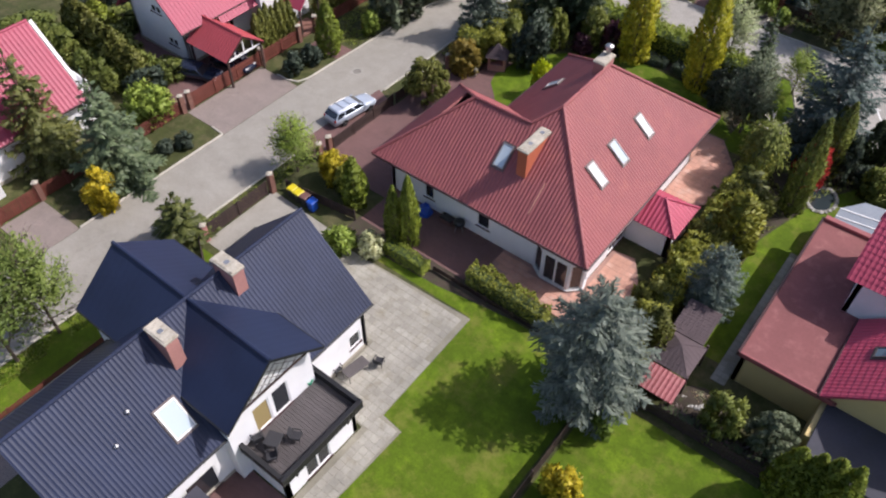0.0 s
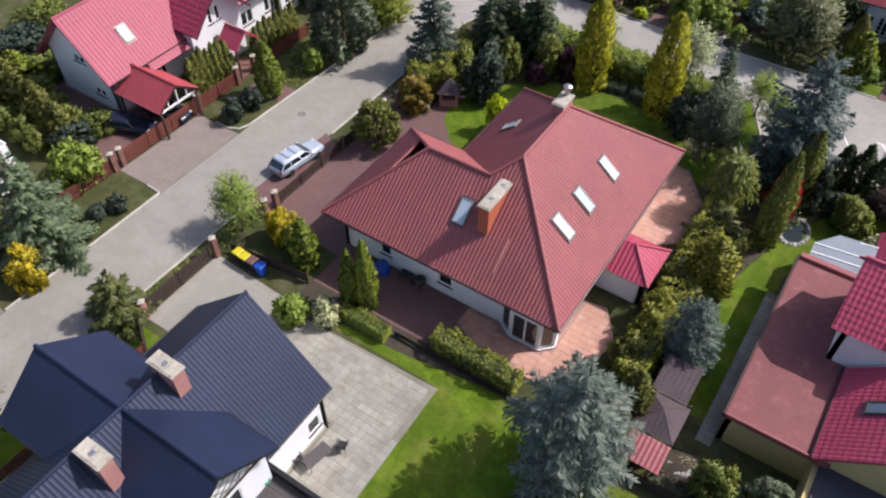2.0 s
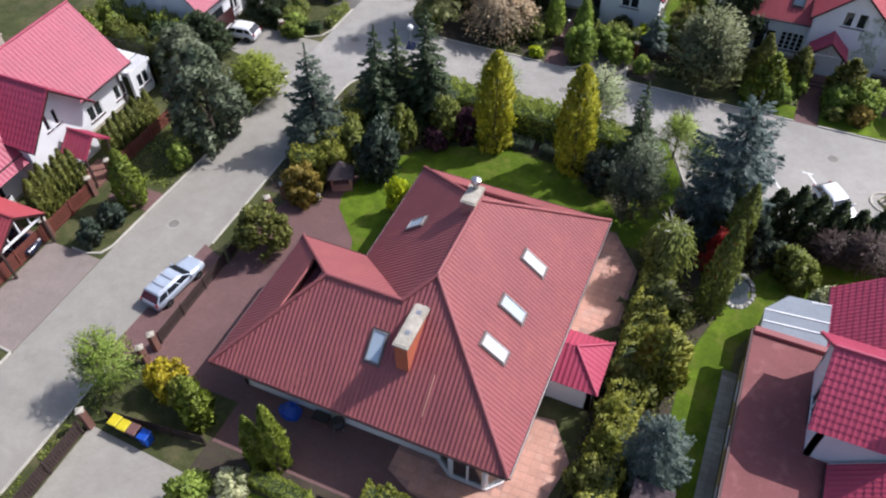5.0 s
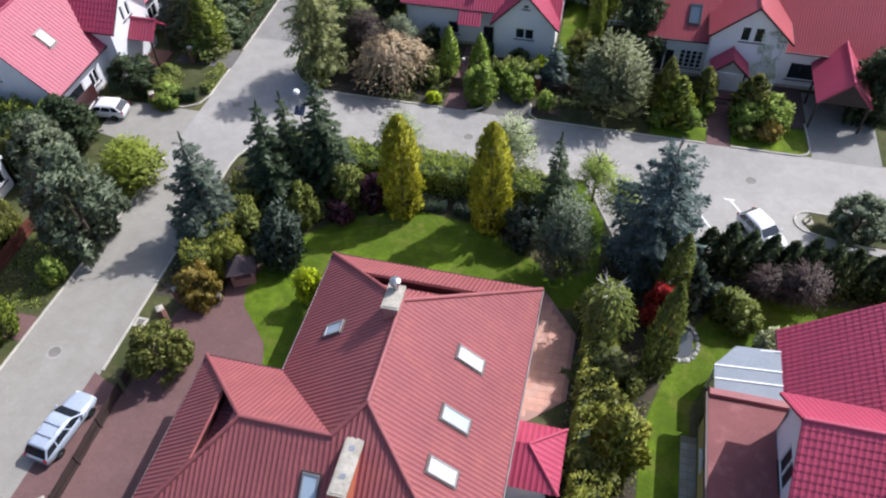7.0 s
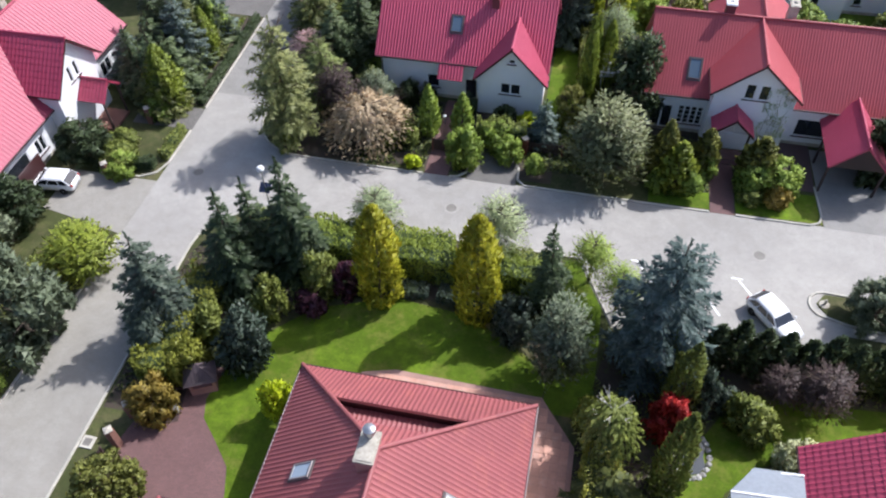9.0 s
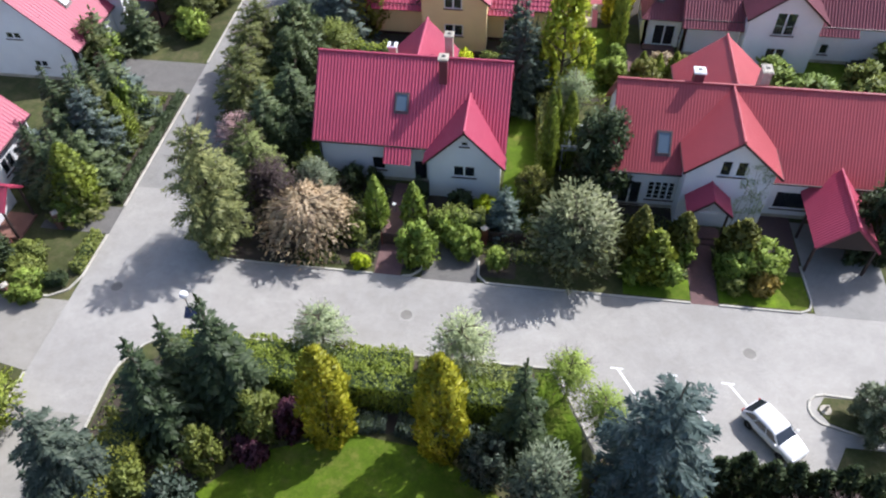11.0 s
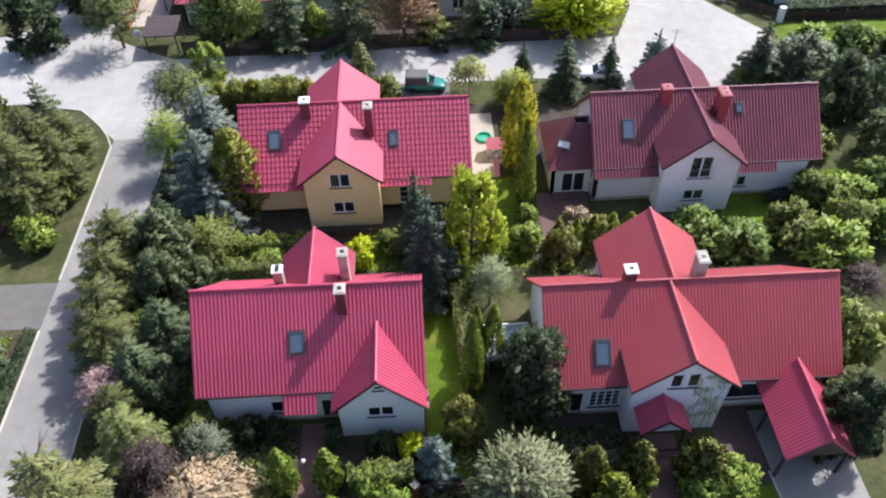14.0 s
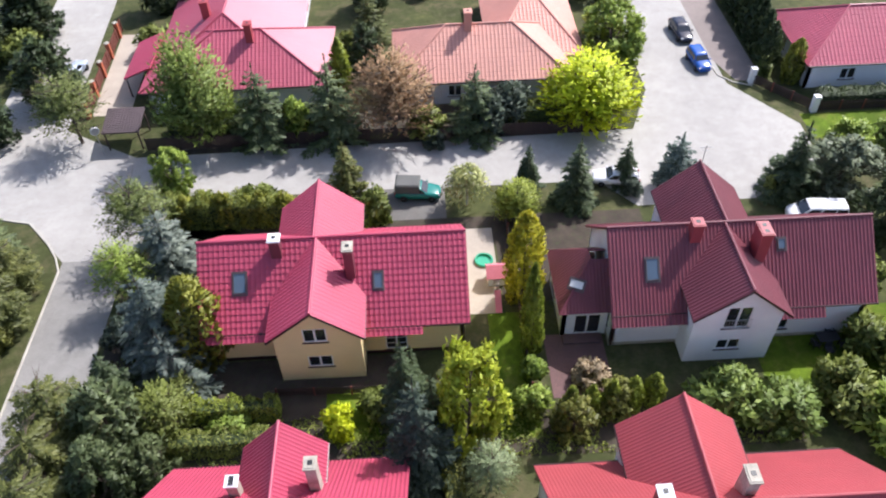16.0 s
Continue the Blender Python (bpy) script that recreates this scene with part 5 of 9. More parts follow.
part("roof_slope", roof_face(Shape(), [(X0, Y0 + 0.3, EV), (XR, YA, ZR), (XR, YB, ZR), (X0, Y1, EV)], **kw), red, rh)
part("roof_slope", roof_face(Shape(), [(XW, Y0 + 2 * WH, EV), (XW + WH, YW, ZW), (X0 + WH, YW, ZW), (X0, Y0 + 2 * WH, EV)], **kw), red, rh)
for strip in ([(X0, Y1, EV), (X1, Y1, EV), (X1 - SL, Y1 - SL, up(SL)), (X0 + SL, Y1 - SL, up(SL))], [(X0 + SU, Y1 - SU, up(SU)), (X1 - SU, Y1 - SU, up(SU)), (XR, YB, ZR)],
              [(XW, Y0, EV), (XW, Y0 + 2 * WH, EV), (XW + WL, Y0 + 2 * WH - WL, up(WL)), (XW + WL, Y0 + WL, up(WL))], [(XW + WU, Y0 + WU, up(WU)), (XW + WU, Y0 + 2 * WH - WU, up(WU)), (XW + WH, YW, ZW)]):
    part("roof_slope", roof_face(Shape(), strip, **kw), red, rh)
# recessed loggias behind the slots
part("loggia_wall", Shape().box(X0 + SU, X1 - SU, Y1 - SU - 0.2, Y1 - SU - 0.05, up(SL) - 0.9, up(SU) - 0.1), M["red"], rh)
part("loggia_floor", roof_face(Shape(), [(X0 + SL + 0.1, Y1 - SL - 0.05, up(SL) - 0.75), (X1 - SL - 0.1, Y1 - SL - 0.05, up(SL) - 0.75), (X1 - SU + 0.3, Y1 - SU - 0.1, up(SL) - 0.45), (X0 + SU - 0.3, Y1 - SU - 0.1, up(SL) - 0.45)], **kw), red, rh)
part("loggia_curb", Shape().box(X0 + SL + 0.1, X1 - SL - 0.1, Y1 - SL - 0.02, Y1 - SL + 0.08, up(SL) - 1.0, up(SL) - 0.16), M["gutter"], rh)
part("loggia_wall", Shape().box(XW + WU + 0.05, XW + WU + 0.2, Y0 + WU, Y0 + 2 * WH - WU, up(WL) - 0.9, up(WU) - 0.1), M["red"], rh)
part("loggia_floor", roof_face(Shape(), [(XW + WL + 0.05, Y0 + WL + 0.1, up(WL) - 0.75), (XW + WL + 0.05, Y0 + 2 * WH - WL - 0.1, up(WL) - 0.75), (XW + WU + 0.1, Y0 + 2 * WH - WU + 0.3, up(WL) - 0.45), (XW + WU + 0.1, Y0 + WU - 0.3, up(WL) - 0.45)], **kw), M["maroon"], rh)
part("loggia_curb", Shape().box(XW + WL - 0.08, XW + WL + 0.02, Y0 + WL + 0.1, Y0 + 2 * WH - WL - 0.1, up(WL) - 1.0, up(WL) - 0.16), M["gutter"], rh)
for a, b in (((X1, Y0, EV), (XR, YA, ZR)), ((X1, Y1, EV), (XR, YB, ZR)), ((X0, Y1, EV), (XR, YB, ZR)), ((XR, YA, ZR), (XR, YB, ZR)), ((X0 + WH, YW, ZW), (XR, YA, ZR)),
             ((XW, Y0, EV), (XW + WH, YW, ZW)), ((XW, Y0 + 2 * WH, EV), (XW + WH, YW, ZW)), ((XW + WH, YW, ZW), (X0 + WH, YW, ZW))):
    cap_line(rh, Vector(a) + Vector((0, 0, 0.05)), Vector(b) + Vector((0, 0, 0.05)), red, 0.12)
for a, b in (((XW, Y0 - 0.06), (X1, Y0 - 0.06)), ((X1 + 0.06, Y0), (X1 + 0.06, Y1)), ((X1, Y1 + 0.06), (X0, Y1 + 0.06)), ((X0 - 0.06, Y1), (X0 - 0.06, Y0 + 2 * WH)), ((X0, Y0 + 2 * WH + 0.06), (XW, Y0 + 2 * WH + 0.06)), ((XW - 0.06, Y0 + 2 * WH), (XW - 0.06, Y0))):
    gutter(rh, (*a, EV - 0.06), (*b, EV - 0.06))
part("soffit", Shape().box(XW + 0.1, X0, Y0 + 0.1, Y0 + 2 * WH - 0.1, EV - 0.1, EV - 0.06).box(X0, X1 - 0.1, Y0 + 0.1, Y1 - 0.1, EV - 0.1, EV - 0.06), M["white"], rh)
s_ops = [(3.2, 4.1, 1.0, 2.5, 1), (8.1, 9.2, 1.0, 2.5, 1)]
walls = [((-31.3, 37.55), (-18.2, 37.55), s_ops), ((-14.45, 38.6), (-14.45, 54.8), [(3.0, 5.2, 0.2, 2.4, 2), (8.5, 10.9, 0.2, 2.4, 2)]), ((-14.45, 54.8), (-26.3, 54.8), [(2.0, 4.4, 0.2, 2.4, 2), (7.0, 8.6, 0.9, 2.3, 2)]),
         ((-26.3, 54.8), (-26.3, 46.0), [(2.0, 3.4, 0.9, 2.3, 2)]), ((-26.3, 46.0), (-31.3, 46.0), []), ((-31.3, 46.0), (-31.3, 37.55), [(1.2, 3.8, 0.1, 2.3, 2), (4.8, 7.4, 0.1, 2.3, 2)])]
for p0, p1, ops in walls:
    ln = (Vector(p1) - Vector(p0)).length
    part("wall", wall_panel(Shape(), p0, p1, [(0, EV - 0.12), (ln, EV - 0.12)], ops), M["render"], rh)
    for o in ops:
        window(rh, p0, p1, o[:4], panes=o[4])
# the splayed bay window at the south corner
bay = [(-18.2, 37.55), (-17.15, 36.85), (-15.0, 36.85), (-14.2, 37.7), (-14.45, 38.6)]
for p0, p1 in zip(bay, bay[1:]):
    ln = (Vector(p1) - Vector(p0)).length
    ops = [(0.12, ln - 0.12, 0.25, 2.7)] if ln > 0.7 else []
    part("bay_wall", wall_panel(Shape(), p0, p1, [(0, EV - 0.12), (ln, EV - 0.12)], ops, thick=0.2), M["render"], rh)
    for o in ops:
        window(rh, p0, p1, o, panes=2 if ln > 1.5 else 1, sill="white")
part("bay_floor", Shape().slab([(x, y, 0.25) for x, y in bay], (0, 0, -0.25)), M["cap"], rh)
# chimneys
big = chimney(rh, -20.66, 40.35, 0.74, 3.2, 5.6, 8.45, "orange", "cap", 2, False)
chimney(rh, -20.75, 48.9, 0.8, 1.5, 7.6, 10.2, "chimbrick", "cap", 0)
part("cowl", Shape().turned([(0.16, 0), (0.16, 0.4), (0.3, 0.45), (0.3, 0.7), (0.12, 0.8), (0.0, 0.82)], 12, (-20.75, 49.4, 10.37)), M["steel"], rh, "galvanised chimney cowl")
e_n, s_n, w_n = (KR, 0, 1), (0, -KR, 1), (-KR, 0, 1)
for y, g in ((48.35, "blind"), (44.65, "paleglass"), (41.75, "blind")):
    skylight(rh, (-16.55, y, up(X1 + 16.55) + 0.06), e_n, 0.85, 1.75, g, "palemetal")
skylight(rh, (-22.45, 39.3, up(39.3 - Y0) + 0.06), s_n, 0.85, 1.75, "paleglass", "palemetal")
skylight(rh, (-24.4, 48.75, up(-24.4 - X0) + 0.06), w_n, 0.85, 1.4, "paleglass", "palemetal")
part("roof_strip", Shape().slab([(-18.9, 37.2, up(1.05) + 0.08), (-18.82, 37.2, up(1.05) + 0.08), (-18.82, 39.0, up(2.85) + 0.08), (-18.9, 39.0, up(2.85) + 0.08)], (0, 0, -0.03)), M["salmon"], rh)

# garden shed built against the east wall, with its own small roof
anx = thing("annex", "low white annex with a crimson hipped roof", "annex")
kw2 = dict(pitch=0.33, row=0.0, amp=0.05)
part("roof_slope", roof_face(Shape(), [(-14.3, 43.7, 2.4), (-10.75, 43.7, 2.4), (-12.7, 45.7, 3.7), (-14.3, 45.7, 3.7)], **kw2), M["crimson"], anx)
part("roof_slope", roof_face(Shape(), [(-10.75, 43.7, 2.4), (-10.75, 47.7, 2.4), (-12.7, 45.7, 3.7)], **kw2), M["crimson"], anx)
part("roof_slope", roof_face(Shape(), [(-10.75, 47.7, 2.4), (-14.3, 47.7, 2.4), (-14.3, 45.7, 3.7), (-12.7, 45.7, 3.7)], **kw2), M["crimson"], anx)
cap_line(anx, (-10.75, 43.7, 2.45), (-12.7, 45.7, 3.75), M["crimson"], 0.09)
cap_line(anx, (-10.75, 47.7, 2.45), (-12.7, 45.7, 3.75), M["crimson"], 0.09)
for p0, p1 in (((-14.4, 44.05), (-11.1, 44.05)), ((-11.1, 44.05), (-11.1, 47.4)), ((-11.1, 47.4), (-14.4, 47.4))):
    part("wall", wall_panel(Shape(), p0, p1, [(0, 2.35), ((Vector(p1) - Vector(p0)).length, 2.35)]), M["render"], anx)
downpipe(anx, -11.0, 43.95, 2.35)


# ---- the anthracite-roofed house ----
kd = 0.956
dh = cross_house("house", "white house with an anthracite metal roof and balcony", (0, 0, 0), 90, "navy", "render", 5.8, 25.5, 27.6, 9.3, kd, 22.4, 32.8,
                 front=(16.9, 21.2, 3.45, 9.28, 6.65), back=(16.9, 34.1, 3.45, 9.28, 6.65),
                 chimneys=[(19.57, 27.22, 0.75, 1.7, 7.0, 9.9, "chimbrick", "cap", 1, False), (14.48, 26.47, 0.75, 1.6, 6.8, 9.7, "chimbrick", "cap", 1, False)],
                 skylights=[("s", 12.5, 24.3, 1.25, 1.9, "paleglass", "white")],
                 south=[(0.8, 2.2, 0.9, 2.2, 2), (4.6, 6.6, 0.2, 2.4, 1), (17.4, 18.4, 1.0, 2.2, 1)], gable_windows=[(1.7, 2.9, 2.8, 5.1, 1, 0, "curtained"), (3.1, 4.3, 2.8, 5.1, 1)], deep=0.95,
                 east=[(3.0, 4.4, 1.0, 2.4)], west=[(3.0, 4.4, 1.0, 2.4)], north=[(3, 4.4, 1, 2.4)], pitch=0.24, row=0.0, amp=0.022, plain_gable=True, edge="plasticblack")
for x, y in ((9.6, 24.9), (11.0, 25.6)):
    part("roof_vent", Shape().turned([(0.08, 0), (0.08, 0.2), (0.13, 0.22), (0.0, 0.3)], 10, (x, y, 9.3 - kd * abs(y - 27.6))), M["steel"], dh)
# balcony block
bb = thing("balcony", "white balcony block with a dark parapet and deck", "balcony")
for p0, p1, ops in (((-22.9, 14.5), (-19.2, 14.5), []), ((-19.2, 14.5), (-19.2, 20.1), [(1.5, 3.4, 0.15, 2.3, 2)]), ((-19.2, 20.1), (-22.9, 20.1), [])):
    ln = (Vector(p1) - Vector(p0)).length
    part("wall", wall_panel(Shape(), p0, p1, [(0, 2.55), (ln, 2.55)], ops), M["render"], bb)
    for o in ops:
        window(bb, p0, p1, o[:4], panes=o[4])
part("floor_slab", Shape().box(-22.9, -19.1, 14.4, 20.2, 2.55, 2.72), M["plasticblack"], bb)
for x0, x1, y0, y1 in ((-22.9, -18.95, 14.2, 14.4), (-22.9, -18.95, 20.2, 20.4), (-18.95, -18.75, 14.2, 20.4)):
    part("parapet", Shape().bevelled(x0, x1, y0, y1, 2.62, 3.3, 0.02), M["plasticblack"], bb)
    part("coping", Shape().bevelled(x0 - 0.04, x1 + 0.04, y0 - 0.04, y1 + 0.04, 3.3, 3.36, 0.015), M["plasticblack"], bb)
for i in range(21):
    part("cladding_rib", Shape().box(-18.75, -18.72, 14.35 + i * 0.3, 14.4 + i * 0.3, 2.66, 3.28), M["plasticblack"], bb)
for i in range(13):
    part("cladding_rib", Shape().box(-22.7 + i * 0.3, -22.65 + i * 0.3, 14.17, 14.2, 2.66, 3.28), M["plasticblack"], bb)
for y in (15.3, 19.4):
    part("wall_lamp", Shape().bevelled(-19.1, -18.98, y - 0.08, y + 0.08, 1.9, 2.15, 0.02), M["plasticblack"], bb)
for i in range(26):
    part("deck_board", Shape().bevelled(-22.8, -18.97, 14.42 + i * 0.222, 14.42 + i * 0.222 + 0.21, 2.722, 2.75, 0.006), M["deck"], bb)
# dark timber lattice in the apex of the balcony gable
for i in range(-4, 5):
    for d in (-1, 1):
        y = 16.9 + i * 0.62
        c = [(t, 6.95 + t * 0.9 * 1.0) for t in (0.0, 0.55, 1.1, 1.65)]
        for (t0, z0), (t1, z1) in zip(c, c[1:]):
            y0, y1 = y + d * t0, y + d * t1
            if z1 < 9.0 - 0.76 * abs(y1 - 16.9) and z0 < 9.0 - 0.76 * abs(y0 - 16.9):
                part("lattice_bar", Shape().rod((-21.45, y0, z0), (-21.45, y1, z1), 0.018, n=5), M["darkwood"], bb)
part("lattice_rail", Shape().box(-21.5, -21.42, 14.5, 19.3, 6.88, 7.0), M["darkwood"], bb)

# the low side porch of the same house
side = thing("porch", "low dark flat porch roof beside the white wall", "porch")
part("roof_slab", Shape().bevelled(-22.6, -20.0, 8.4, 11.4, 2.4, 2.55, 0.02), M["slate"], side)
for x, y in ((-20.2, 8.6), (-20.2, 11.2)):
    part("post", Shape().box(x - 0.06, x + 0.06, y - 0.06, y + 0.06, 0, 2.4), M["darkwood"], side)


# ---- the ochre house with the roof terrace ----
oh = thing("house", "ochre house with a red roof terrace and crimson tiles", "house")
for p0, p1, ops in (((-3.1, 37.4), (2.2, 37.4), []), ((-3.1, 51.2), (-3.1, 37.4), [(2.2, 3.6, 0.9, 2.2), (5.5, 6.9, 0.9, 2.2), (9.5, 10.9, 0.9, 2.2)]), ((3.0, 51.2), (-3.1, 51.2), [(0.8, 2.4, 0.2, 2.3)]), ((2.2, 34.6), (2.2, 37.4), []), ((2.2, 34.6), (9.5, 34.6), [(1.0, 3.4, 0.0, 2.2)])):
    ln = (Vector(p1) - Vector(p0)).length
    top_z = 2.48 if p0[1] < 35 else 2.85
    part("wall", wall_panel(Shape(), p0, p1, [(0, top_z), (ln, top_z)], ops), M["ochre"], oh)
    for o in ops:
        window(oh, p0, p1, o, 2, "white")
part("terrace_roof", Shape().box(-3.35, 2.6, 37.1, 51.5, 2.85, 3.02), M["flatred"], oh)
for x0, x1, y0, y1 in ((-3.4, -3.22, 37.05, 51.55), (-3.22, 2.4, 37.05, 37.2), (-3.22, 1.2, 51.3, 51.75)):
    part("coping", Shape().bevelled(x0, x1, y0, y1, 2.8, 3.16 if x0 != -3.22 or y0 < 40 else 3.3, 0.03), M["gutter"] if x0 < -3.3 else M["red"], oh)
part("garage_roof", Shape().bevelled(2.2, 9.6, 32.9, 37.3, 2.5, 2.7, 0.03), M["slate"], oh)
kw = dict(pitch=0.31, row=0.4, amp=0.035, lip=0.032)
part("roof_slope", roof_face(Shape(), [(1.6, 36.9, 3.3), (1.6, 43.9, 3.3), (8.5, 43.9, 9.4), (8.5, 36.9, 9.4)], **kw), M["crimson"], oh)
part("roof_slope", roof_face(Shape(), [(0.9, 50.2, 2.7), (0.9, 57.2, 2.7), (8.5, 57.2, 9.3), (8.5, 50.2, 9.3)], **kw), M["crimson"], oh)
part("roof_slope", roof_face(Shape(), [(8.5, 36.9, 9.4), (8.5, 57.2, 9.4), (15.0, 57.2, 3.6), (15.0, 36.9, 3.6)], **kw), M["crimson"], oh)
for d in (-1, 1):
    part("roof_slope", roof_face(Shape(), [(-0.25, 47.1, 9.0), (8.5, 47.1, 9.0), (8.5, 47.1 + d * 3.3, 6.0), (-0.25, 47.1 + d * 3.3, 6.0)], **kw), M["crimson"], oh)
cap_line(oh, (-0.25, 47.1, 9.03), (8.5, 47.1, 9.03), M["crimson"])
cap_line(oh, (8.5, 36.9, 9.45), (8.5, 57.2, 9.45), M["crimson"])
part("gable_wall", wall_panel(Shape(), (0.45, 50.0), (0.45, 44.2), [(0, 5.9), (2.9, 8.7), (5.8, 5.9)], [(2.0, 3.8, 3.1, 5.2)], base=3.0), M["render"], oh)
window(oh, (0.45, 50.0), (0.45, 44.2), (2.0, 3.8, 3.1, 5.2))
for p0, p1 in (((0.45, 44.2), (6.0, 44.2)), ((6.0, 50.0), (0.45, 50.0))):
    part("wall", wall_panel(Shape(), p0, p1, [(0, 5.9), (5.55, 5.9)], base=2.6), M["render"], oh)
part("wall", wall_panel(Shape(), (6.2, 43.8), (2.1, 43.8), [(0, 7.1), (4.1, 3.5)], base=2.9, thick=0.12), M["render"], oh)
part("bargeboard", Shape().slab([(1.6, 43.92, 3.28), (6.2, 43.92, 7.35), (6.2, 43.92, 7.12), (1.6, 43.92, 3.05)], (0, 0.05, 0)), M["render"], oh)
part("wall", wall_panel(Shape(), (1.4, 56.8), (1.4, 51.0), [(0, 2.9), (5.8, 2.9)]), M["ochre"], oh)
part("wall", wall_panel(Shape(), (14.5, 56.8), (1.4, 56.8), [(0, 3.6), (6.0, 8.9), (13.1, 2.9)]), M["ochre"], oh)
part("wall", wall_panel(Shape(), (2.2, 37.3), (14.5, 37.3), [(0, 3.4), (6.3, 8.9), (12.3, 3.6)]), M["ochre"], oh)
part("wall", wall_panel(Shape(), (14.5, 37.3), (14.5, 56.8), [(0, 3.6), (19.5, 3.6)], [(3, 5, 1, 2.4), (12, 14, 1, 2.4)]), M["ochre"], oh)
gutter(oh, (1.55, 36.9, 3.25), (1.55, 43.9, 3.25))
gutter(oh, (0.85, 50.2, 2.65), (0.85, 57.2, 2.65))
chimney(oh, 5.4, 45.6, 0.9, 0.9, 6.0, 9.6, "brick", "cap", 1)
skylight(oh, (3.6, 40.6, 3.3 + 0.884 * 2.0 + 0.06), (-0.884, 0, 1), 0.9, 1.5)
# glazed pergola on the garden side
pg = thing("pergola", "pale polycarbonate pergola roof with white bars", "pergola")
part("panel", Shape().slab([(-2.75, 51.9, 2.45), (1.0, 51.9, 2.85), (1.0, 55.5, 2.85), (-1.5, 55.5, 2.6), (-2.75, 54.0, 2.45)], (0, 0, -0.04)), M["poly"], pg)
for y in (51.95, 53.0, 53.95, 55.4):
    x0 = -2.75 if y < 54.5 else -1.6
    part("bar", Shape().slab([(x0, y - 0.05, 2.5), (1.0, y - 0.05, 2.92), (1.0, y + 0.05, 2.92), (x0, y + 0.05, 2.5)], (0, 0, -0.05)), M["white"], pg)
for x, y in ((-2.65, 52.0), (-2.65, 53.9), (-1.4, 55.4)):
    part("post", Shape().box(x - 0.05, x + 0.05, y - 0.05, y + 0.05, 0, 2.45), M["white"], pg)


# ---- the gazebo and its lean-to ----
gz = thing("gazebo", "brown shingled garden gazebo with a hipped roof", "gazebo")
A = (-6.3, 35.5, 3.0)
cs = [(-7.6, 34.1, 2.1), (-5.0, 34.1, 2.1), (-5.0, 36.9, 2.1), (-7.6, 36.9, 2.1)]
for p, q in zip(cs, cs[1:] + cs[:1]):
    part("roof_slope", roof_face(Shape(), [p, q, A], pitch=0.3, row=0.25, amp=0.012, lip=0.02), M["shingle"], gz)
for x, y, z in cs:
    part("post", Shape().box(x * 0.97 - 0.25, x * 0.97 - 0.13, y + (0.15 if y < 37 else -0.3), y + (0.3 if y < 37 else -0.15), 0, 2.15), M["darkwood"], gz)
gl = thing("shed", "low shingled lean-to behind the gazebo", "shed")
part("roof_slope", roof_face(Shape(), [(-7.5, 36.95, 2.15), (-5.3, 36.95, 2.15), (-5.3, 39.6, 2.55), (-7.5, 39.6, 2.55)], pitch=0.3, row=0.25, amp=0.012, lip=0.02), M["shingle"], gl)
for p0, p1 in (((-7.3, 37.1), (-5.5, 37.1)), ((-5.5, 37.1), (-5.5, 39.4)), ((-5.5, 39.4), (-7.3, 39.4)), ((-7.3, 39.4), (-7.3, 37.1))):
    part("wall", wall_panel(Shape(), p0, p1, [(0, 2.1), ((Vector(p1) - Vector(p0)).length, 2.1)], thick=0.08), M["darkwood"], gl)
wl = thing("wood_store", "small wood store with a crimson sheet roof", "shed")
part("roof_slope", roof_face(Shape(), [(-7.4, 32.3, 1.6), (-5.0, 32.3, 1.6), (-5.0, 34.0, 2.05), (-7.4, 34.0, 2.05)], pitch=0.3, row=0.4), M["dustyred"], wl)
for x in (-7.2, -5.2):
    for y in (32.6, 33.8):
        part("post", Shape().box(x - 0.06, x + 0.06, y - 0.06, y + 0.06, 0, 1.65), M["darkwood"], wl)
part("wall", wall_panel(Shape(), (-5.2, 33.8), (-7.2, 33.8), [(0, 1.8), (2.0, 1.8)], thick=0.06), M["darkwood"], wl)


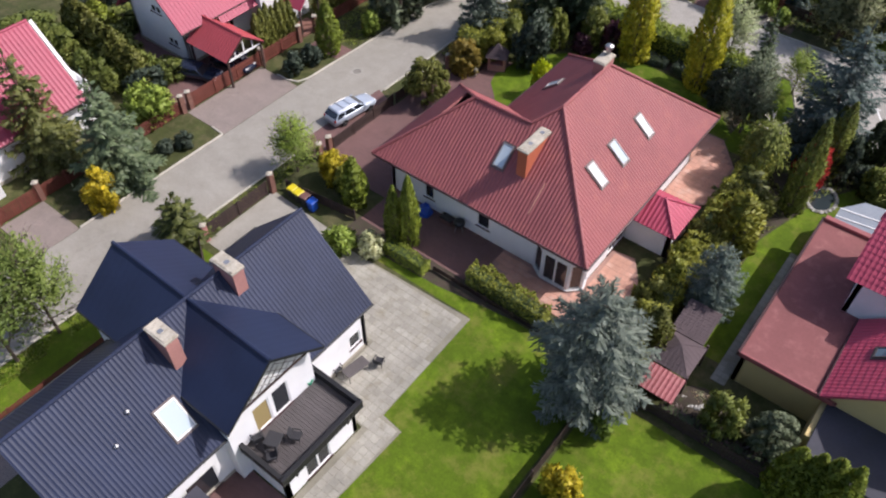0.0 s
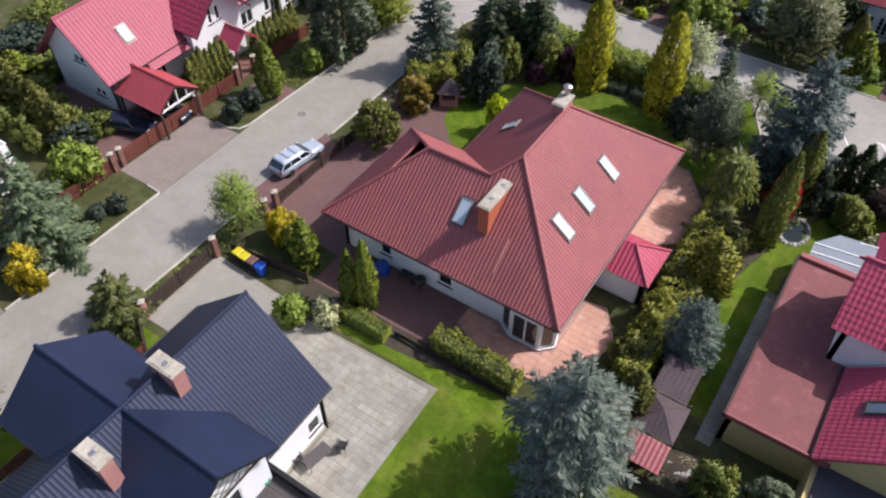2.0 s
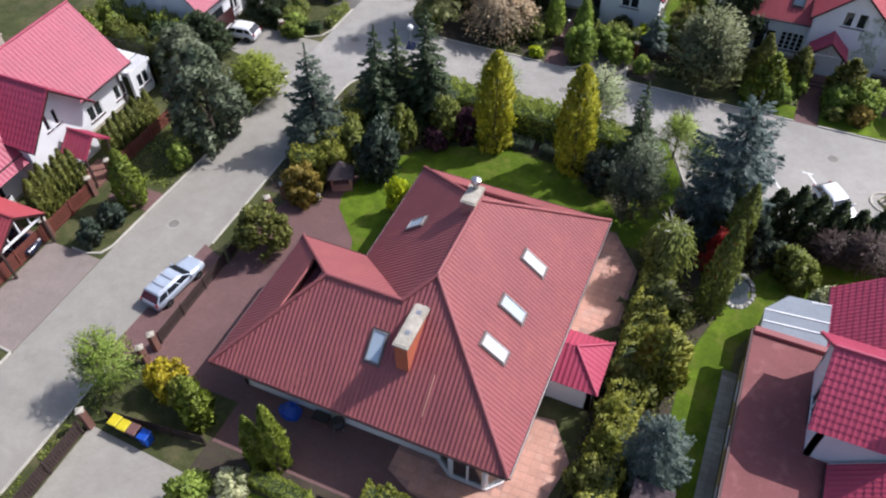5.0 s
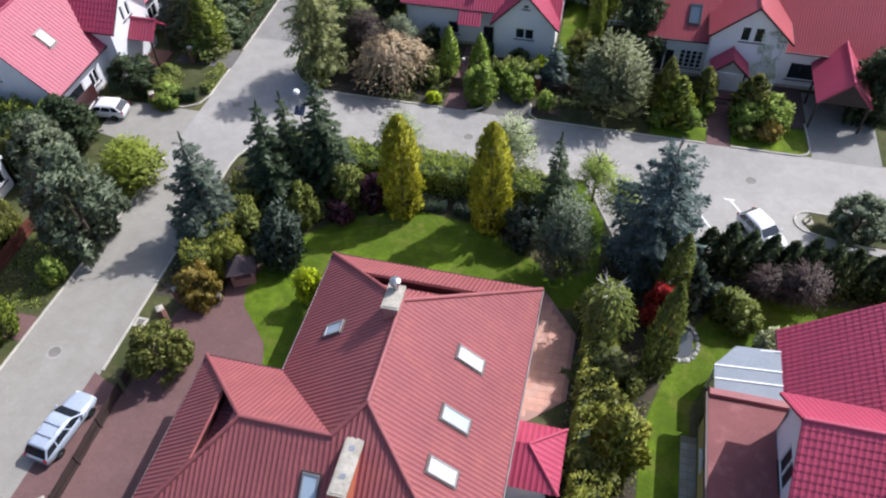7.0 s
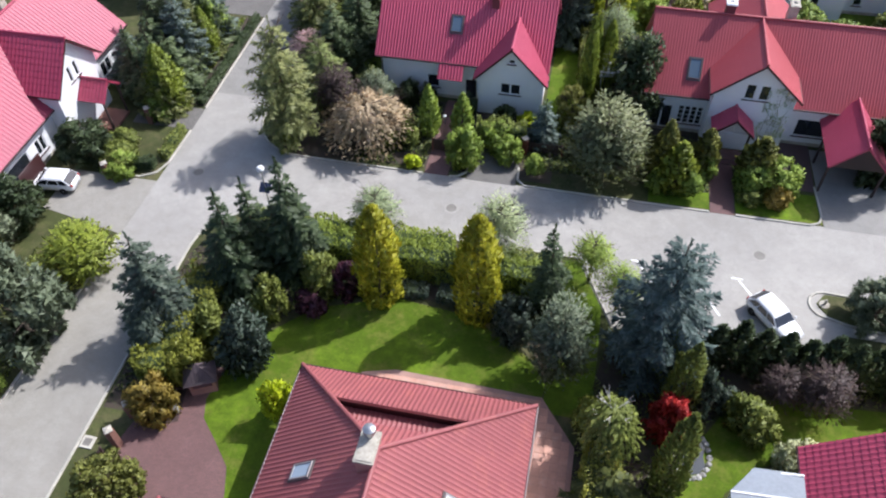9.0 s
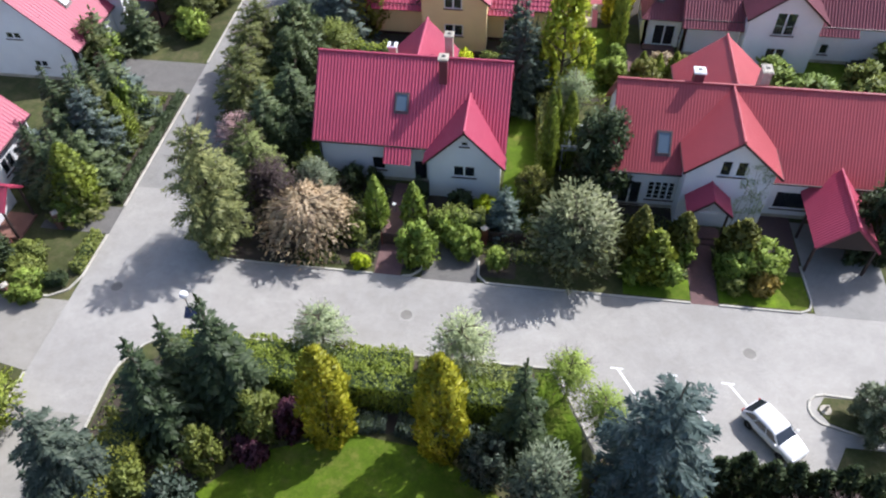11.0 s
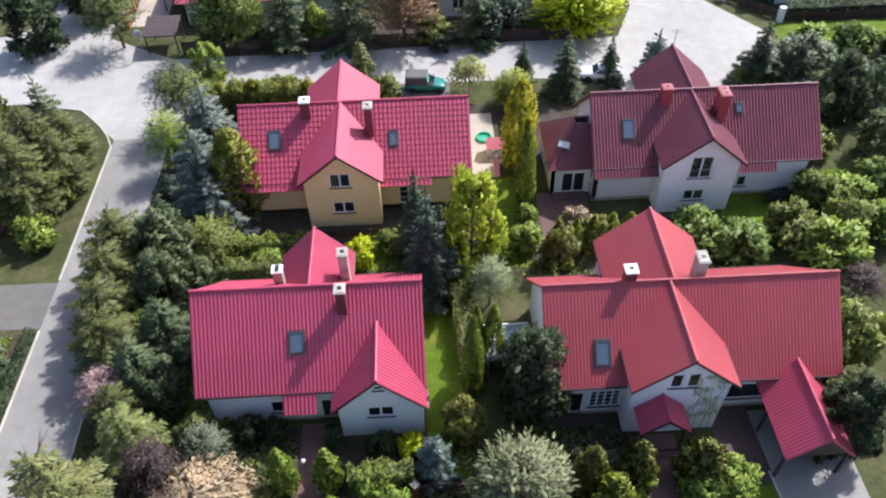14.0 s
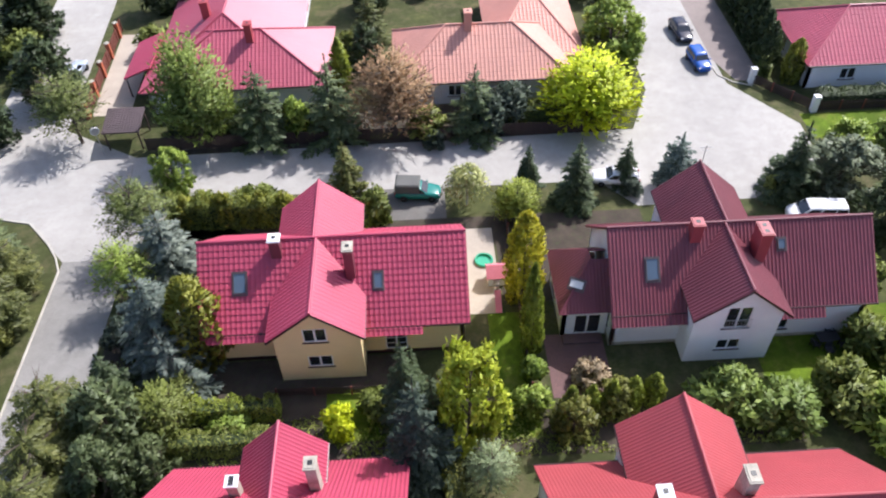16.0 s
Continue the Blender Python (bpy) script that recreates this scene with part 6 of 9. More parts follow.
# ---- houses beyond the far street ----
def far_hip(name, label, x0, x1, y0, y1, ev, zr, roof, wall, inset=None, chim=(), openings=(), along_y=False):
    """A hipped house; inset is how far the ridge's ends lie in, one number or one for each end."""
    h = thing(name, label, "house")
    i = inset or (y1 - y0) / 2
    i0, i1 = i if isinstance(i, tuple) else (i, i)
    kwf = dict(pitch=0.4, row=0.5, amp=0.04, lip=0.02)
    sw, se, ne, nw = (x0, y0, ev), (x1, y0, ev), (x1, y1, ev), (x0, y1, ev)
    if along_y:
        a, b = ((x0 + x1) / 2, y0 + i0, zr), ((x0 + x1) / 2, y1 - i1, zr)
        slopes = ([se, ne, b, a], [nw, sw, a, b], [sw, se, a], [ne, nw, b])
        hips = ((sw, a), (se, a), (a, b), (nw, b), (ne, b))
    else:
        a, b = (x0 + i0, (y0 + y1) / 2, zr), (x1 - i1, (y0 + y1) / 2, zr)
        slopes = ([sw, se, b, a], [ne, nw, a, b], [nw, sw, a], [se, ne, b])
        hips = ((sw, a), (se, b), (a, b), (nw, a), (ne, b))
    for pts in slopes:
        part("roof_slope", roof_face(Shape(), pts, **kwf), M[roof], h)
    for p, q in hips:
        cap_line(h, Vector(p) + Vector((0, 0, 0.04)), Vector(q) + Vector((0, 0, 0.04)), M[roof])
    c = [(x0 + 0.6, y0 + 0.6), (x1 - 0.6, y0 + 0.6), (x1 - 0.6, y1 - 0.6), (x0 + 0.6, y1 - 0.6)]
    for n, (p0, p1) in enumerate(zip(c, c[1:] + c[:1])):
        ln = (Vector(p1) - Vector(p0)).length
        ops = openings if n == 0 else [(ln * 0.25, ln * 0.25 + 1.4, 0.9, 2.2), (ln * 0.65, ln * 0.65 + 1.4, 0.9, 2.2)]
        part("wall", wall_panel(Shape(), p0, p1, [(0, ev), (ln, ev)], ops), M[wall], h)
        for o in ops:
            window(h, p0, p1, o)
    gutter(h, (x0, y0 - 0.05, ev - 0.04), (x1, y0 - 0.05, ev - 0.04))
    for q in chim:
        chimney(h, *q)
    return h


far_hip("house", "house with a crimson hipped roof beyond the far street", -42.9, -23.8, 139.2, 150.4, 2.9, 6.3, "pinkroof", "render", (7.4, 7.0), [(-31.8, 143.9, 0.7, 0.9, 5.4, 7.4, "scarlet", "scarlet", 1)], [(3, 4.6, 0.9, 2.2), (10, 11.6, 0.9, 2.2)])
far_hip("house", "crimson roofed wing of a house beyond the far street", -42.5, -27.2, 141.0, 168.0, 2.9, 6.95, "pinkroof", "render", 6.2, [(-36.9, 148.6, 0.8, 0.8, 5.0, 7.5, "scarlet", "scarlet", 1)], [(3, 4.6, 0.9, 2.2)], True)
far_hip("house", "house with a faded salmon tiled roof beyond the far street", -17.5, 0.6, 138.6, 149.2, 2.9, 6.3, "salmon", "render", 5.6, [(-9.6, 143.6, 0.7, 0.9, 5.4, 7.8, "salmon", "salmon", 1)], [(2, 3.4, 0.9, 2.2), (5, 6.4, 0.9, 2.2), (10, 12, 0.2, 2.2)])
far_hip("house", "salmon roofed wing of the house beyond the far street", -7.5, 2.6, 142.6, 160.0, 2.9, 6.1, "salmon", "render", 4.9, (), [(2, 3.4, 0.9, 2.2)])
far_hip("house", "white house with a pink-red roof beside the small square", 24.4, 44.0, 138.4, 149.6, 3.0, 6.4, "pinkroof", "render", 5.4, (), [(3.4, 5.0, 0.9, 2.2), (11, 12.6, 0.9, 2.2)])


# ---- plants ----
def card_mesh(name, centre, along, across, nrm, material, fork=False):
    """Many small lozenge or forked sprays: centre, half length and half width vectors and the way each one faces, all (n, 3)."""
    n = len(centre)
    flip = np.sign((np.cross(across, along) * nrm).sum(1, keepdims=True))
    across = across * np.where(flip == 0, 1, flip)
    v = np.stack([centre - along, centre + across * 0.9 - along * 0.15, centre + along, centre - across * 0.9 - along * 0.15], 1).reshape(-1, 3)
    if fork:
        v = np.stack([centre - along * 0.35, centre + across * 1.25 - along * 0.85, centre + along * 1.15, centre - across * 1.25 - along * 0.85], 1).reshape(-1, 3)
    me = bpy.data.meshes.new(name)
    me.vertices.add(4 * n)
    me.vertices.foreach_set("co", v.ravel())
    me.loops.add(4 * n)
    me.loops.foreach_set("vertex_index", np.arange(4 * n))
    me.polygons.add(n)
    me.polygons.foreach_set("loop_start", np.arange(n) * 4)
    me.polygons.foreach_set("loop_total", np.full(n, 4))
    me.materials.append(material)
    me.update(calc_edges=True)
    me.polygons.foreach_set("use_smooth", np.ones(n, dtype=bool))
    me.normals_split_custom_set_from_vertices(np.repeat(nrm, 4, axis=0).tolist())
    return me


rng = np.random.default_rng(7)


def unit(a):
    return a / np.maximum(np.linalg.norm(a, axis=1, keepdims=True), 1e-6)


def sprays(pos, out, size, droop=0.0, jitter=0.7, aspect=0.5, face=None, rough=0.26):
    """Sprays at pos whose blades point roughly along out and which face roughly outwards."""
    n = len(pos)
    d = unit(out + rng.normal(0, jitter, (n, 3)) * 0.6 + np.array([0, 0, -droop]))
    s = unit(np.cross(d, rng.normal(0, 1, (n, 3)) * 0.5 + np.array([0, 0, 1.0])))
    L = size * rng.uniform(0.6, 1.3, (n, 1))
    nrm = unit(unit(out if face is None else face) + rng.normal(0, rough, (n, 3)))
    return pos, d * L, s * L * aspect, nrm


def conifer_cards(h, r, tiers, per, curve=0.9, droop=0.3, lift=0.2, tip=0.12, ragged=0.3, skirt=0.04, width=0.34, belly=0.0, finger=0.34, hang=0.5, blade=0.27, step=0.2):
    """Whorls of boughs; each bough is an arched stem with pointed twigs to both sides and some that hang, and gaps to the next bough."""
    C, D, W, N = [], [], [], []

    def add(c, d, half, wide, nrm):
        C.append(c), D.append(unit(d) * half), W.append(np.broadcast_to(wide, half.shape)), N.append(nrm)

    for i in range(tiers):
        t = min(max((i + rng.uniform(-0.3, 0.3)) / tiers, 0.0), 0.97)
        z = h * (skirt + (0.95 - skirt) * t)
        length = r * (1 - t) ** curve * (1 - belly + 1.6 * belly * min(1, t * 2.2)) + 0.12
        n = max(4, int(per * (0.5 + 0.5 * (1 - t))))
        angles = rng.uniform(0, 6.28) + np.arange(n) * 2 * np.pi / n + rng.normal(0, 0.22, n)
        for ang in angles:
            L = length * float(np.clip(1 + rng.normal(0, ragged * 0.5), 0.55, 1.3))
            rad = np.array([np.cos(ang), np.sin(ang), 0.0])
            tang = np.array([-rad[1], rad[0], 0.0])
            m = max(3, int(L / step))
            q = np.linspace(0.14, 0.97, m)
            lf, dz = lift * rng.uniform(0.6, 1.4), rng.normal(0, 0.08)
            axis = rad * (q * L)[:, None]
            axis[:, 2] += z + dz + L * (lf * q - droop * q ** 2 + tip * q ** 5)
            for side in (-1, 1):
                tl = (width * L * (1 - q) ** 0.55 * q ** 0.35 + 0.15) * rng.uniform(0.75, 1.2, m)
                way = rad * 0.75 + tang * side * 0.8 + np.array([0, 0, -0.12])
                way = way + rng.normal(0, 0.16, (m, 3))
                k = np.maximum(1, np.round(tl / finger)).astype(int)
                for j in range(int(k.max())):
                    on = k > j
                    c = axis[on] + unit(way[on]) * (tl[on] * (j + 0.5) / k[on])[:, None]
                    c[:, 2] -= (0.3 * tl[on] * ((j + 0.5) / k[on]) ** 2)
                    half = (tl[on] / k[on] * 0.68)[:, None]
                    add(c, way[on], half, blade * (0.7 + 0.6 * half), np.tile(rad * 0.45 + tang * side * 0.5 + np.array([0, 0, 0.85]), (len(c), 1)))
            on = rng.uniform(0, 1, m) < hang
            if on.any():
                c = axis[on] + tang * rng.normal(0, 0.12, (on.sum(), 1)) * L - np.array([0, 0, 0.14])
                add(c, rad * 0.35 + rng.normal(0, 0.2, c.shape) + np.array([0, 0, -0.9]), np.full((len(c), 1), 0.2), blade * 1.1, np.tile(rad * 0.9 + np.array([0, 0, 0.3]), (len(c), 1)))
            add(axis[-1:], (rad + np.array([0, 0, 0.15]))[None], np.full((1, 1), 0.22), blade, (rad * 0.6 + np.array([0, 0, 0.8]))[None])
    k = 9
    a = np.arange(k) * 2.4
    lead = np.stack([0.03 * np.cos(a), 0.03 * np.sin(a), h * (0.93 + 0.07 * np.arange(k) / k)], 1)
    add(lead, np.stack([np.cos(a) * 0.5, np.sin(a) * 0.5, np.full(k, 0.9)], 1), np.full((k, 1), 0.16), blade, np.stack([np.cos(a), np.sin(a), np.full(k, 0.5)], 1))
    pos, along, wide, nrm = np.concatenate(C), np.concatenate(D), np.concatenate(W), np.concatenate(N)
    pos[:, 2] = np.maximum(pos[:, 2], 0.05)
    s = unit(np.cross(along, nrm + rng.normal(0, 0.35, nrm.shape)))
    half = np.linalg.norm(along, axis=1, keepdims=True)
    return pos, along, s * np.maximum(half * wide * 1.9, 0.05), unit(nrm + rng.normal(0, 0.24, nrm.shape))


def column_cards(h, r, n, shape=0.8, size=0.15, blunt=False):
    """An upright column of flat scale sprays, lumpy with upright plumes."""
    t = rng.uniform(0, 1, n) ** 1.1
    prof = np.sin(np.pi * np.clip(0.22 + 0.78 * t, 0, 1)) ** shape * (1 - 0.25 * t)
    if blunt:
        prof = (1 - t ** 3.2) ** 0.6 * (0.72 + 0.28 * np.clip(t * 3, 0, 1)) * (1 - 0.12 * t)
    a = rng.uniform(0, 2 * np.pi, n)
    lump = 1 + 0.15 * np.sin(5 * a + 7 * t) + 0.1 * np.sin(11 * a - 16 * t) + 0.06 * np.sin(23 * t + 3 * a)
    rr = r * prof * lump * rng.uniform(0.78, 1.04, n)
    pos = np.stack([rr * np.cos(a), rr * np.sin(a), h * (0.02 + 0.96 * t)], 1)
    tilt = 0.25 * np.cos(5 * a + 7 * t)
    out = np.stack([np.cos(a) * 0.5, np.sin(a) * 0.5, np.full(n, 0.9)], 1)
    face = np.stack([np.cos(a - tilt * 2), np.sin(a - tilt * 2), 0.15 + 1.1 * t ** 2], 1)
    return sprays(pos, out, size, 0, 0.5, 0.5, face)


def clump_cards(h, r, low, lobes, n, size, spread=0.66, droop=0.0, small=0.22, large=0.4):
    """A crown of many lobes: sprays on the skins of clumps that fill an uneven dome, with larger ones inside."""
    d = unit(rng.normal(0, 1, (lobes, 3)))
    c = d * rng.uniform(0.3, 1.0, (lobes, 1)) ** 0.4 * spread
    c[:, 2] = np.maximum(c[:, 2], -0.5)
    c[:, :2] *= (1 - 0.25 * np.clip(c[:, 2:], 0, 1))
    lr = rng.uniform(small, large, lobes)
    k = rng.integers(0, lobes, n)
    s = unit(rng.normal(0, 1, (n, 3)) + np.array([0, 0, 0.35]))
    deep = rng.uniform(0, 1, n) < 0.16
    p = c[k] + s * (lr[k] * np.where(deep, 0.55, rng.uniform(0.8, 1.15, n)))[:, None]
    z = low * h + (p[:, 2] + 0.62) / 1.62 * h * (1 - low)
    pos = np.stack([p[:, 0] * r, p[:, 1] * r, np.clip(z, 0.04, h * 1.02)], 1)
    P, A, C, N = sprays(pos, s + p * 0.5, size, droop, 1.5, 0.55, s + p * 0.35)
    big = np.where(deep, 2.1, 1.0)[:, None]
    return P, A * big, C * big, N


def trunk_shape(h, r0, limbs, reach, low=0.3, n=7):
    s = Shape()
    pts = [Vector((0, 0, -0.05))]
    for i in range(1, 5):
        pts.append(Vector((random.uniform(-0.04, 0.04) * h * 0.3, random.uniform(-0.04, 0.04) * h * 0.3, h * i / 4)))
    for i in range(4):
        s.rod(pts[i], pts[i + 1], r0 * (1 - i * 0.22), r0 * (1 - (i + 1) * 0.22), n)
    for i in range(limbs):
        z = h * (low + (0.92 - low) * i / max(1, limbs))
        a = i * 2.4 + random.uniform(-0.3, 0.3)
        L = reach * (1.1 - 0.5 * z / h) * random.uniform(0.7, 1.05)
        b = Vector((math.cos(a) * L, math.sin(a) * L, z + L * random.uniform(0.25, 0.7)))
        s.rod((0, 0, z), b, r0 * 0.35, r0 * 0.1, 5)
        for q in (-0.6, 0.6):
            s.rod(Vector((0, 0, z)).lerp(b, 0.55), b + Vector((math.cos(a + q), math.sin(a + q), 0.5)) * L * 0.3, r0 * 0.18, r0 * 0.05, 4)
    return s


def wisp_cards(h, r, n, size, droop=0.3, low=0.2):
    """Thin foliage strung along fanned twigs, with sky between them."""
    P, O = [], []
    for i in range(n):
        a, e = rng.uniform(0, 2 * np.pi), rng.uniform(0.15, 1.35)
        L = rng.uniform(0.75, 1.0)
        m = 16
        q = np.linspace(0.35, 1, m)
        z0 = h * (low + 0.25 * rng.uniform(0, 1))
        dx = np.cos(e) * r * L
        dz = np.sin(e) * (h - z0) * L
        c = np.stack([np.cos(a) * dx * q, np.sin(a) * dx * q, z0 + dz * q - droop * r * q ** 3], 1) + rng.normal(0, 0.1, (m, 3))
        P.append(c)
        O.append(np.tile([np.cos(a), np.sin(a), 0.6 - droop], (m, 1)))
    pos = np.concatenate(P)
    return sprays(pos, np.concatenate(O), size, droop, 0.9, 0.45, pos - np.array([0, 0, h * 0.3]))


# crowns are built once for each habit and shared; (height, radius, mesh)
HABIT = {}
for key, cards, h, r in (
    ("spruce", [conifer_cards(9, 2.8, 14, 10, 0.72, 0.34, 0.22, 0.16, 0.32, width=0.42, step=0.15), conifer_cards(9, 2.7, 14, 10, 0.78, 0.42, 0.2, 0.2, 0.36, width=0.42, step=0.15)], 9, 2.7),
    ("slim", [conifer_cards(9, 2.1, 18, 9, 0.85, 0.62, 0.1, 0.2, 0.36, width=0.46, step=0.14), conifer_cards(9, 2.0, 17, 9, 0.92, 0.55, 0.12, 0.2, 0.4, width=0.46, step=0.14)], 9, 2.0),
    ("small", [conifer_cards(5, 1.6, 11, 9, 0.85, 0.25, 0.25, 0.1, 0.3, width=0.42, step=0.13, finger=0.28), conifer_cards(5, 1.6, 11, 10, 0.75, 0.25, 0.2, 0.1, 0.35, width=0.42, step=0.13, finger=0.28)], 5, 1.5),
    ("silver", [conifer_cards(9, 3.0, 15, 12, 0.58, 0.24, 0.3, 0.1, 0.34, 0.03, 0.4, 0.28, 0.25, 0.5, 0.24, 0.13), conifer_cards(9, 2.9, 15, 12, 0.62, 0.22, 0.32, 0.1, 0.38, 0.03, 0.4, 0.24, 0.25, 0.5, 0.24, 0.13)], 9, 2.9),
    ("feather", [conifer_cards(9, 2.3, 19, 11, 0.6, 0.3, 0.35, 0.0, 0.6, 0.1, 0.34, 0.3, 0.3, 0.8, 0.2, 0.17), conifer_cards(9, 2.3, 18, 11, 0.55, 0.35, 0.3, 0.0, 0.6, 0.1, 0.34, 0.3, 0.3, 0.8, 0.2, 0.17)], 9, 2.3),
    ("oval", [column_cards(6, 1.0, 4000, 0.8, 0.15, True), column_cards(6, 1.0, 4000, 0.7, 0.15, True)], 6, 1.0),
    ("pine", [clump_cards(9, 3.6, 0.0, 84, 5600, 0.21, 0.84, 0, 0.1, 0.23), clump_cards(9, 3.6, 0.0, 76, 5600, 0.21, 0.84, 0, 0.1, 0.25)], 9, 3.6),
    ("column", [column_cards(6, 1.0, 3800), column_cards(6, 1.0, 3800, 0.65)], 6, 1.0),
    ("bush", [clump_cards(3, 1.7, 0.0, 46, 3200, 0.125, 0.72, 0, 0.14, 0.32), clump_cards(3, 1.7, 0.0, 40, 3200, 0.125, 0.72, 0, 0.14, 0.32), clump_cards(3, 1.7, 0.0, 54, 3200, 0.12, 0.74, 0, 0.12, 0.3)], 3, 1.7),
    ("round", [clump_cards(8, 3.6, 0.12, 110, 7000, 0.18, 0.84, 0, 0.09, 0.22), clump_cards(8, 3.6, 0.12, 100, 7000, 0.18, 0.84, 0, 0.09, 0.22)], 8, 3.6),
    ("wisp", [wisp_cards(8, 3.2, 330, 0.13), wisp_cards(8, 3.2, 320, 0.13, 0.2)], 8, 3.2),
    ("airy", [wisp_cards(8, 3.2, 440, 0.135, 0.05, 0.12)], 8, 3.2),
    ("mound", [wisp_cards(6, 4.0, 460, 0.19, 0.5, 0.3)], 6, 4.0),
    ("brush", [wisp_cards(8, 3.4, 520, 0.19, -0.05, 0.02), wisp_cards(8, 3.4, 520, 0.19, 0.05, 0.02)], 8, 3.4),
    ("weep", [wisp_cards(6, 2.6, 220, 0.18, 0.75, 0.45)], 6, 2.6),
    ("low_column", [column_cards(6, 1.0, 1700, 0.8, 0.24), column_cards(6, 1.0, 1700, 0.65, 0.24)], 6, 1.0),
    ("low_bush", [clump_cards(3, 1.7, 0.0, 34, 1800, 0.165, 0.7, 0, 0.15, 0.34), clump_cards(3, 1.7, 0.0, 30, 1800, 0.165, 0.7, 0, 0.15, 0.34)], 3, 1.7),
    ("far_pine", [clump_cards(9, 3.6, 0.0, 60, 2800, 0.28, 0.82, 0, 0.12, 0.26)], 9, 3.6),
    ("far_round", [clump_cards(8, 3.6, 0.1, 90, 4600, 0.215, 0.84, 0, 0.09, 0.22)], 8, 3.6),
    ("far_spruce", [conifer_cards(9, 2.8, 13, 9, 0.7, 0.34, 0.22, 0.14, 0.36, width=0.42, step=0.2, finger=0.42)], 9, 2.7),
    ("twist", [column_cards(4, 0.7, 1600, 0.9, 0.15)], 4, 0.7),
):
    HABIT[key] = ([card_mesh(key, *c, F["leaf"], key in ("pine", "far_pine")) for c in cards], h, r)
TRUNK = {
    "spruce": trunk_shape(8.6, 0.2, 0, 1).mesh("trunk", M["bark"]), "slim": trunk_shape(8.6, 0.16, 0, 1).mesh("trunk", M["bark"]), "small": trunk_shape(4.6, 0.1, 0, 1).mesh("trunk", M["bark"]),
    "silver": trunk_shape(8.6, 0.2, 0, 1).mesh("trunk", M["bark"]), "feather": trunk_shape(8.6, 0.15, 20, 1.8, 0.15).mesh("trunk", M["bark"]), "airy": trunk_shape(6.8, 0.14, 26, 2.7, 0.15).mesh("trunk", M["bark"]), "brush": trunk_shape(6.4, 0.14, 26, 2.4, 0.05).mesh("trunk", M["bark"]), "mound": trunk_shape(4.4, 0.14, 22, 3.4, 0.3).mesh("trunk", M["bark"]),
    "pine": trunk_shape(7.5, 0.2, 12, 2.6, 0.15).mesh("trunk", M["bark"]), "oval": trunk_shape(5, 0.09, 0, 1).mesh("trunk", M["bark"]), "column": trunk_shape(5, 0.09, 0, 1).mesh("trunk", M["bark"]), "bush": trunk_shape(2.2, 0.06, 5, 1.3, 0.05).mesh("trunk", M["bark"]),
    "round": trunk_shape(6.6, 0.2, 14, 2.6, 0.28).mesh("trunk", M["bark"]), "wisp": trunk_shape(6.8, 0.14, 26, 2.7, 0.2).mesh("trunk", M["bark"]),
    "weep": trunk_shape(5.0, 0.14, 10, 1.8, 0.7).mesh("trunk", M["birch"]), "twist": trunk_shape(3.4, 0.06, 0, 1).mesh("trunk", M["bark"]),
}
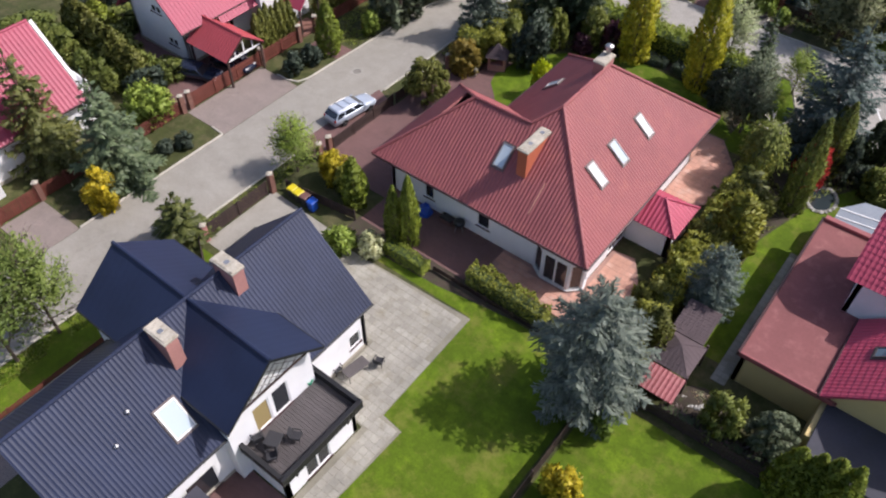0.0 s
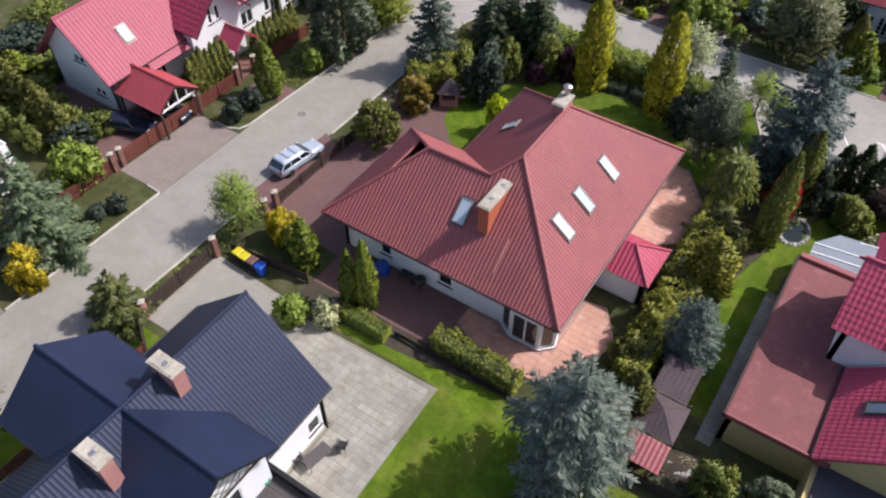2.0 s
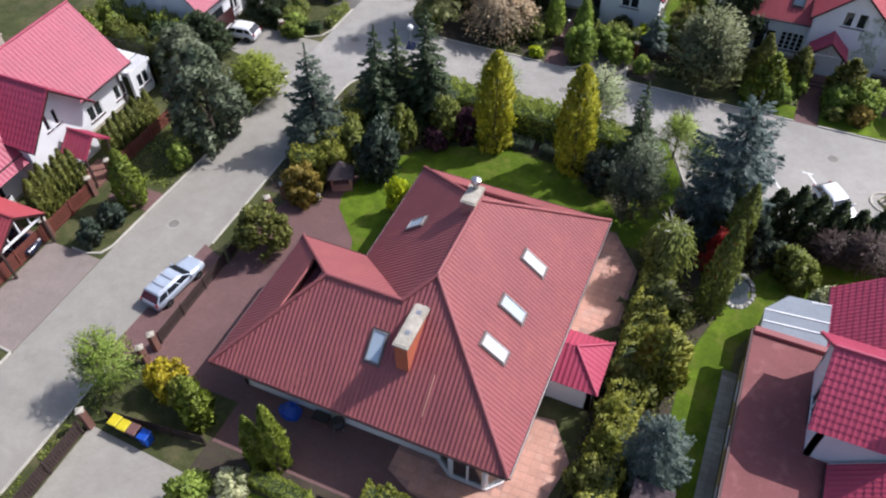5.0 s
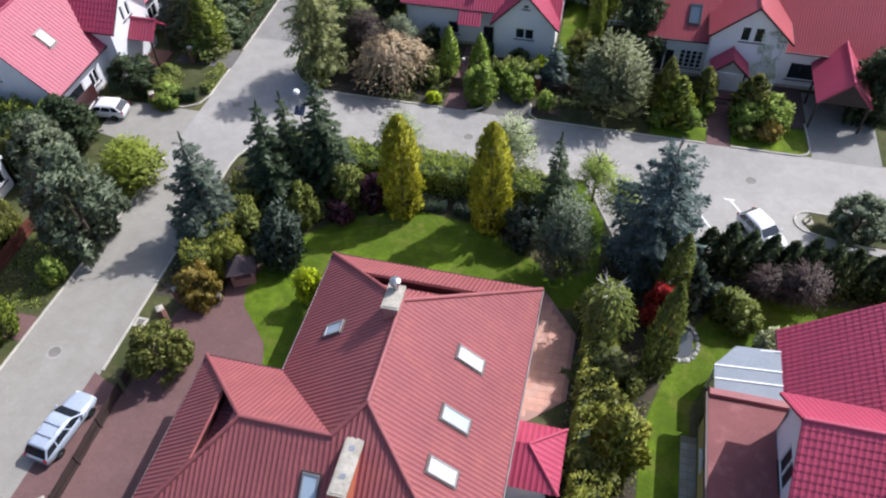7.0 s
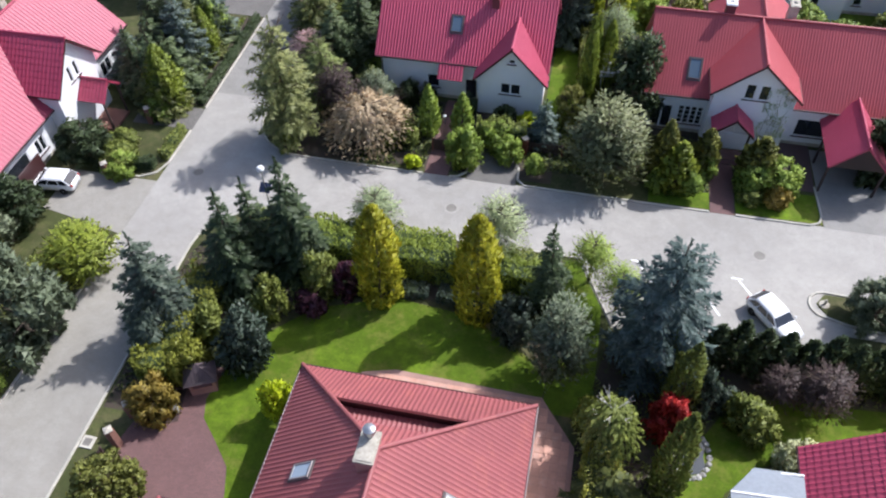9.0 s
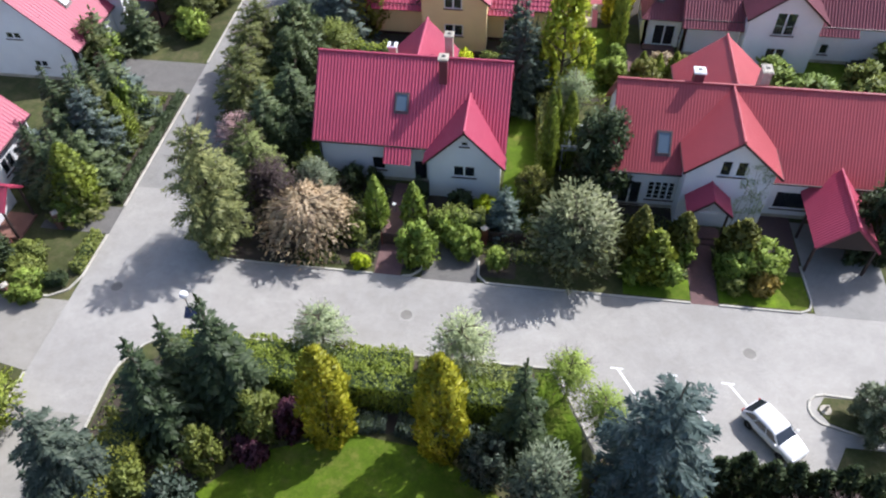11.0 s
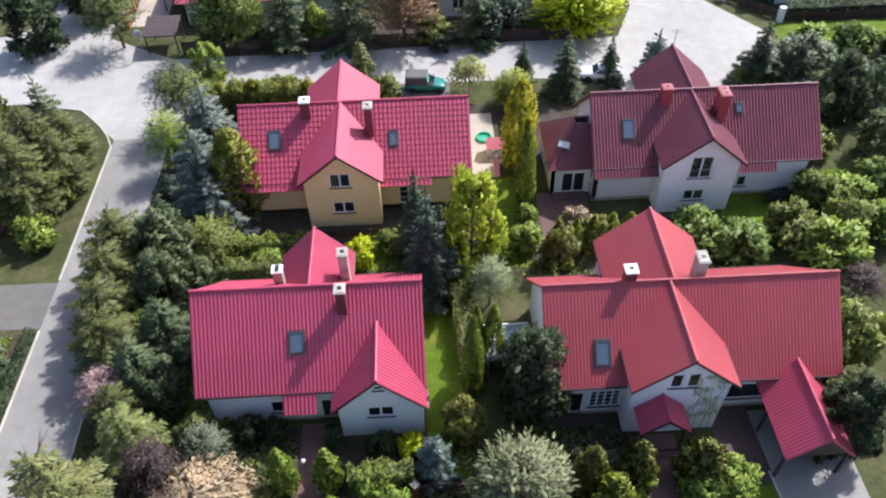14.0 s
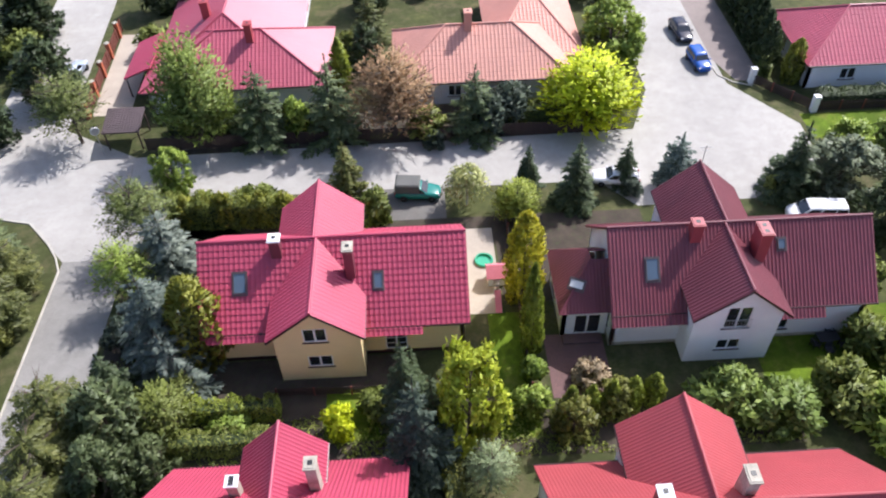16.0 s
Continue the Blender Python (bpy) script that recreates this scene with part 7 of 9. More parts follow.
KIND = {  # habit, leaf, name, label, category
    "bluespruce": ("silver", "blue", "spruce_tree", "silvery blue spruce with layered drooping boughs", "tree"),
    "tealspruce": ("silver", "teal", "spruce_tree", "broad dark blue spruce beside the parking bays", "tree"),
    "cornspruce": ("spruce", "bluedark", "spruce_tree", "dark blue-green spruce at the garden corner", "tree"),
    "darkspruce": ("slim", "dark", "spruce_tree", "slender dark green spruce among garden shrubs", "tree"),
    "greenspruce": ("spruce", "green", "spruce_tree", "broad mid-green spruce with dense boughs", "tree"),
    "firspruce": ("spruce", "fir", "spruce_tree", "broad dark green spruce in a garden row", "tree"),
    "palespruce": ("spruce", "pale", "spruce_tree", "pale green spruce beside a red fence", "tree"),
    "palepine": ("pine", "grey", "pine_tree", "bushy blue-green pine beside the street", "tree"),
    "pine": ("pine", "grey", "pine_tree", "bushy grey-green pine with an uneven crown", "tree"),
    "darkpine": ("pine", "dark", "pine_tree", "bushy dark green pine near a house", "tree"),
    "roundpine": ("bush", "bluedark", "pine_shrub", "rounded dark dwarf pine at the lawn edge", "shrub"),
    "greybush": ("pine", "grey", "pine_shrub", "tall grey-green conifer shrub beside the lawn", "shrub"),
    "thuja": ("column", "thuja", "thuja", "upright green thuja column", "shrub"),
    "thujagold": ("oval", "gold", "thuja", "golden-tipped thuja with a tall oval crown", "tree"),
    "thujagold2": ("column", "olive", "thuja", "olive green thuja beside a house", "tree"),
    "thujadark": ("column", "dark", "thuja", "dark green thuja in a hedge row", "shrub"),
    "cypress": ("twist", "fresh", "cypress", "small bright green cypress leaning with the wind", "shrub"),
    "bush": ("bush", "leaf", "shrub", "dense green garden shrub", "shrub"),
    "darkbush": ("bush", "bluedark", "shrub", "dense dark green garden shrub", "shrub"),
    "softbush": ("bush", "larch", "shrub", "soft pale green garden shrub behind a house", "shrub"),
    "greenbush": ("bush", "fresh", "shrub", "fresh green leafy shrub", "shrub"),
    "goldbush": ("bush", "goldflower", "shrub", "golden yellow flowering shrub", "shrub"),
    "goldbush2": ("bush", "lime", "shrub", "lime yellow rounded shrub", "shrub"),
    "palebush": ("bush", "white", "shrub", "rounded shrub dotted with white blossom", "shrub"),
    "rustbush": ("bush", "rust", "shrub", "rusty yellow shrub along the border", "shrub"),
    "purplebush": ("bush", "purple", "shrub", "dark purple leaved shrub", "shrub"),
    "yellowhedge": ("bush", "yellowgreen", "shrub", "yellow-green clipped shrub in a hedge row", "shrub"),
    "olivebush": ("brush", "thuja", "shrub", "yellow-olive shrub beside a parking bay", "shrub"),
    "juniper": ("bush", "bluedark", "juniper", "low spreading blue-green juniper", "shrub"),
    "lighttree": ("round", "fresh", "tree", "small light green tree in young leaf", "tree"),
    "brighttree": ("round", "spring", "tree", "bright green tree in young leaf", "tree"),
    "greentree": ("round", "fresh", "tree", "tall green leafy tree beside the far street", "tree"),
    "yellowtree": ("brush", "lime", "tree", "round lime-yellow tree beside the square", "tree"),
    "olivetree": ("round", "olive", "tree", "olive brown small tree behind a wall", "tree"),
    "redmaple": ("bush", "red", "maple", "low red-leaved maple beside the pond", "shrub"),
    "plumtree": ("wisp", "plum", "plum_tree", "thin purple plum tree", "tree"),
    "paletree": ("wisp", "silver", "willow", "small round willow with silvery thin leaves", "tree"),
    "greytree": ("feather", "greyleaf", "larch", "tall thin grey-green larch at the street corner", "tree"),
    "pinktree": ("mound", "pink", "cherry_tree", "spreading tree in dusty pink blossom", "tree"),
    "browntree": ("airy", "brown", "tree", "brown budding tree with fanned twigs", "tree"),
    "blossom": ("bush", "white", "shrub", "shrub in pale white blossom", "shrub"),
    "willow": ("wisp", "greyleaf", "willow", "wispy grey-green willow at the junction", "tree"),
    "vergetree": ("airy", "larch", "tree", "airy light green tree on a grass verge", "tree"),
    "cornerlarch": ("feather", "larcholive", "larch", "tall feathery olive-green larch at the street corner", "tree"),
    "olivepine": ("pine", "green", "pine_tree", "bushy olive green pine on a dry verge", "tree"),
    "greyspruce": ("silver", "greyblue", "spruce_tree", "broad grey-blue spruce beside a cream house", "tree"),
    "thujaolive": ("oval", "yellowgreen", "thuja", "broad golden-olive thuja against a house", "tree"),
    "dustybush": ("bush", "pink", "shrub", "low shrub in dusty pink flower beside a terrace", "shrub"),
    "fantree": ("brush", "larch", "tree", "tall soft green tree leaning over a fence", "tree"),
    "farspruce": ("spruce", "fir", "spruce_tree", "dark blue-green spruce behind a street fence", "tree"),
    "spire": ("column", "leaf", "thuja", "narrow dark green thuja spire beside the pond", "tree"),
    "lumpbush": ("bush", "olive", "shrub", "olive-brown rounded shrub in a garden border", "shrub"),
    "gardenspruce": ("silver", "greyblue", "spruce_tree", "large grey-blue spruce between two lawns", "tree"),
    "deeppine": ("pine", "fir", "pine_tree", "bushy deep green pine in a dense verge", "tree"),
    "olivefir": ("feather", "green", "fir_tree", "feathery olive green conifer leaning over the street", "tree"),
    "brushbush": ("brush", "leaf", "shrub", "loose yellow-green shrub among conifers", "shrub"),
    "brushpine": ("brush", "olivegrey", "pine_tree", "wide grey-green pine with upswept shoots", "tree"),
    "greyshrub": ("brush", "grey", "shrub", "grey-green conifer shrub beside a blossoming tree", "shrub"),
    "rosetree": ("wisp", "rose", "plum_tree", "thin tree in pale rose blossom beside the street", "tree"),
    "featherjuniper": ("brush", "grey", "juniper", "tall feathery grey-green juniper beside the lawn", "tree"),
    "youngtree": ("wisp", "fresh", "tree", "young thin-crowned tree in fresh green leaf", "tree"),
    "thujayellow": ("oval", "yellowgreen", "thuja", "yellow-olive oval thuja in a mixed hedge", "tree"),
    "airytree": ("airy", "fresh", "tree", "small airy tree in bright young leaf beside the street", "tree"),
    "paleweeping": ("weep", "palespring", "weeping_tree", "weeping tree in pale young leaf beside a play yard", "tree"),
    "plumbush": ("wisp", "plum", "shrub", "thin brown-purple shrub behind the pond", "shrub"),
    "darkball": ("bush", "dark", "shrub", "dark green rounded shrub against a house wall", "shrub"),
    "weeping": ("weep", "leaf", "weeping_tree", "weeping light green tree with a pale trunk", "tree"),
}
TRUNK.update(low_column=TRUNK["column"], low_bush=TRUNK["bush"], far_pine=TRUNK["pine"], far_spruce=TRUNK["spruce"], far_round=TRUNK["round"])
count = {}


def plant(kind, x, y, h, r):
    habit, leaf, name, label, category = KIND[kind]
    if habit in ("spruce", "silver") and h < 6.5:
        habit = "small"
    if habit == "column" and (h < 5.0 or y > 98) or habit == "bush" and (r < 1.55 or y > 98):
        habit = "low_" + habit
    if habit in ("spruce", "silver") and y > 104:
        habit = "far_spruce"
    if habit in ("pine", "round") and y > 98:
        habit = "far_" + habit
    meshes, h0, r0 = HABIT[habit]
    i = count[habit] = count.get(habit, -1) + 1
    t = thing(name, label, category, (x, y, 0), (i * 137.5) % 360)
    size = Matrix.Diagonal((r / r0, r / r0, h / h0, 1))
    for nm, me, mat in (("trunk", TRUNK[habit], None), ("crown", meshes[i % len(meshes)], F[leaf])):
        ob = new(nm, me)
        ob.parent = t
        ob.matrix_basis = size
        if mat:
            ob.material_slots[0].link = "OBJECT"
            ob.material_slots[0].material = mat
    return t


plant("gardenspruce", -9.6, 30.2, 11.7, 3.3)
plant("thuja", -27.5, 33.3, 5.6, 0.72)
plant("thuja", -26.4, 33.7, 6.8, 0.78)
plant("thuja", -32.2, 34.2, 4.9, 1)
plant("goldbush", -35.4, 35.3, 3.2, 1.6)
plant("yellowhedge", -33.9, 34.8, 3, 1.3)
plant("palebush", -27.9, 31.2, 2.4, 1.2)
plant("greenbush", -29.9, 29.9, 2.9, 1.5)
plant("airytree", -38.5, 34.2, 6, 2.3)
plant("greenspruce", -39.4, 23.7, 4.9, 2)
plant("vergetree", -39.6, 10.2, 10.8, 3)
plant("vergetree", -39.5, 13.2, 10, 2.8)
plant("goldbush", -46.9, 22.2, 4, 1.6)
plant("greenspruce", -54.7, 22.8, 11, 2.9)
plant("palespruce", -48.6, 25, 10.4, 3.1)
plant("greenbush", -52.9, 31.2, 4, 2.6)
plant("juniper", -47.9, 30.6, 1.5, 1)
plant("juniper", -48.5, 29.2, 1.4, 1)
plant("bush", -67.7, 32.7, 2.9, 2.7)
plant("bush", -62.3, 34.6, 2.9, 2.6)
plant("bush", -58.7, 34.1, 3.1, 2.2)
plant("thuja", -67.6, 36.5, 3.6, 1.5)
plant("juniper", -48.2, 43.3, 2.5, 1.2)
plant("juniper", -48, 45.5, 2.2, 1.3)
plant("thuja", -48.1, 47.9, 5.5, 1.2)
plant("palepine", -46.6, 56.6, 9.4, 3.6)
plant("olivebush", -46.3, 63, 4.4, 3)
plant("greenbush", -47.1, 52.5, 2.9, 1.1)
plant("thujagold2", -8, 35.6, 5.2, 1.2)
plant("thujagold2", -8.4, 33.4, 4.6, 1)
plant("bush", -49.1, 73.3, 2, 1.7)
plant("cornspruce", -38.2, 59.2, 9.9, 2.6)
plant("darkspruce", -34.9, 63.8, 9.6, 2.3)
plant("darkspruce", -34.1, 65.8, 8.8, 1.9)
plant("darkspruce", -31.6, 66.3, 10.5, 2.4)
plant("rustbush", -36.3, 53.4, 3.7, 1.8)
plant("yellowhedge", -35.3, 56.2, 4.1, 1.7)
plant("bush", -35.1, 59.1, 3.8, 1.5)
plant("roundpine", -32, 57.9, 6, 2.2)
plant("thujagold", -25, 64.5, 9.3, 1.5)
plant("thujagold", -18.4, 64.4, 9.9, 1.5)
plant("paletree", -26.8, 70.3, 5.4, 2.3)
plant("paletree", -17.8, 69.3, 7.5, 2.5)
plant("purplebush", -29.4, 62.6, 2.3, 1.3)
plant("purplebush", -27.5, 64.5, 3.7, 1.4)
plant("bush", -29.1, 64.2, 4.7, 1.7)
plant("bush", -31.7, 61.7, 4.4, 1.3)
plant("darkspruce", -14, 65.3, 9.1, 1.9)
plant("featherjuniper", -12.7, 60.8, 8.6, 2.4)
plant("darkbush", -15.8, 63.2, 4.4, 1.8)
plant("youngtree", -11.3, 68.8, 5.4, 2)
plant("youngtree", -9.3, 66.7, 5.2, 1.9)
plant("tealspruce", -6.8, 63.1, 11.8, 3.5)
plant("spire", -5.3, 59.8, 7.3, 1.05)
plant("spire", -5.9, 54.5, 8.8, 1)
plant("weeping", -9.5, 55.9, 7.2, 2.2)
plant("redmaple", -6, 57.8, 4.8, 1.6)
plant("plumbush", 0.7, 61.8, 3.6, 1.9)
plant("plumbush", 3, 61.6, 4.6, 2.3)
plant("bush", -1.5, 59.6, 3.4, 1.5)
plant("juniper", -4.1, 59.9, 4.7, 1.1)
plant("goldbush2", -28.7, 54.7, 4, 1.3)
plant("spire", -6, 62, 5.3, 1)
plant("thujayellow", -7.8, 47.6, 5.6, 1.6)
plant("greenspruce", -9.1, 53.2, 3.6, 1.7)
plant("lumpbush", -9.9, 39.2, 3.1, 1.5)
plant("lumpbush", -8.6, 45.6, 3.3, 1.5)
plant("lumpbush", -9.8, 46.4, 3.0, 1.4)
plant("lumpbush", -9.9, 51.2, 3.2, 1.5)
plant("lumpbush", -8.4, 50.4, 3.0, 1.4)
plant("lumpbush", -7.6, 52.4, 2.6, 1.3)
plant("yellowhedge", -9.2, 48.9, 3.3, 1.3)
plant("bluespruce", -6.8, 41.1, 7.1, 1.8)
plant("yellowhedge", -9.5, 43.7, 3.4, 1.5)
plant("yellowhedge", -9.6, 41.3, 3.6, 1.4)
plant("yellowhedge", -10.2, 57.5, 3, 1.4)
plant("olivetree", -36, 47.6, 4.8, 2.2)
plant("pinktree", -30.4, 80.2, 5.8, 4.3)
plant("plumtree", -33.4, 82.4, 6.6, 2.4)
plant("greyshrub", -30.6, 84.2, 4.2, 1.9)
plant("cypress", -25.6, 82.2, 5, 0.9)
plant("goldbush2", -26.1, 78, 1.2, 0.9)
plant("darkball", -28.3, 85.9, 2.6, 1.2)
plant("darkball", -26.5, 85.9, 2.5, 0.9)
plant("darkball", -19.7, 84.4, 2.4, 1.2)
plant("cypress", -22.8, 82.2, 4.6, 0.95)
plant("greenbush", -22.1, 79, 4.2, 1.8)
plant("bluespruce", -16.2, 82.7, 4.6, 1.4)
plant("goldbush2", -17.7, 84.5, 1.5, 1.1)
plant("greenbush", -16.4, 79, 2.2, 1.1)
plant("brushpine", -11.2, 79.6, 8.2, 3.8)
plant("darkpine", -9.6, 87, 8.8, 2.8)
plant("thuja", -13.4, 88.6, 8.6, 0.8)
plant("thuja", -13, 90.2, 7.6, 0.75)
plant("thuja", -11.9, 90.4, 7.4, 0.85)
plant("paletree", -11.5, 96.4, 5.6, 2.1)
plant("brighttree", -12.6, 99.9, 11.2, 2.9)
plant("darkspruce", -16.8, 101.5, 9.6, 1.9)
plant("darkspruce", -15, 100.5, 7.3, 1.5)
plant("thujagold2", -6.7, 81, 5.4, 1.15)
plant("thujagold2", -3.6, 81.6, 4.4, 1.15)
plant("thujagold2", 0.3, 81.3, 4.5, 1.5)
plant("greenbush", -3.4, 80.9, 2.3, 1.1)
plant("greenbush", 1.9, 80.4, 3.5, 2)
plant("rustbush", 1.9, 78.8, 2.1, 1.3)
plant("bush", -0.1, 78.8, 1.5, 1.1)
plant("darkpine", 9.6, 83, 7.9, 2.5)
plant("greyspruce", -33.2, 105.8, 6.6, 2.6)
plant("firspruce", -49.6, 91.9, 7.3, 2.7)
plant("bluespruce", -49.3, 87.1, 7.3, 2.4)
plant("greenspruce", -49.2, 88.7, 7.3, 2.2)
plant("thuja", -49, 81.2, 5.2, 1.4)
plant("thuja", -48.3, 80.8, 6.2, 1.4)
plant("greenspruce", -48.9, 81.1, 5.7, 2)
plant("greenbush", -55, 99.8, 3.3, 2.5)
plant("firspruce", -55, 100.4, 5.8, 1.7)
plant("bush", -49.4, 74.1, 2, 1.7)
plant("darkpine", -52.4, 74.2, 3.5, 2.5)
plant("bluespruce", -53.3, 84.5, 5.3, 1.9)
plant("greenspruce", -48.5, 80.6, 5.8, 1.6)
plant("thuja", -48.5, 81.5, 6.3, 1.6)
plant("firspruce", -49.2, 82.1, 7.4, 2.3)
plant("bush", -50.1, 75.5, 2, 1.7)
plant("deeppine", -36, 100.6, 7.6, 3.1)
plant("brushbush", -33.3, 102, 4.8, 2.6)
plant("olivefir", -39.8, 101.6, 7, 2.7)
plant("olivefir", -39.7, 98.4, 6.6, 2.7)
plant("olivefir", -39.3, 95.2, 6.4, 2.7)
plant("olivefir", -38.4, 92.3, 6.4, 2.5)
plant("rosetree", -38, 88.8, 4.8, 2.4)
plant("deeppine", -35.4, 96.9, 7, 2.7)
plant("firspruce", -34.7, 93.3, 6.6, 2.3)
plant("firspruce", -36, 90.1, 6.7, 2.3)
plant("brushbush", -36.2, 93.9, 4.2, 1.9)
plant("deeppine", -33.2, 98.4, 4.8, 2)
plant("deeppine", -34.4, 88.8, 5, 2.1)
plant("olivefir", -36.7, 87.2, 5, 1.9)
plant("darkspruce", -36.9, 104.2, 6.2, 2)
plant("brushbush", -33, 104.4, 3.4, 1.9)
plant("cornerlarch", -36.5, 78.9, 12, 2.6)
plant("willow", -37.9, 80.4, 8.4, 2.2)
plant("greenbush", -48.3, 105.4, 3.2, 2.1)
plant("olivefir", -47.8, 112.4, 6.6, 2.3)
plant("olivefir", -48.0, 115.9, 5.8, 2.1)
plant("olivepine", -49.6, 113.6, 6.0, 2.6)
plant("lumpbush", -47.6, 110.2, 2.2, 1.4)
plant("blossom", 1.5, 57.3, 2.4, 1.6)
plant("bush", -0.6, 58.9, 2.8, 1.4)
plant("greyspruce", -35.4, 116.4, 8.2, 2.8)
plant("greyspruce", -34.3, 108.2, 10.1, 3)
plant("thujaolive", -31.5, 108.3, 8.7, 2.1)
plant("willow", -38.4, 120, 8.6, 3.6)
plant("lighttree", -37.2, 126.9, 5.6, 2.2)
plant("thujagold", -7.5, 112.4, 9.4, 1.5)
plant("thuja", -7.5, 107.1, 8, 0.75)
plant("thuja", -7.4, 108.8, 8, 0.7)
plant("greenbush", -7.7, 104.9, 2.6, 1.2)
plant("dustybush", -3.6, 104.1, 2.1, 1.7)
plant("cornspruce", -16, 97.4, 11.6, 2.3)
plant("darkspruce", -16.3, 103.8, 5.9, 1.2)
plant("bush", -29.4, 124, 3.1, 2.4)
plant("bush", -34.7, 123.6, 2.9, 2.2)
plant("greenspruce", -21.8, 126.4, 5.5, 1.5)
plant("bush", -19.1, 121.8, 4.2, 1.9)
plant("paleweeping", -11.1, 123.6, 5.4, 2.4)
plant("olivebush", -6.9, 121.8, 4.2, 2.4)
plant("darkspruce", -5.4, 126, 4.6, 1.2)
plant("darkspruce", -1.6, 123.2, 7.2, 1.9)
plant("darkbush", 3.7, 123.9, 1.9, 1.2)
plant("darkspruce", 3.3, 125.4, 5.2, 1.2)
plant("bluespruce", 7.9, 125.4, 5.5, 1.8)
plant("darkspruce", 17.5, 123.2, 7.8, 2.5)
plant("bush", 15.8, 122.9, 2.7, 1.1)
plant("softbush", 5.5, 101.5, 4.1, 2.4)
plant("softbush", 9.2, 101.2, 3.1, 2.4)
plant("bush", 13.3, 102, 3.8, 2.3)
plant("thuja", -5.7, 101.2, 4, 0.7)
plant("thuja", -4.3, 101.3, 3.9, 0.7)
plant("thuja", -2.9, 101.5, 4, 0.7)
plant("thuja", -1.3, 101.9, 3.7, 0.8)
plant("thuja", 0.3, 102.3, 3.3, 0.8)
plant("fantree", -36, 134.4, 12.4, 4.5)
plant("farspruce", -30, 134.2, 9, 2.9)
plant("farspruce", -23.3, 134.1, 9.6, 2.9)
plant("browntree", -17.4, 134.2, 10.2, 5)
plant("farspruce", -9.6, 133.9, 7.9, 2.5)
plant("darkbush", -5.7, 136.1, 4.6, 2.9)
plant("yellowtree", 1.6, 134.9, 8.2, 5.6)
plant("greentree", 6, 146, 7.4, 4.2)
plant("thujayellow", 23.9, 140.2, 5.2, 1.1)
for i in range(8):
    plant("thujadark", 22.3 + 0.08 * i, 143 + 1.9 * i, 5.6 + 0.3 * (i % 3), 1.15)
for i in range(6):
    plant("yellowhedge", -35.6 + 1.75 * i, 122.7 - 0.06 * i, 3.6 + 0.3 * (i % 3), 1.35)
plant("darkbush", -13.6, 132.1, 1.8, 1.4)
plant("pine", 22.2, 123.6, 5.6, 3.7)
plant("darkpine", -53, 142.8, 7.8, 4)
plant("firspruce", -50.5, 88.6, 8.8, 2)
plant("darkspruce", -52.7, 88.4, 8.3, 1.8)
plant("firspruce", -49, 87.2, 6.5, 2.1)
plant("firspruce", -48.9, 83.9, 6, 2)
plant("bluespruce", -48.9, 92.7, 5.7, 2)
plant("greenbush", -48.7, 80.1, 2.6, 1.8)
plant("firspruce", -50.5, 82.2, 5.7, 1.9)
plant("thuja", -48.1, 88.9, 5.4, 1.1)
plant("greenbush", -48.7, 72.7, 2, 1.7)
plant("bush", -49.5, 74.2, 2, 1.7)
plant("olivefir", -55, 98.8, 5.8, 1.6)
plant("bush", -26.8, 80.7, 2.5, 1.4)
plant("greenspruce", -31.4, 85.4, 3.8, 1.9)
plant("bush", -36.5, 77.9, 3.2, 1.2)
plant("greytree", -35.3, 84.6, 6.2, 2.1)
plant("youngtree", -38.4, 114.2, 7.2, 2.8)
plant("darkbush", -37.8, 109.6, 3, 1.8)
plant("olivepine", -51, 111.5, 6.2, 3)
plant("olivefir", -49.7, 109.2, 9.1, 2.9)
plant("olivefir", -49.3, 108, 6.3, 2.5)
plant("bush", -49.6, 112.2, 4.2, 2.7)
plant("greenbush", -49.1, 92.1, 5.1, 2.2)
plant("deeppine", 25.2, 111.8, 5.5, 2.6)
plant("softbush", 22.8, 107.2, 3.4, 2.4)
plant("greenbush", 21.2, 101.6, 3.6, 2.4)
plant("firspruce", 27.4, 118.6, 7, 2.4)
plant("softbush", 8.5, 100.3, 3.7, 2.9)
plant("softbush", 5.1, 101.2, 3.7, 3.1)
plant("bush", 13.8, 101.2, 3.4, 3)
plant("greenbush", 15.5, 98.6, 4.5, 3.2)
plant("bush", 13.6, 90.6, 4.9, 2.8)
plant("plumbush", 15.9, 95, 4.4, 2.2)
plant("greenspruce", 10.6, 85.1, 6.5, 2.5)
plant("darkpine", 23.2, 117.5, 7.5, 3.2)
plant("bush", 18.3, 101.6, 4, 2.8)
plant("olivetree", -5.6, 100, 4.4, 1.8)
plant("olivetree", -2.6, 101.7, 3.6, 1.6)
plant("greenbush", -8.2, 102.1, 3, 1.6)
plant("goldbush2", -21.4, 101, 3.3, 1.5)
plant("bush", -18.9, 102.8, 2, 1.6)
plant("greenbush", -28.9, 101.6, 2, 1.8)
plant("olivetree", -14.2, 85.3, 4.2, 1.7)
plant("greenbush", -20, 81.5, 2.9, 1.8)
plant("greenbush", -18.6, 80, 2.5, 1.4)
plant("thuja", -5.7, 79.4, 4.7, 1.4)
plant("greenbush", -4.6, 78.9, 2.7, 1.2)
plant("greenbush", -7, 79, 2.2, 1.1)
plant("greenbush", 0, 80, 3, 1.6)
plant("olivefir", -50.4, 114.6, 7.5, 2.3)
plant("bush", -48.7, 110.3, 2.7, 1.8)
plant("firspruce", -52.6, 103.2, 5.6, 1.7)
plant("willow", -48.4, 135.4, 8.8, 4)
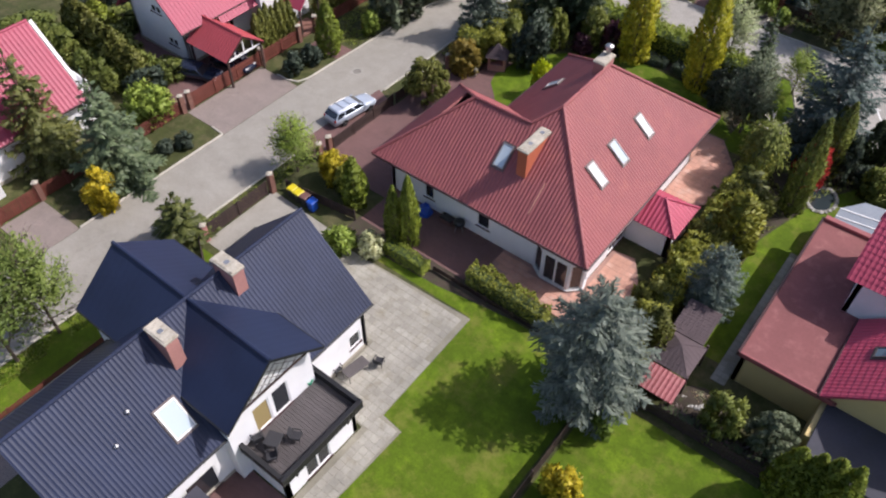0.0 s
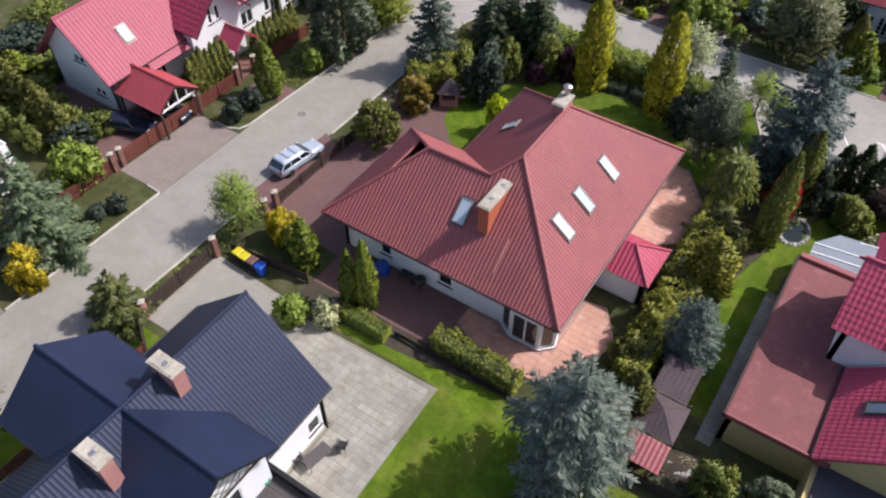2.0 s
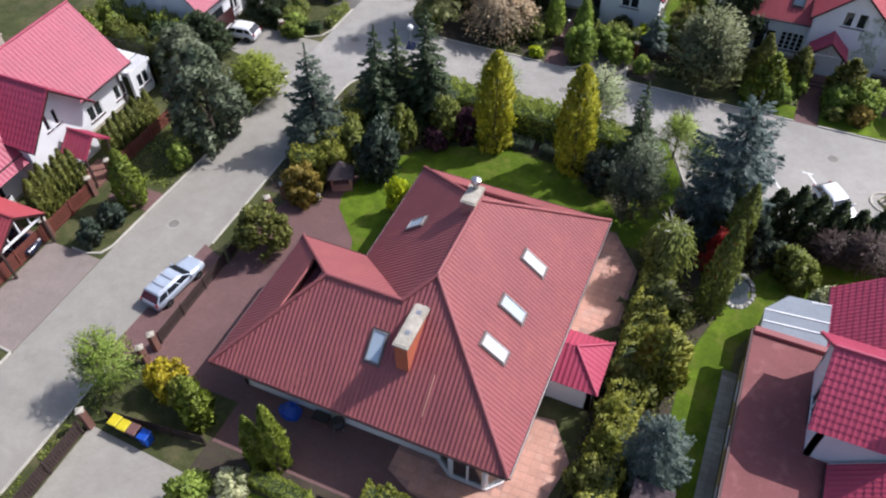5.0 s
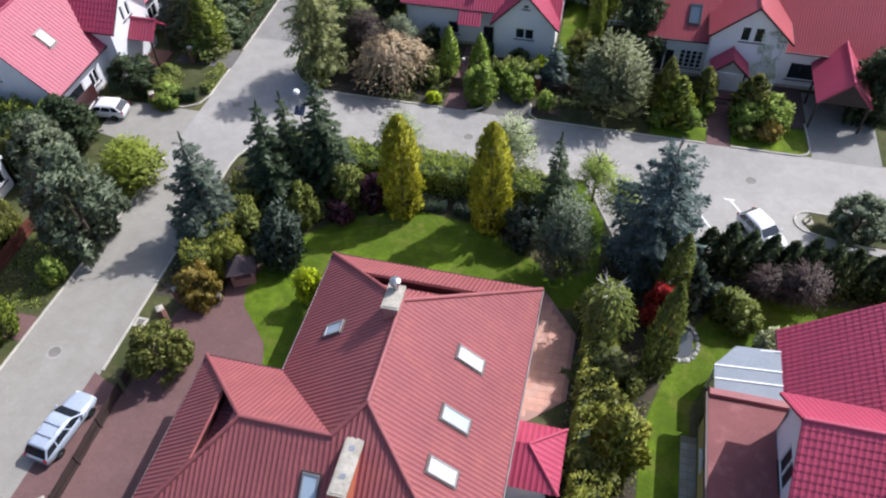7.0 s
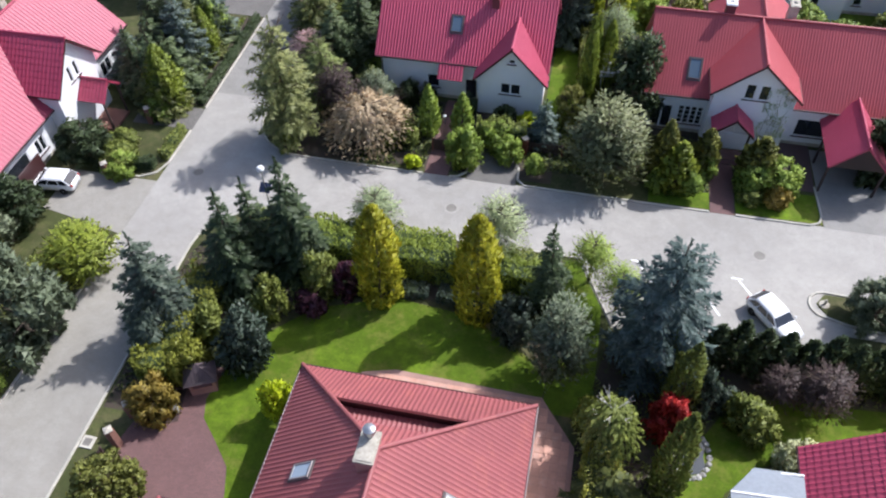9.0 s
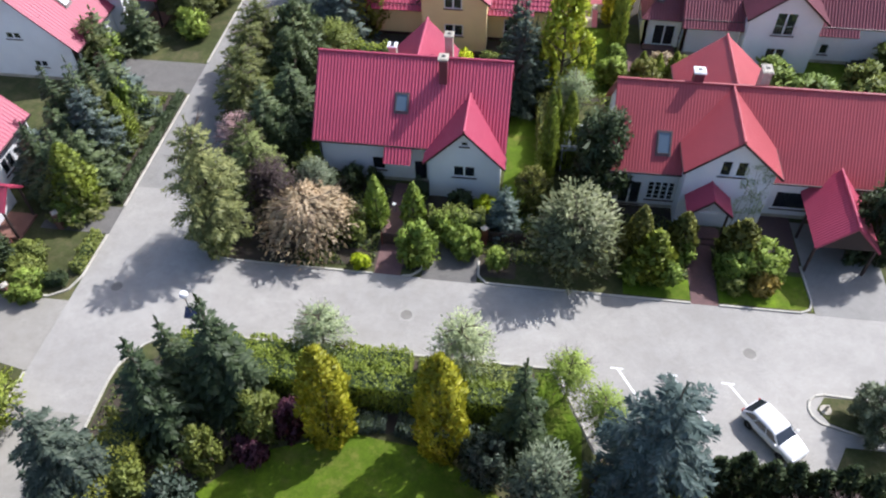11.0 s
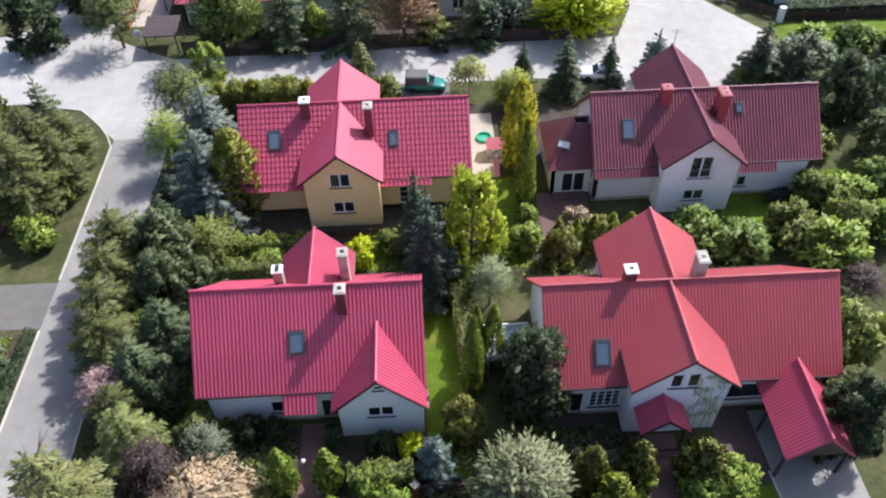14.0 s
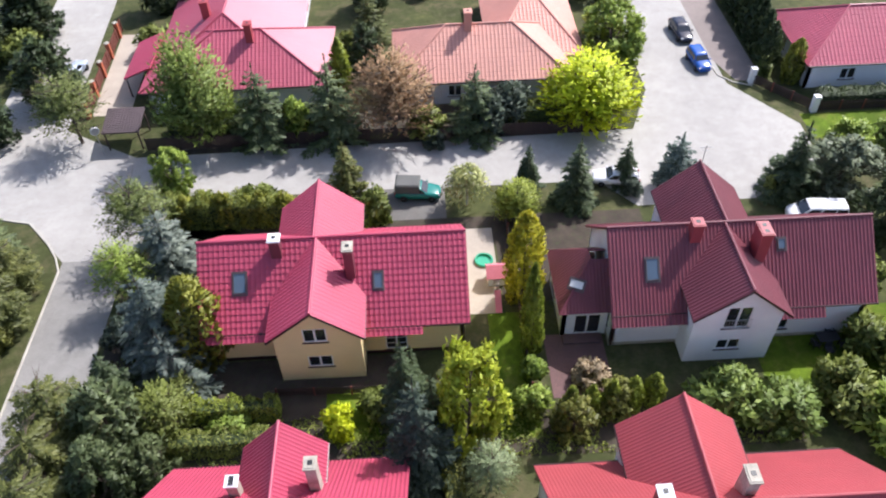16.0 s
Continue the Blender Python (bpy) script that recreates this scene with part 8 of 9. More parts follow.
plant("firspruce", -51, 119.6, 7.4, 2)
plant("bush", -2.2, 33.3, 4.2, 1.6)
plant("greybush", 0.5, 33.8, 4, 1.7)
plant("goldbush", -7.5, 23.9, 3.7, 1.4)
plant("greenbush", -7.6, 28.8, 2.6, 1)
plant("thuja", 2.1, 31.7, 5.4, 1)
plant("thuja", 3, 31.8, 5.7, 1)
plant("thuja", 3.8, 31.8, 6.1, 1)
plant("thuja", 4.7, 31.9, 6.2, 1)
plant("darkpine", -57.3, 135.4, 7.2, 3.7)
plant("bush", 16.7, 105.6, 3.9, 2.5)
plant("greenbush", 19.6, 105.7, 3, 2.4)
plant("bush", 19.4, 112.1, 3.2, 2)
plant("greenbush", -26.9, 134.7, 5.4, 1.8)
plant("bush", -14.2, 134, 3.1, 2.5)
plant("darkbush", -7.8, 133.9, 4.7, 2.5)
plant("greenbush", 7.3, 144.3, 4.6, 2.2)
plant("bush", -58.3, 149.8, 4.2, 4)
plant("darkpine", -59.9, 157.3, 4.9, 4.3)
plant("bush", -73.4, 31.9, 1.8, 3.5)
plant("bush", -65, 35.3, 2.5, 3.1)
plant("bush", -67.2, 38.9, 2.1, 2.7)
plant("darkbush", -72.2, 39.9, 2.4, 3.4)
plant("bush", -74.7, 44.2, 2.5, 3.2)
plant("darkbush", -56.6, 33.5, 2.7, 2.3)
plant("bush", -56.6, 35.9, 2.2, 2)
plant("darkpine", -54.2, 66.1, 4.5, 2.9)
plant("pine", -54, 63, 5.3, 2.8)
plant("bush", -56.9, 68.6, 2.3, 1.9)
plant("thuja", -64.3, 60.6, 5.2, 1.4)
plant("thuja", -63, 61.9, 5.2, 1.4)
plant("thuja", -62.5, 63.9, 4.7, 1.4)
plant("darkpine", -56.4, 64.2, 4.3, 2.8)
plant("bush", -68.5, 86.2, 2.1, 2.6)
plant("darkpine", -20.5, 146, 6, 2.2)
plant("thuja", -23, 143, 6, 1.1)
plant("greenspruce", -20.2, 152, 7, 2)
plant("bush", -22, 150, 3, 2)
plant("darkpine", -20, 160, 7, 3)
plant("bush", -45, 152, 3.5, 2.4)
plant("darkpine", -46, 162, 7, 3)
plant("darkpine", -41, 158, 6, 2.6)
plant("greenbush", -21, 168, 4, 3)
plant("bush", -14, 163, 3, 2.2)
plant("greentree", -11, 170, 7, 3)
plant("bush", -8, 165, 3, 2)
plant("darkpine", 6.5, 152, 6.5, 2.6)
plant("bush", 5.5, 160, 4, 2.4)
plant("bush", 23, 158, 3.5, 2.2)
plant("darkpine", -62, 150, 8, 3.2)
plant("darkpine", -60, 158, 8, 3.2)
plant("bush", -57, 146, 3, 2)
plant("thujadark", -3.2, 63.6, 4.23, 0.9)
plant("thujadark", -1.9, 63.8, 4.78, 0.9)
plant("thujadark", -0.6, 63.5, 4.59, 0.9)
plant("thujadark", 0.8, 63.7, 4.41, 0.9)
plant("thujadark", 2.1, 63.5, 4.23, 0.9)
plant("thujadark", 3.4, 63.7, 4.78, 0.9)
plant("thujadark", 4.7, 63.4, 4.59, 0.9)
plant("thujadark", 6, 63.6, 4.41, 0.9)
plant("thujadark", 7.4, 63.4, 4.23, 0.9)
plant("thujadark", 8.7, 63.5, 4.78, 0.9)
plant("thujadark", 10, 63.3, 4.59, 0.9)
plant("thujadark", 11.3, 63.5, 4.41, 0.9)
plant("thujadark", 12.6, 63.2, 4.23, 0.9)
plant("thujadark", 14, 63.4, 4.78, 0.9)
plant("thujagold2", -53.3, 43.9, 4.1, 0.62)
plant("thujagold2", -53.22, 44.52, 4.35, 0.62)
plant("thujagold2", -53.14, 45.14, 4.6, 0.62)
plant("thujagold2", -53.06, 45.76, 4.1, 0.62)
plant("thujagold2", -52.98, 46.38, 4.35, 0.62)
plant("thujagold2", -52.9, 47, 4.6, 0.62)
plant("thujagold2", -52.82, 47.62, 4.1, 0.62)
for i in range(8):
    plant("thujagold2", -69.5 + 1.7 * i, 35.2 - 0.25 * i, 3.9 + 0.35 * (i % 3), 1.25)
for i in range(6):
    plant("bush", -70.0 + 2.3 * i, 32.2 - 0.1 * i, 2.4 + 0.4 * (i % 2), 1.5)
for i in range(8):
    plant("thujagold2", -52.9 + 0.03 * i, 51.5 + 0.68 * i, 3.3 + 0.25 * (i % 3), 0.62)
plant("darkspruce", -51.9, 83, 6.8, 1.9)
plant("firspruce", -51.7, 86.3, 6, 2.2)
plant("firspruce", -51.8, 89.6, 6.3, 1.8)
plant("darkspruce", -52.4, 92.9, 5.7, 2.2)
plant("olivefir", -52.4, 112.7, 7, 2.1)
plant("firspruce", -51.8, 116, 5.7, 2.1)
plant("olivefir", -55.6, 117.5, 6.8, 2.3)
plant("olivepine", -56.3, 120.8, 5, 2)
plant("pine", 7.4, 69, 4.2, 2.3)
# next two trees are added out of view to cast shade on the lawn
plant("darkpine", 17, 62, 9, 3.4)
plant("darkspruce", 14.6, 60.5, 8, 2.2)
plant("greenbush", 25, 128.4, 3.6, 2.6)
plant("softbush", 29.5, 127.6, 4, 3)
plant("darkpine", 34.5, 127, 5.5, 3)
plant("darkbush", -2.6, 60.6, 2.2, 1.2)


# ---- hedges ----
def hedge(label, x0, y0, x1, y1, wide, high, leaf, name="hedge", size=0.115, dense=90):
    """A clipped or loose hedge from one end to the other."""
    a, b = np.array([x0, y0]), np.array([x1, y1])
    L = float(np.linalg.norm(b - a))
    w = (b - a) / L
    area = L * (wide + 2 * high) + 2 * wide * high
    n = int(area * dense)
    pick = rng.uniform(0, area, n)
    u, v = rng.uniform(0, L, n), rng.uniform(-0.5, 0.5, n) * wide
    z = rng.uniform(0.03, 1, n) * high
    topm, sidem = pick < L * wide, (pick >= L * wide) & (pick < L * (wide + 2 * high))
    sgn = rng.choice([-1, 1], n)
    z = np.where(topm, high, z)
    v = np.where(sidem, sgn * wide / 2, v)
    u = np.where(~topm & ~sidem, np.where(sgn > 0, L, 0), u)
    lump = 1 + 0.1 * np.sin(u * 2.3 + x0) + 0.07 * np.sin(u * 5.1 + v * 3)
    v, z = v * lump * rng.uniform(0.86, 1.04, n), z * lump * rng.uniform(0.9, 1.03, n)
    pos = np.stack([a[0] + w[0] * u - w[1] * v, a[1] + w[1] * u + w[0] * v, np.maximum(z, 0.03)], 1)
    out = np.stack([-w[1] * np.sign(v) * sidem, w[0] * np.sign(v) * sidem, 0.5 + topm], 1)
    c = (a + b) / 2
    pos[:, 0] -= c[0]
    pos[:, 1] -= c[1]
    t = thing(name, label, "hedge", (*c, 0))
    part("foliage", card_mesh("foliage", *sprays(pos, out, size, 0, 1.3, 0.55, out + np.array([0, 0, 0.25])), F[leaf]), None, t)
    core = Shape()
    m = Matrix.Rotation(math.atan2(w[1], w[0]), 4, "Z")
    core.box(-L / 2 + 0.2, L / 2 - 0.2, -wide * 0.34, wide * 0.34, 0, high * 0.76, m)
    # one solid box in dark needle colour, whatever leaf the hedge has
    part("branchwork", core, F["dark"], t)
    return t


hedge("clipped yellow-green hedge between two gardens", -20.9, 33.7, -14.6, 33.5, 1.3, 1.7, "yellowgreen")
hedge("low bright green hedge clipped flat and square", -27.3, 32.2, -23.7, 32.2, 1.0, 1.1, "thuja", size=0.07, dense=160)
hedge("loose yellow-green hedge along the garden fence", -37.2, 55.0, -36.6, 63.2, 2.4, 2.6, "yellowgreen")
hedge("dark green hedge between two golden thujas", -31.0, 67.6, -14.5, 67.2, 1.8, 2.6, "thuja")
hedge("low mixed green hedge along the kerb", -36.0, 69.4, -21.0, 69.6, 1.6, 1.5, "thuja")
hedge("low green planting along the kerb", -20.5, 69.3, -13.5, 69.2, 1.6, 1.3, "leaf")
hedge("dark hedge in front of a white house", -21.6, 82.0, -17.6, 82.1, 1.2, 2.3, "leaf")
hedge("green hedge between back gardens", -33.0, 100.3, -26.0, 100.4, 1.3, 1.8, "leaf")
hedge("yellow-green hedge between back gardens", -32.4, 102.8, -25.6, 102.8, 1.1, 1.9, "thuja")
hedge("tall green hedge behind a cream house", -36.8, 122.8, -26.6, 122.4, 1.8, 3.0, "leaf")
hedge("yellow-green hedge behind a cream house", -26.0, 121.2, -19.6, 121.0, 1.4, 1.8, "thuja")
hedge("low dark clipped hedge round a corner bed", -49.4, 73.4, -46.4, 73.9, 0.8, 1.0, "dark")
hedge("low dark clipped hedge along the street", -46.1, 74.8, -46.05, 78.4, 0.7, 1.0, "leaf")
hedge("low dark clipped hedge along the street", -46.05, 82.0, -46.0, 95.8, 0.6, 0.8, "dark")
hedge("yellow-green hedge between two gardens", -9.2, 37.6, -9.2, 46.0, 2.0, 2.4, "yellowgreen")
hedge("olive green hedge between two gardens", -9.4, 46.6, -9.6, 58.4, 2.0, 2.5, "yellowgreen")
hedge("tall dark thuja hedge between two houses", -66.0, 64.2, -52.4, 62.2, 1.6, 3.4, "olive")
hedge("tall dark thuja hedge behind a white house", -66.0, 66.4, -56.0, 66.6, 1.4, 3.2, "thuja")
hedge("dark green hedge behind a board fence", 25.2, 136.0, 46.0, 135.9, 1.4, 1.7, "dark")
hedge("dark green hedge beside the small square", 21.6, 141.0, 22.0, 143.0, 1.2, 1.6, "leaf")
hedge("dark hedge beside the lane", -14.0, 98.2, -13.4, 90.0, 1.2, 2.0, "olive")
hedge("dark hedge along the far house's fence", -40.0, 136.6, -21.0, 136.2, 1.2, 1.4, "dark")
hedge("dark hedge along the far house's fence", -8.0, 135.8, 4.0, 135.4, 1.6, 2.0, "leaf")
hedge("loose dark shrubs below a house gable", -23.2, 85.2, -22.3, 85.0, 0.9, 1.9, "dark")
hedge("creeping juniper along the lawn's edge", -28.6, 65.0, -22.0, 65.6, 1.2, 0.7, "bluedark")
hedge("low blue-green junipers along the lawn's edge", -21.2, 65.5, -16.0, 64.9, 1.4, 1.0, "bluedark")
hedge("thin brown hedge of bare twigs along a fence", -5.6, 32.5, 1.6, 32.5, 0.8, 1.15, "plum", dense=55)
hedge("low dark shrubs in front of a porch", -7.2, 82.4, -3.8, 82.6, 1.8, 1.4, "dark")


# ---- fences, gates and posts ----
BOARD = {}


def fence(label, x0, y0, x1, y1, high, wood="fencewood", step=2.4, board=0.16, gap=0.025, post="fencewood", rails=True, name="fence"):
    """Upright boards on two rails between posts."""
    a, b = Vector((x0, y0, 0)), Vector((x1, y1, 0))
    L = (b - a).length
    t = thing(name, label, "fence", (x0, y0, 0), math.degrees(math.atan2(y1 - y0, x1 - x0)), kind="structure")
    n = max(1, round(L / step))
    for i in range(n + 1):
        part("post", Shape().bevelled(i * L / n - 0.06, i * L / n + 0.06, -0.06, 0.06, 0, high + 0.08, 0.02), M[post], t)
    for z in (0.25, high - 0.25):
        part("rail", Shape().box(0, L, -0.03, 0.01, z - 0.04, z + 0.04), M[wood], t)
    key = (wood, high, board)
    if key not in BOARD:
        BOARD[key] = Shape().bevelled(-board / 2, board / 2, 0.012, 0.034, 0.06, high, 0.006).mesh("board", M[wood])
    m = int(L / (board + gap))
    for i in range(m):
        ob = new("board", BOARD[key])
        ob.parent = t
        ob.matrix_basis = pose((i + 0.5) * L / m, 0, random.uniform(-0.012, 0.012))
    return t


def brick_post(x, y, high=1.75, w=0.42, brick="brick"):
    t = thing("gate_post", "brown brick gate post with a mortar cap", "gate post", (x, y, 0))
    n = int(high / 0.25)
    for i in range(n):
        part("course", Shape().bevelled(-w / 2, w / 2, -w / 2, w / 2, i * high / n, (i + 1) * high / n - 0.012, 0.008), M[brick], t)
    part("core", Shape().box(-w / 2 + 0.02, w / 2 - 0.02, -w / 2 + 0.02, w / 2 - 0.02, 0, high - 0.01), M["joint"], t)
    part("cap", Shape().turned([(w * 0.8, 0), (w * 0.8, 0.06), (0.05, 0.16), (0, 0.16)], 4, (0, 0, high)), M["cap"], t)


for y0, y1, hgt in ((-10.0, 15.8, 1.4), (19.8, 33.2, 1.3), (42.9, 47.2, 1.4), (49.8, 57.0, 1.3)):
    fence("red-brown stained board fence along a front garden", -51.6, y0, -51.6, y1, hgt)
fence("closed red-brown board gate across a driveway", -51.55, 34.4, -51.55, 42.2, 1.5, name="gate")
fence("closed red-brown board gate across a driveway", -51.55, 16.2, -51.55, 19.4, 1.4, name="gate")
for y in (15.9, 19.7, 33.4, 34.2, 42.6, 47.4, 49.6):
    brick_post(-51.6, y)
fence("red-brown stained board fence beside a grass verge", -35.9, -12.0, -35.9, 22.6, 1.25, "fencewood", post="fencewood")
fence("dark stained board fence across a grass verge", -38.4, 24.2, -35.9, 22.6, 1.25, "darkwood", post="darkwood")
fence("dark sliding gate across a driveway", -38.4, 25.2, -38.4, 30.8, 1.35, "darkwood", post="darkwood", name="gate")
brick_post(-38.3, 31.3, 1.9)
brick_post(-38.3, 24.7, 1.6, 0.4, "chimbrick")
fence("brown sliding gate in front of a paved yard", -38.1, 38.0, -38.1, 45.4, 1.15, "darkwood", post="darkwood", name="gate")
brick_post(-38.1, 37.5, 1.6)
brick_post(-38.1, 36.4, 1.6)
fence("low brown board fence along a front garden", -38.1, 45.9, -38.1, 50.0, 1.1, "darkwood", post="darkwood")
brick_post(-37.7, 50.8, 1.9)
brick_post(-37.7, 52.8, 1.5)
fence("brown board fence between two gardens", -37.6, 32.2, -31.2, 33.0, 1.0, "darkwood", post="darkwood")
fence("low brown edging fence between two gardens", -23.4, 32.75, -14.4, 32.75, 0.5, "darkwood", post="darkwood")
fence("dark slatted fence dividing a lawn", -9.2, 28.6, -9.2, -12.0, 1.3, "darkwood", post="darkwood")
fence("dark slatted fence dividing two gardens", -9.2, 28.8, -6.4, 32.0, 1.3, "darkwood", post="darkwood")
fence("dark board fence behind a lawn", -6.2, 32.0, 14.0, 32.0, 1.1, "darkwood", post="darkwood")
fence("brown board fence along the far street", -41.5, 133.6, 3.4, 133.2, 1.5, "darkwood", post="darkwood", step=3.0)
fence("red-brown board fence along the far yard", -48.9, 139.6, -49.7, 157.0, 1.5, "fencewood")
for y in (139.6, 143.4, 147.2, 151.0, 155.5):
    brick_post(-48.9 - (y - 139.6) * 0.046, y, 1.9, 0.45, "orange")
fence("dark board fence beside the small square", 24.8, 135.0, 46.0, 134.9, 1.1, "darkwood")
fence("dark board fence beside the lane", 20.1, 140.2, 24.4, 135.2, 1.1, "darkwood")
for x, y in ((20.0, 140.4), (24.5, 135.0)):
    p = thing("gate_post", "square white rendered gate post", "gate post", (x, y, 0))
    part("shaft", Shape().bevelled(-0.28, 0.28, -0.28, 0.28, 0, 1.7, 0.03), M["render"], p)
    part("cap", Shape().bevelled(-0.33, 0.33, -0.33, 0.33, 1.7, 1.8, 0.04), M["white"], p)
fence("dark iron garden gate between shrubs", -24.9, 80.2, -23.2, 80.2, 1.2, "darkwood", name="gate")
brick_post(-17.5, 81.2, 1.6, 0.4, "fencewood")
fence("dark board fence behind a front garden", -17.3, 81.4, -9.0, 81.2, 1.1, "darkwood")
brick_post(-49.5, 72.0, 1.6)
brick_post(-49.3, 79.0, 1.6)
fence("brown board fence beside a corner garden", -49.5, 72.4, -51.8, 76.6, 1.1, "darkwood")
fence("low wooden fence behind a cream house", -26.0, 104.4, -18.0, 104.2, 0.9, "darkwood")
fence("wooden fence beside a play yard", -7.9, 103.6, -7.9, 122.0, 1.2, "darkwood")


# ---- cars ----
def car(label, paint, x, y, heading, L=4.5, W=1.76, Hh=1.48, back=0.06, rails=False, name="car", nose=0.22):
    """A car with its nose along its own x axis. back: how far the roof stops before the tail, as a share of the length."""
    c = thing(name, label, "car", (x, y, 0.015), heading)
    st = [(-0.5, 0.78, 0.86), (-0.475, 0.93, 0.93), (-0.3, 1.0, 0.96), (0.05, 1.0, 0.95), (0.2, 0.99, 0.93), (0.33, 0.97, 0.86), (0.44, 0.9, 0.76), (0.49, 0.76, 0.68), (0.5, 0.6, 0.6)]
    s, hw = Shape(), W / 2
    for q, w, top in st:
        t, b = top * Hh / 1.48, 0.26
        ring = [(-0.86, b), (-1.0, b + 0.2), (-1.0, t - 0.2), (-0.93, t - 0.03), (-0.6, t + 0.03), (0.6, t + 0.03), (0.93, t - 0.03), (1.0, t - 0.2), (1.0, b + 0.2), (0.86, b)]
        s.v += [(q * L, k * hw * w, z) for k, z in ring]
    n = 10
    for i in range(len(st) - 1):
        s.f += [(i * n + j, i * n + (j + 1) % n, (i + 1) * n + (j + 1) % n, (i + 1) * n + j) for j in range(n)]
    s.f += [tuple(range(n - 1, -1, -1)), tuple(range((len(st) - 1) * n, len(st) * n))]
    part("body", s, M[paint], c, smooth=True)
    zb, zt = 0.95 * Hh / 1.48, Hh
    xr0, xr1, xf1, xf0 = -0.485 * L, (-0.5 + back) * L, (nose - 0.2) * L, nose * L
    lv = [(xr0, xf0, 0.93, zb - 0.03), (xr1 * 0.98 + 0.02 * xr0, xf1 + 0.06 * L, 0.8, zt - 0.14), (xr1, xf1, 0.72, zt - 0.04), (xr1 + 0.12, xf1 - 0.18, 0.5, zt)]
    cab = Shape()
    for a, b, w, z in lv:
        y, e = w * hw, 0.09
        cab.v += [(a + e, -y, z), (b - e * 1.6, -y, z), (b - e * 0.4, -y + e * 0.5, z), (b, -y + e * 1.8, z), (b, y - e * 1.8, z), (b - e * 0.4, y - e * 0.5, z),
                  (b - e * 1.6, y, z), (a + e, y, z), (a + e * 0.2, y - e * 0.5, z), (a, y - e * 1.4, z), (a, -y + e * 1.4, z), (a + e * 0.2, -y + e * 0.5, z)]
    k = 12
    for i in range(3):
        cab.f += [(i * k + j, i * k + (j + 1) % k, i * k + k + (j + 1) % k, i * k + k + j) for j in range(k)]
    cab.f.append(tuple(range(3 * k, 4 * k)))
    part("cabin", cab, M[paint], c, smooth=True)
    (a0, b0, w0, z0), (a1, b1, w1, z1) = lv[0], lv[1]

    def pane(p, q, r, t, nm):
        quad = [Vector(v) for v in (p, q, r, t)]
        mid = sum(quad, Vector()) / 4
        nr = (quad[1] - quad[0]).cross(quad[2] - quad[0]).normalized()
        nr = nr if nr.dot(mid - Vector((0, 0, 0.9))) > 0 else -nr
        part(nm, Shape().slab([mid + (v - mid) * 0.9 + nr * 0.012 for v in quad], -nr * 0.01), M["glass"], c)

    pane((b0, -w0 * hw, z0), (b0, w0 * hw, z0), (b1, w1 * hw, z1), (b1, -w1 * hw, z1), "windscreen")
    pane((a0, -w0 * hw, z0), (a0, w0 * hw, z0), (a1, w1 * hw, z1), (a1, -w1 * hw, z1), "rear_window")
    for d in (-1, 1):
        cuts = [0.02, 0.3, 0.66, 0.98]
        for u, v in zip(cuts, cuts[1:]):
            lo = lambda t: a0 + (b0 - a0) * t
            hi = lambda t: a1 + (b1 - a1) * t
            pane((lo(u), d * w0 * hw, z0), (lo(v), d * w0 * hw, z0), (hi(v), d * w1 * hw, z1), (hi(u), d * w1 * hw, z1), "side_window")
        part("mirror", Shape().bevelled(0.17 * L, 0.2 * L, d * hw if d > 0 else d * hw - 0.16, d * hw + 0.16 if d > 0 else d * hw, zb - 0.05, zb + 0.12, 0.03), M[paint], c)
        part("headlight", Shape().box(0.455 * L, 0.485 * L, d * 0.62 * hw - 0.14, d * 0.62 * hw + 0.14, 0.62, 0.74), M["lampclear"], c)
        part("tail_light", Shape().box(-0.502 * L, -0.47 * L, d * 0.78 * hw - 0.08, d * 0.78 * hw + 0.08, 0.72, 0.92), M["lampred"], c)
        if rails:
            part("roof_rail", Shape().rod((xr1 + 0.2, d * 0.62 * hw, zt + 0.03), (xf1 - 0.2, d * 0.62 * hw, zt + 0.03), 0.018, n=6), M["steel"], c)
        for wx in (-0.3, 0.31):
            wh = new("wheel")
            wh.parent = c
            wh.matrix_basis = pose(wx * L, d * (hw - 0.08), 0.315, 90 * -d, 0, 0)
            part("tyre", Shape().turned([(0.2, -0.1), (0.3, -0.1), (0.32, -0.06), (0.32, 0.06), (0.3, 0.1), (0.2, 0.1)], 20), M["rubber"], wh)
            part("rim", Shape().turned([(0.2, -0.02), (0.2, 0.09), (0.08, 0.1), (0.0, 0.1)], 12), M["steel"], wh)
    if rails:
        for q in (xr1 + 0.7, xf1 - 0.5):
            part("cross_bar", Shape().box(q - 0.025, q + 0.025, -0.66 * hw, 0.66 * hw, zt + 0.05, zt + 0.08), M["steel"], c)
    return c


car("silver estate car with roof bars parked beside a gate", "silver", -40.1, 42.25, 83, 4.7, 1.78, 1.5, 0.1, True)
car("white hatchback parked in a bay by the street", "whitecar", 1.0, 67.7, -52, 4.0, 1.7, 1.45, 0.15)
car("white hatchback parked in front of a garage", "whitecar", -53.4, 70.3, 186, 4.1, 1.7, 1.45, 0.14)
car("dark blue car in front of a carport", "navycar", -54.6, 37.6, 20, 4.4, 1.75, 1.42, 0.12)
car("dark blue car under a red carport roof", "navycar", -53.4, 40.7, 10, 4.3, 1.75, 1.45, 0.08)
car("dark blue saloon parked along the lane", "navycar", 15.2, 150.5, -86, 4.4, 1.76, 1.45, 0.14)
car("bright blue hatchback parked along the lane", "bluecar", 15.5, 144.3, -84, 3.9, 1.7, 1.5, 0.07)
car("white car parked behind a maroon roofed house", "whitecar", 2.6, 125.7, 172, 4.2, 1.74, 1.48, 0.07)
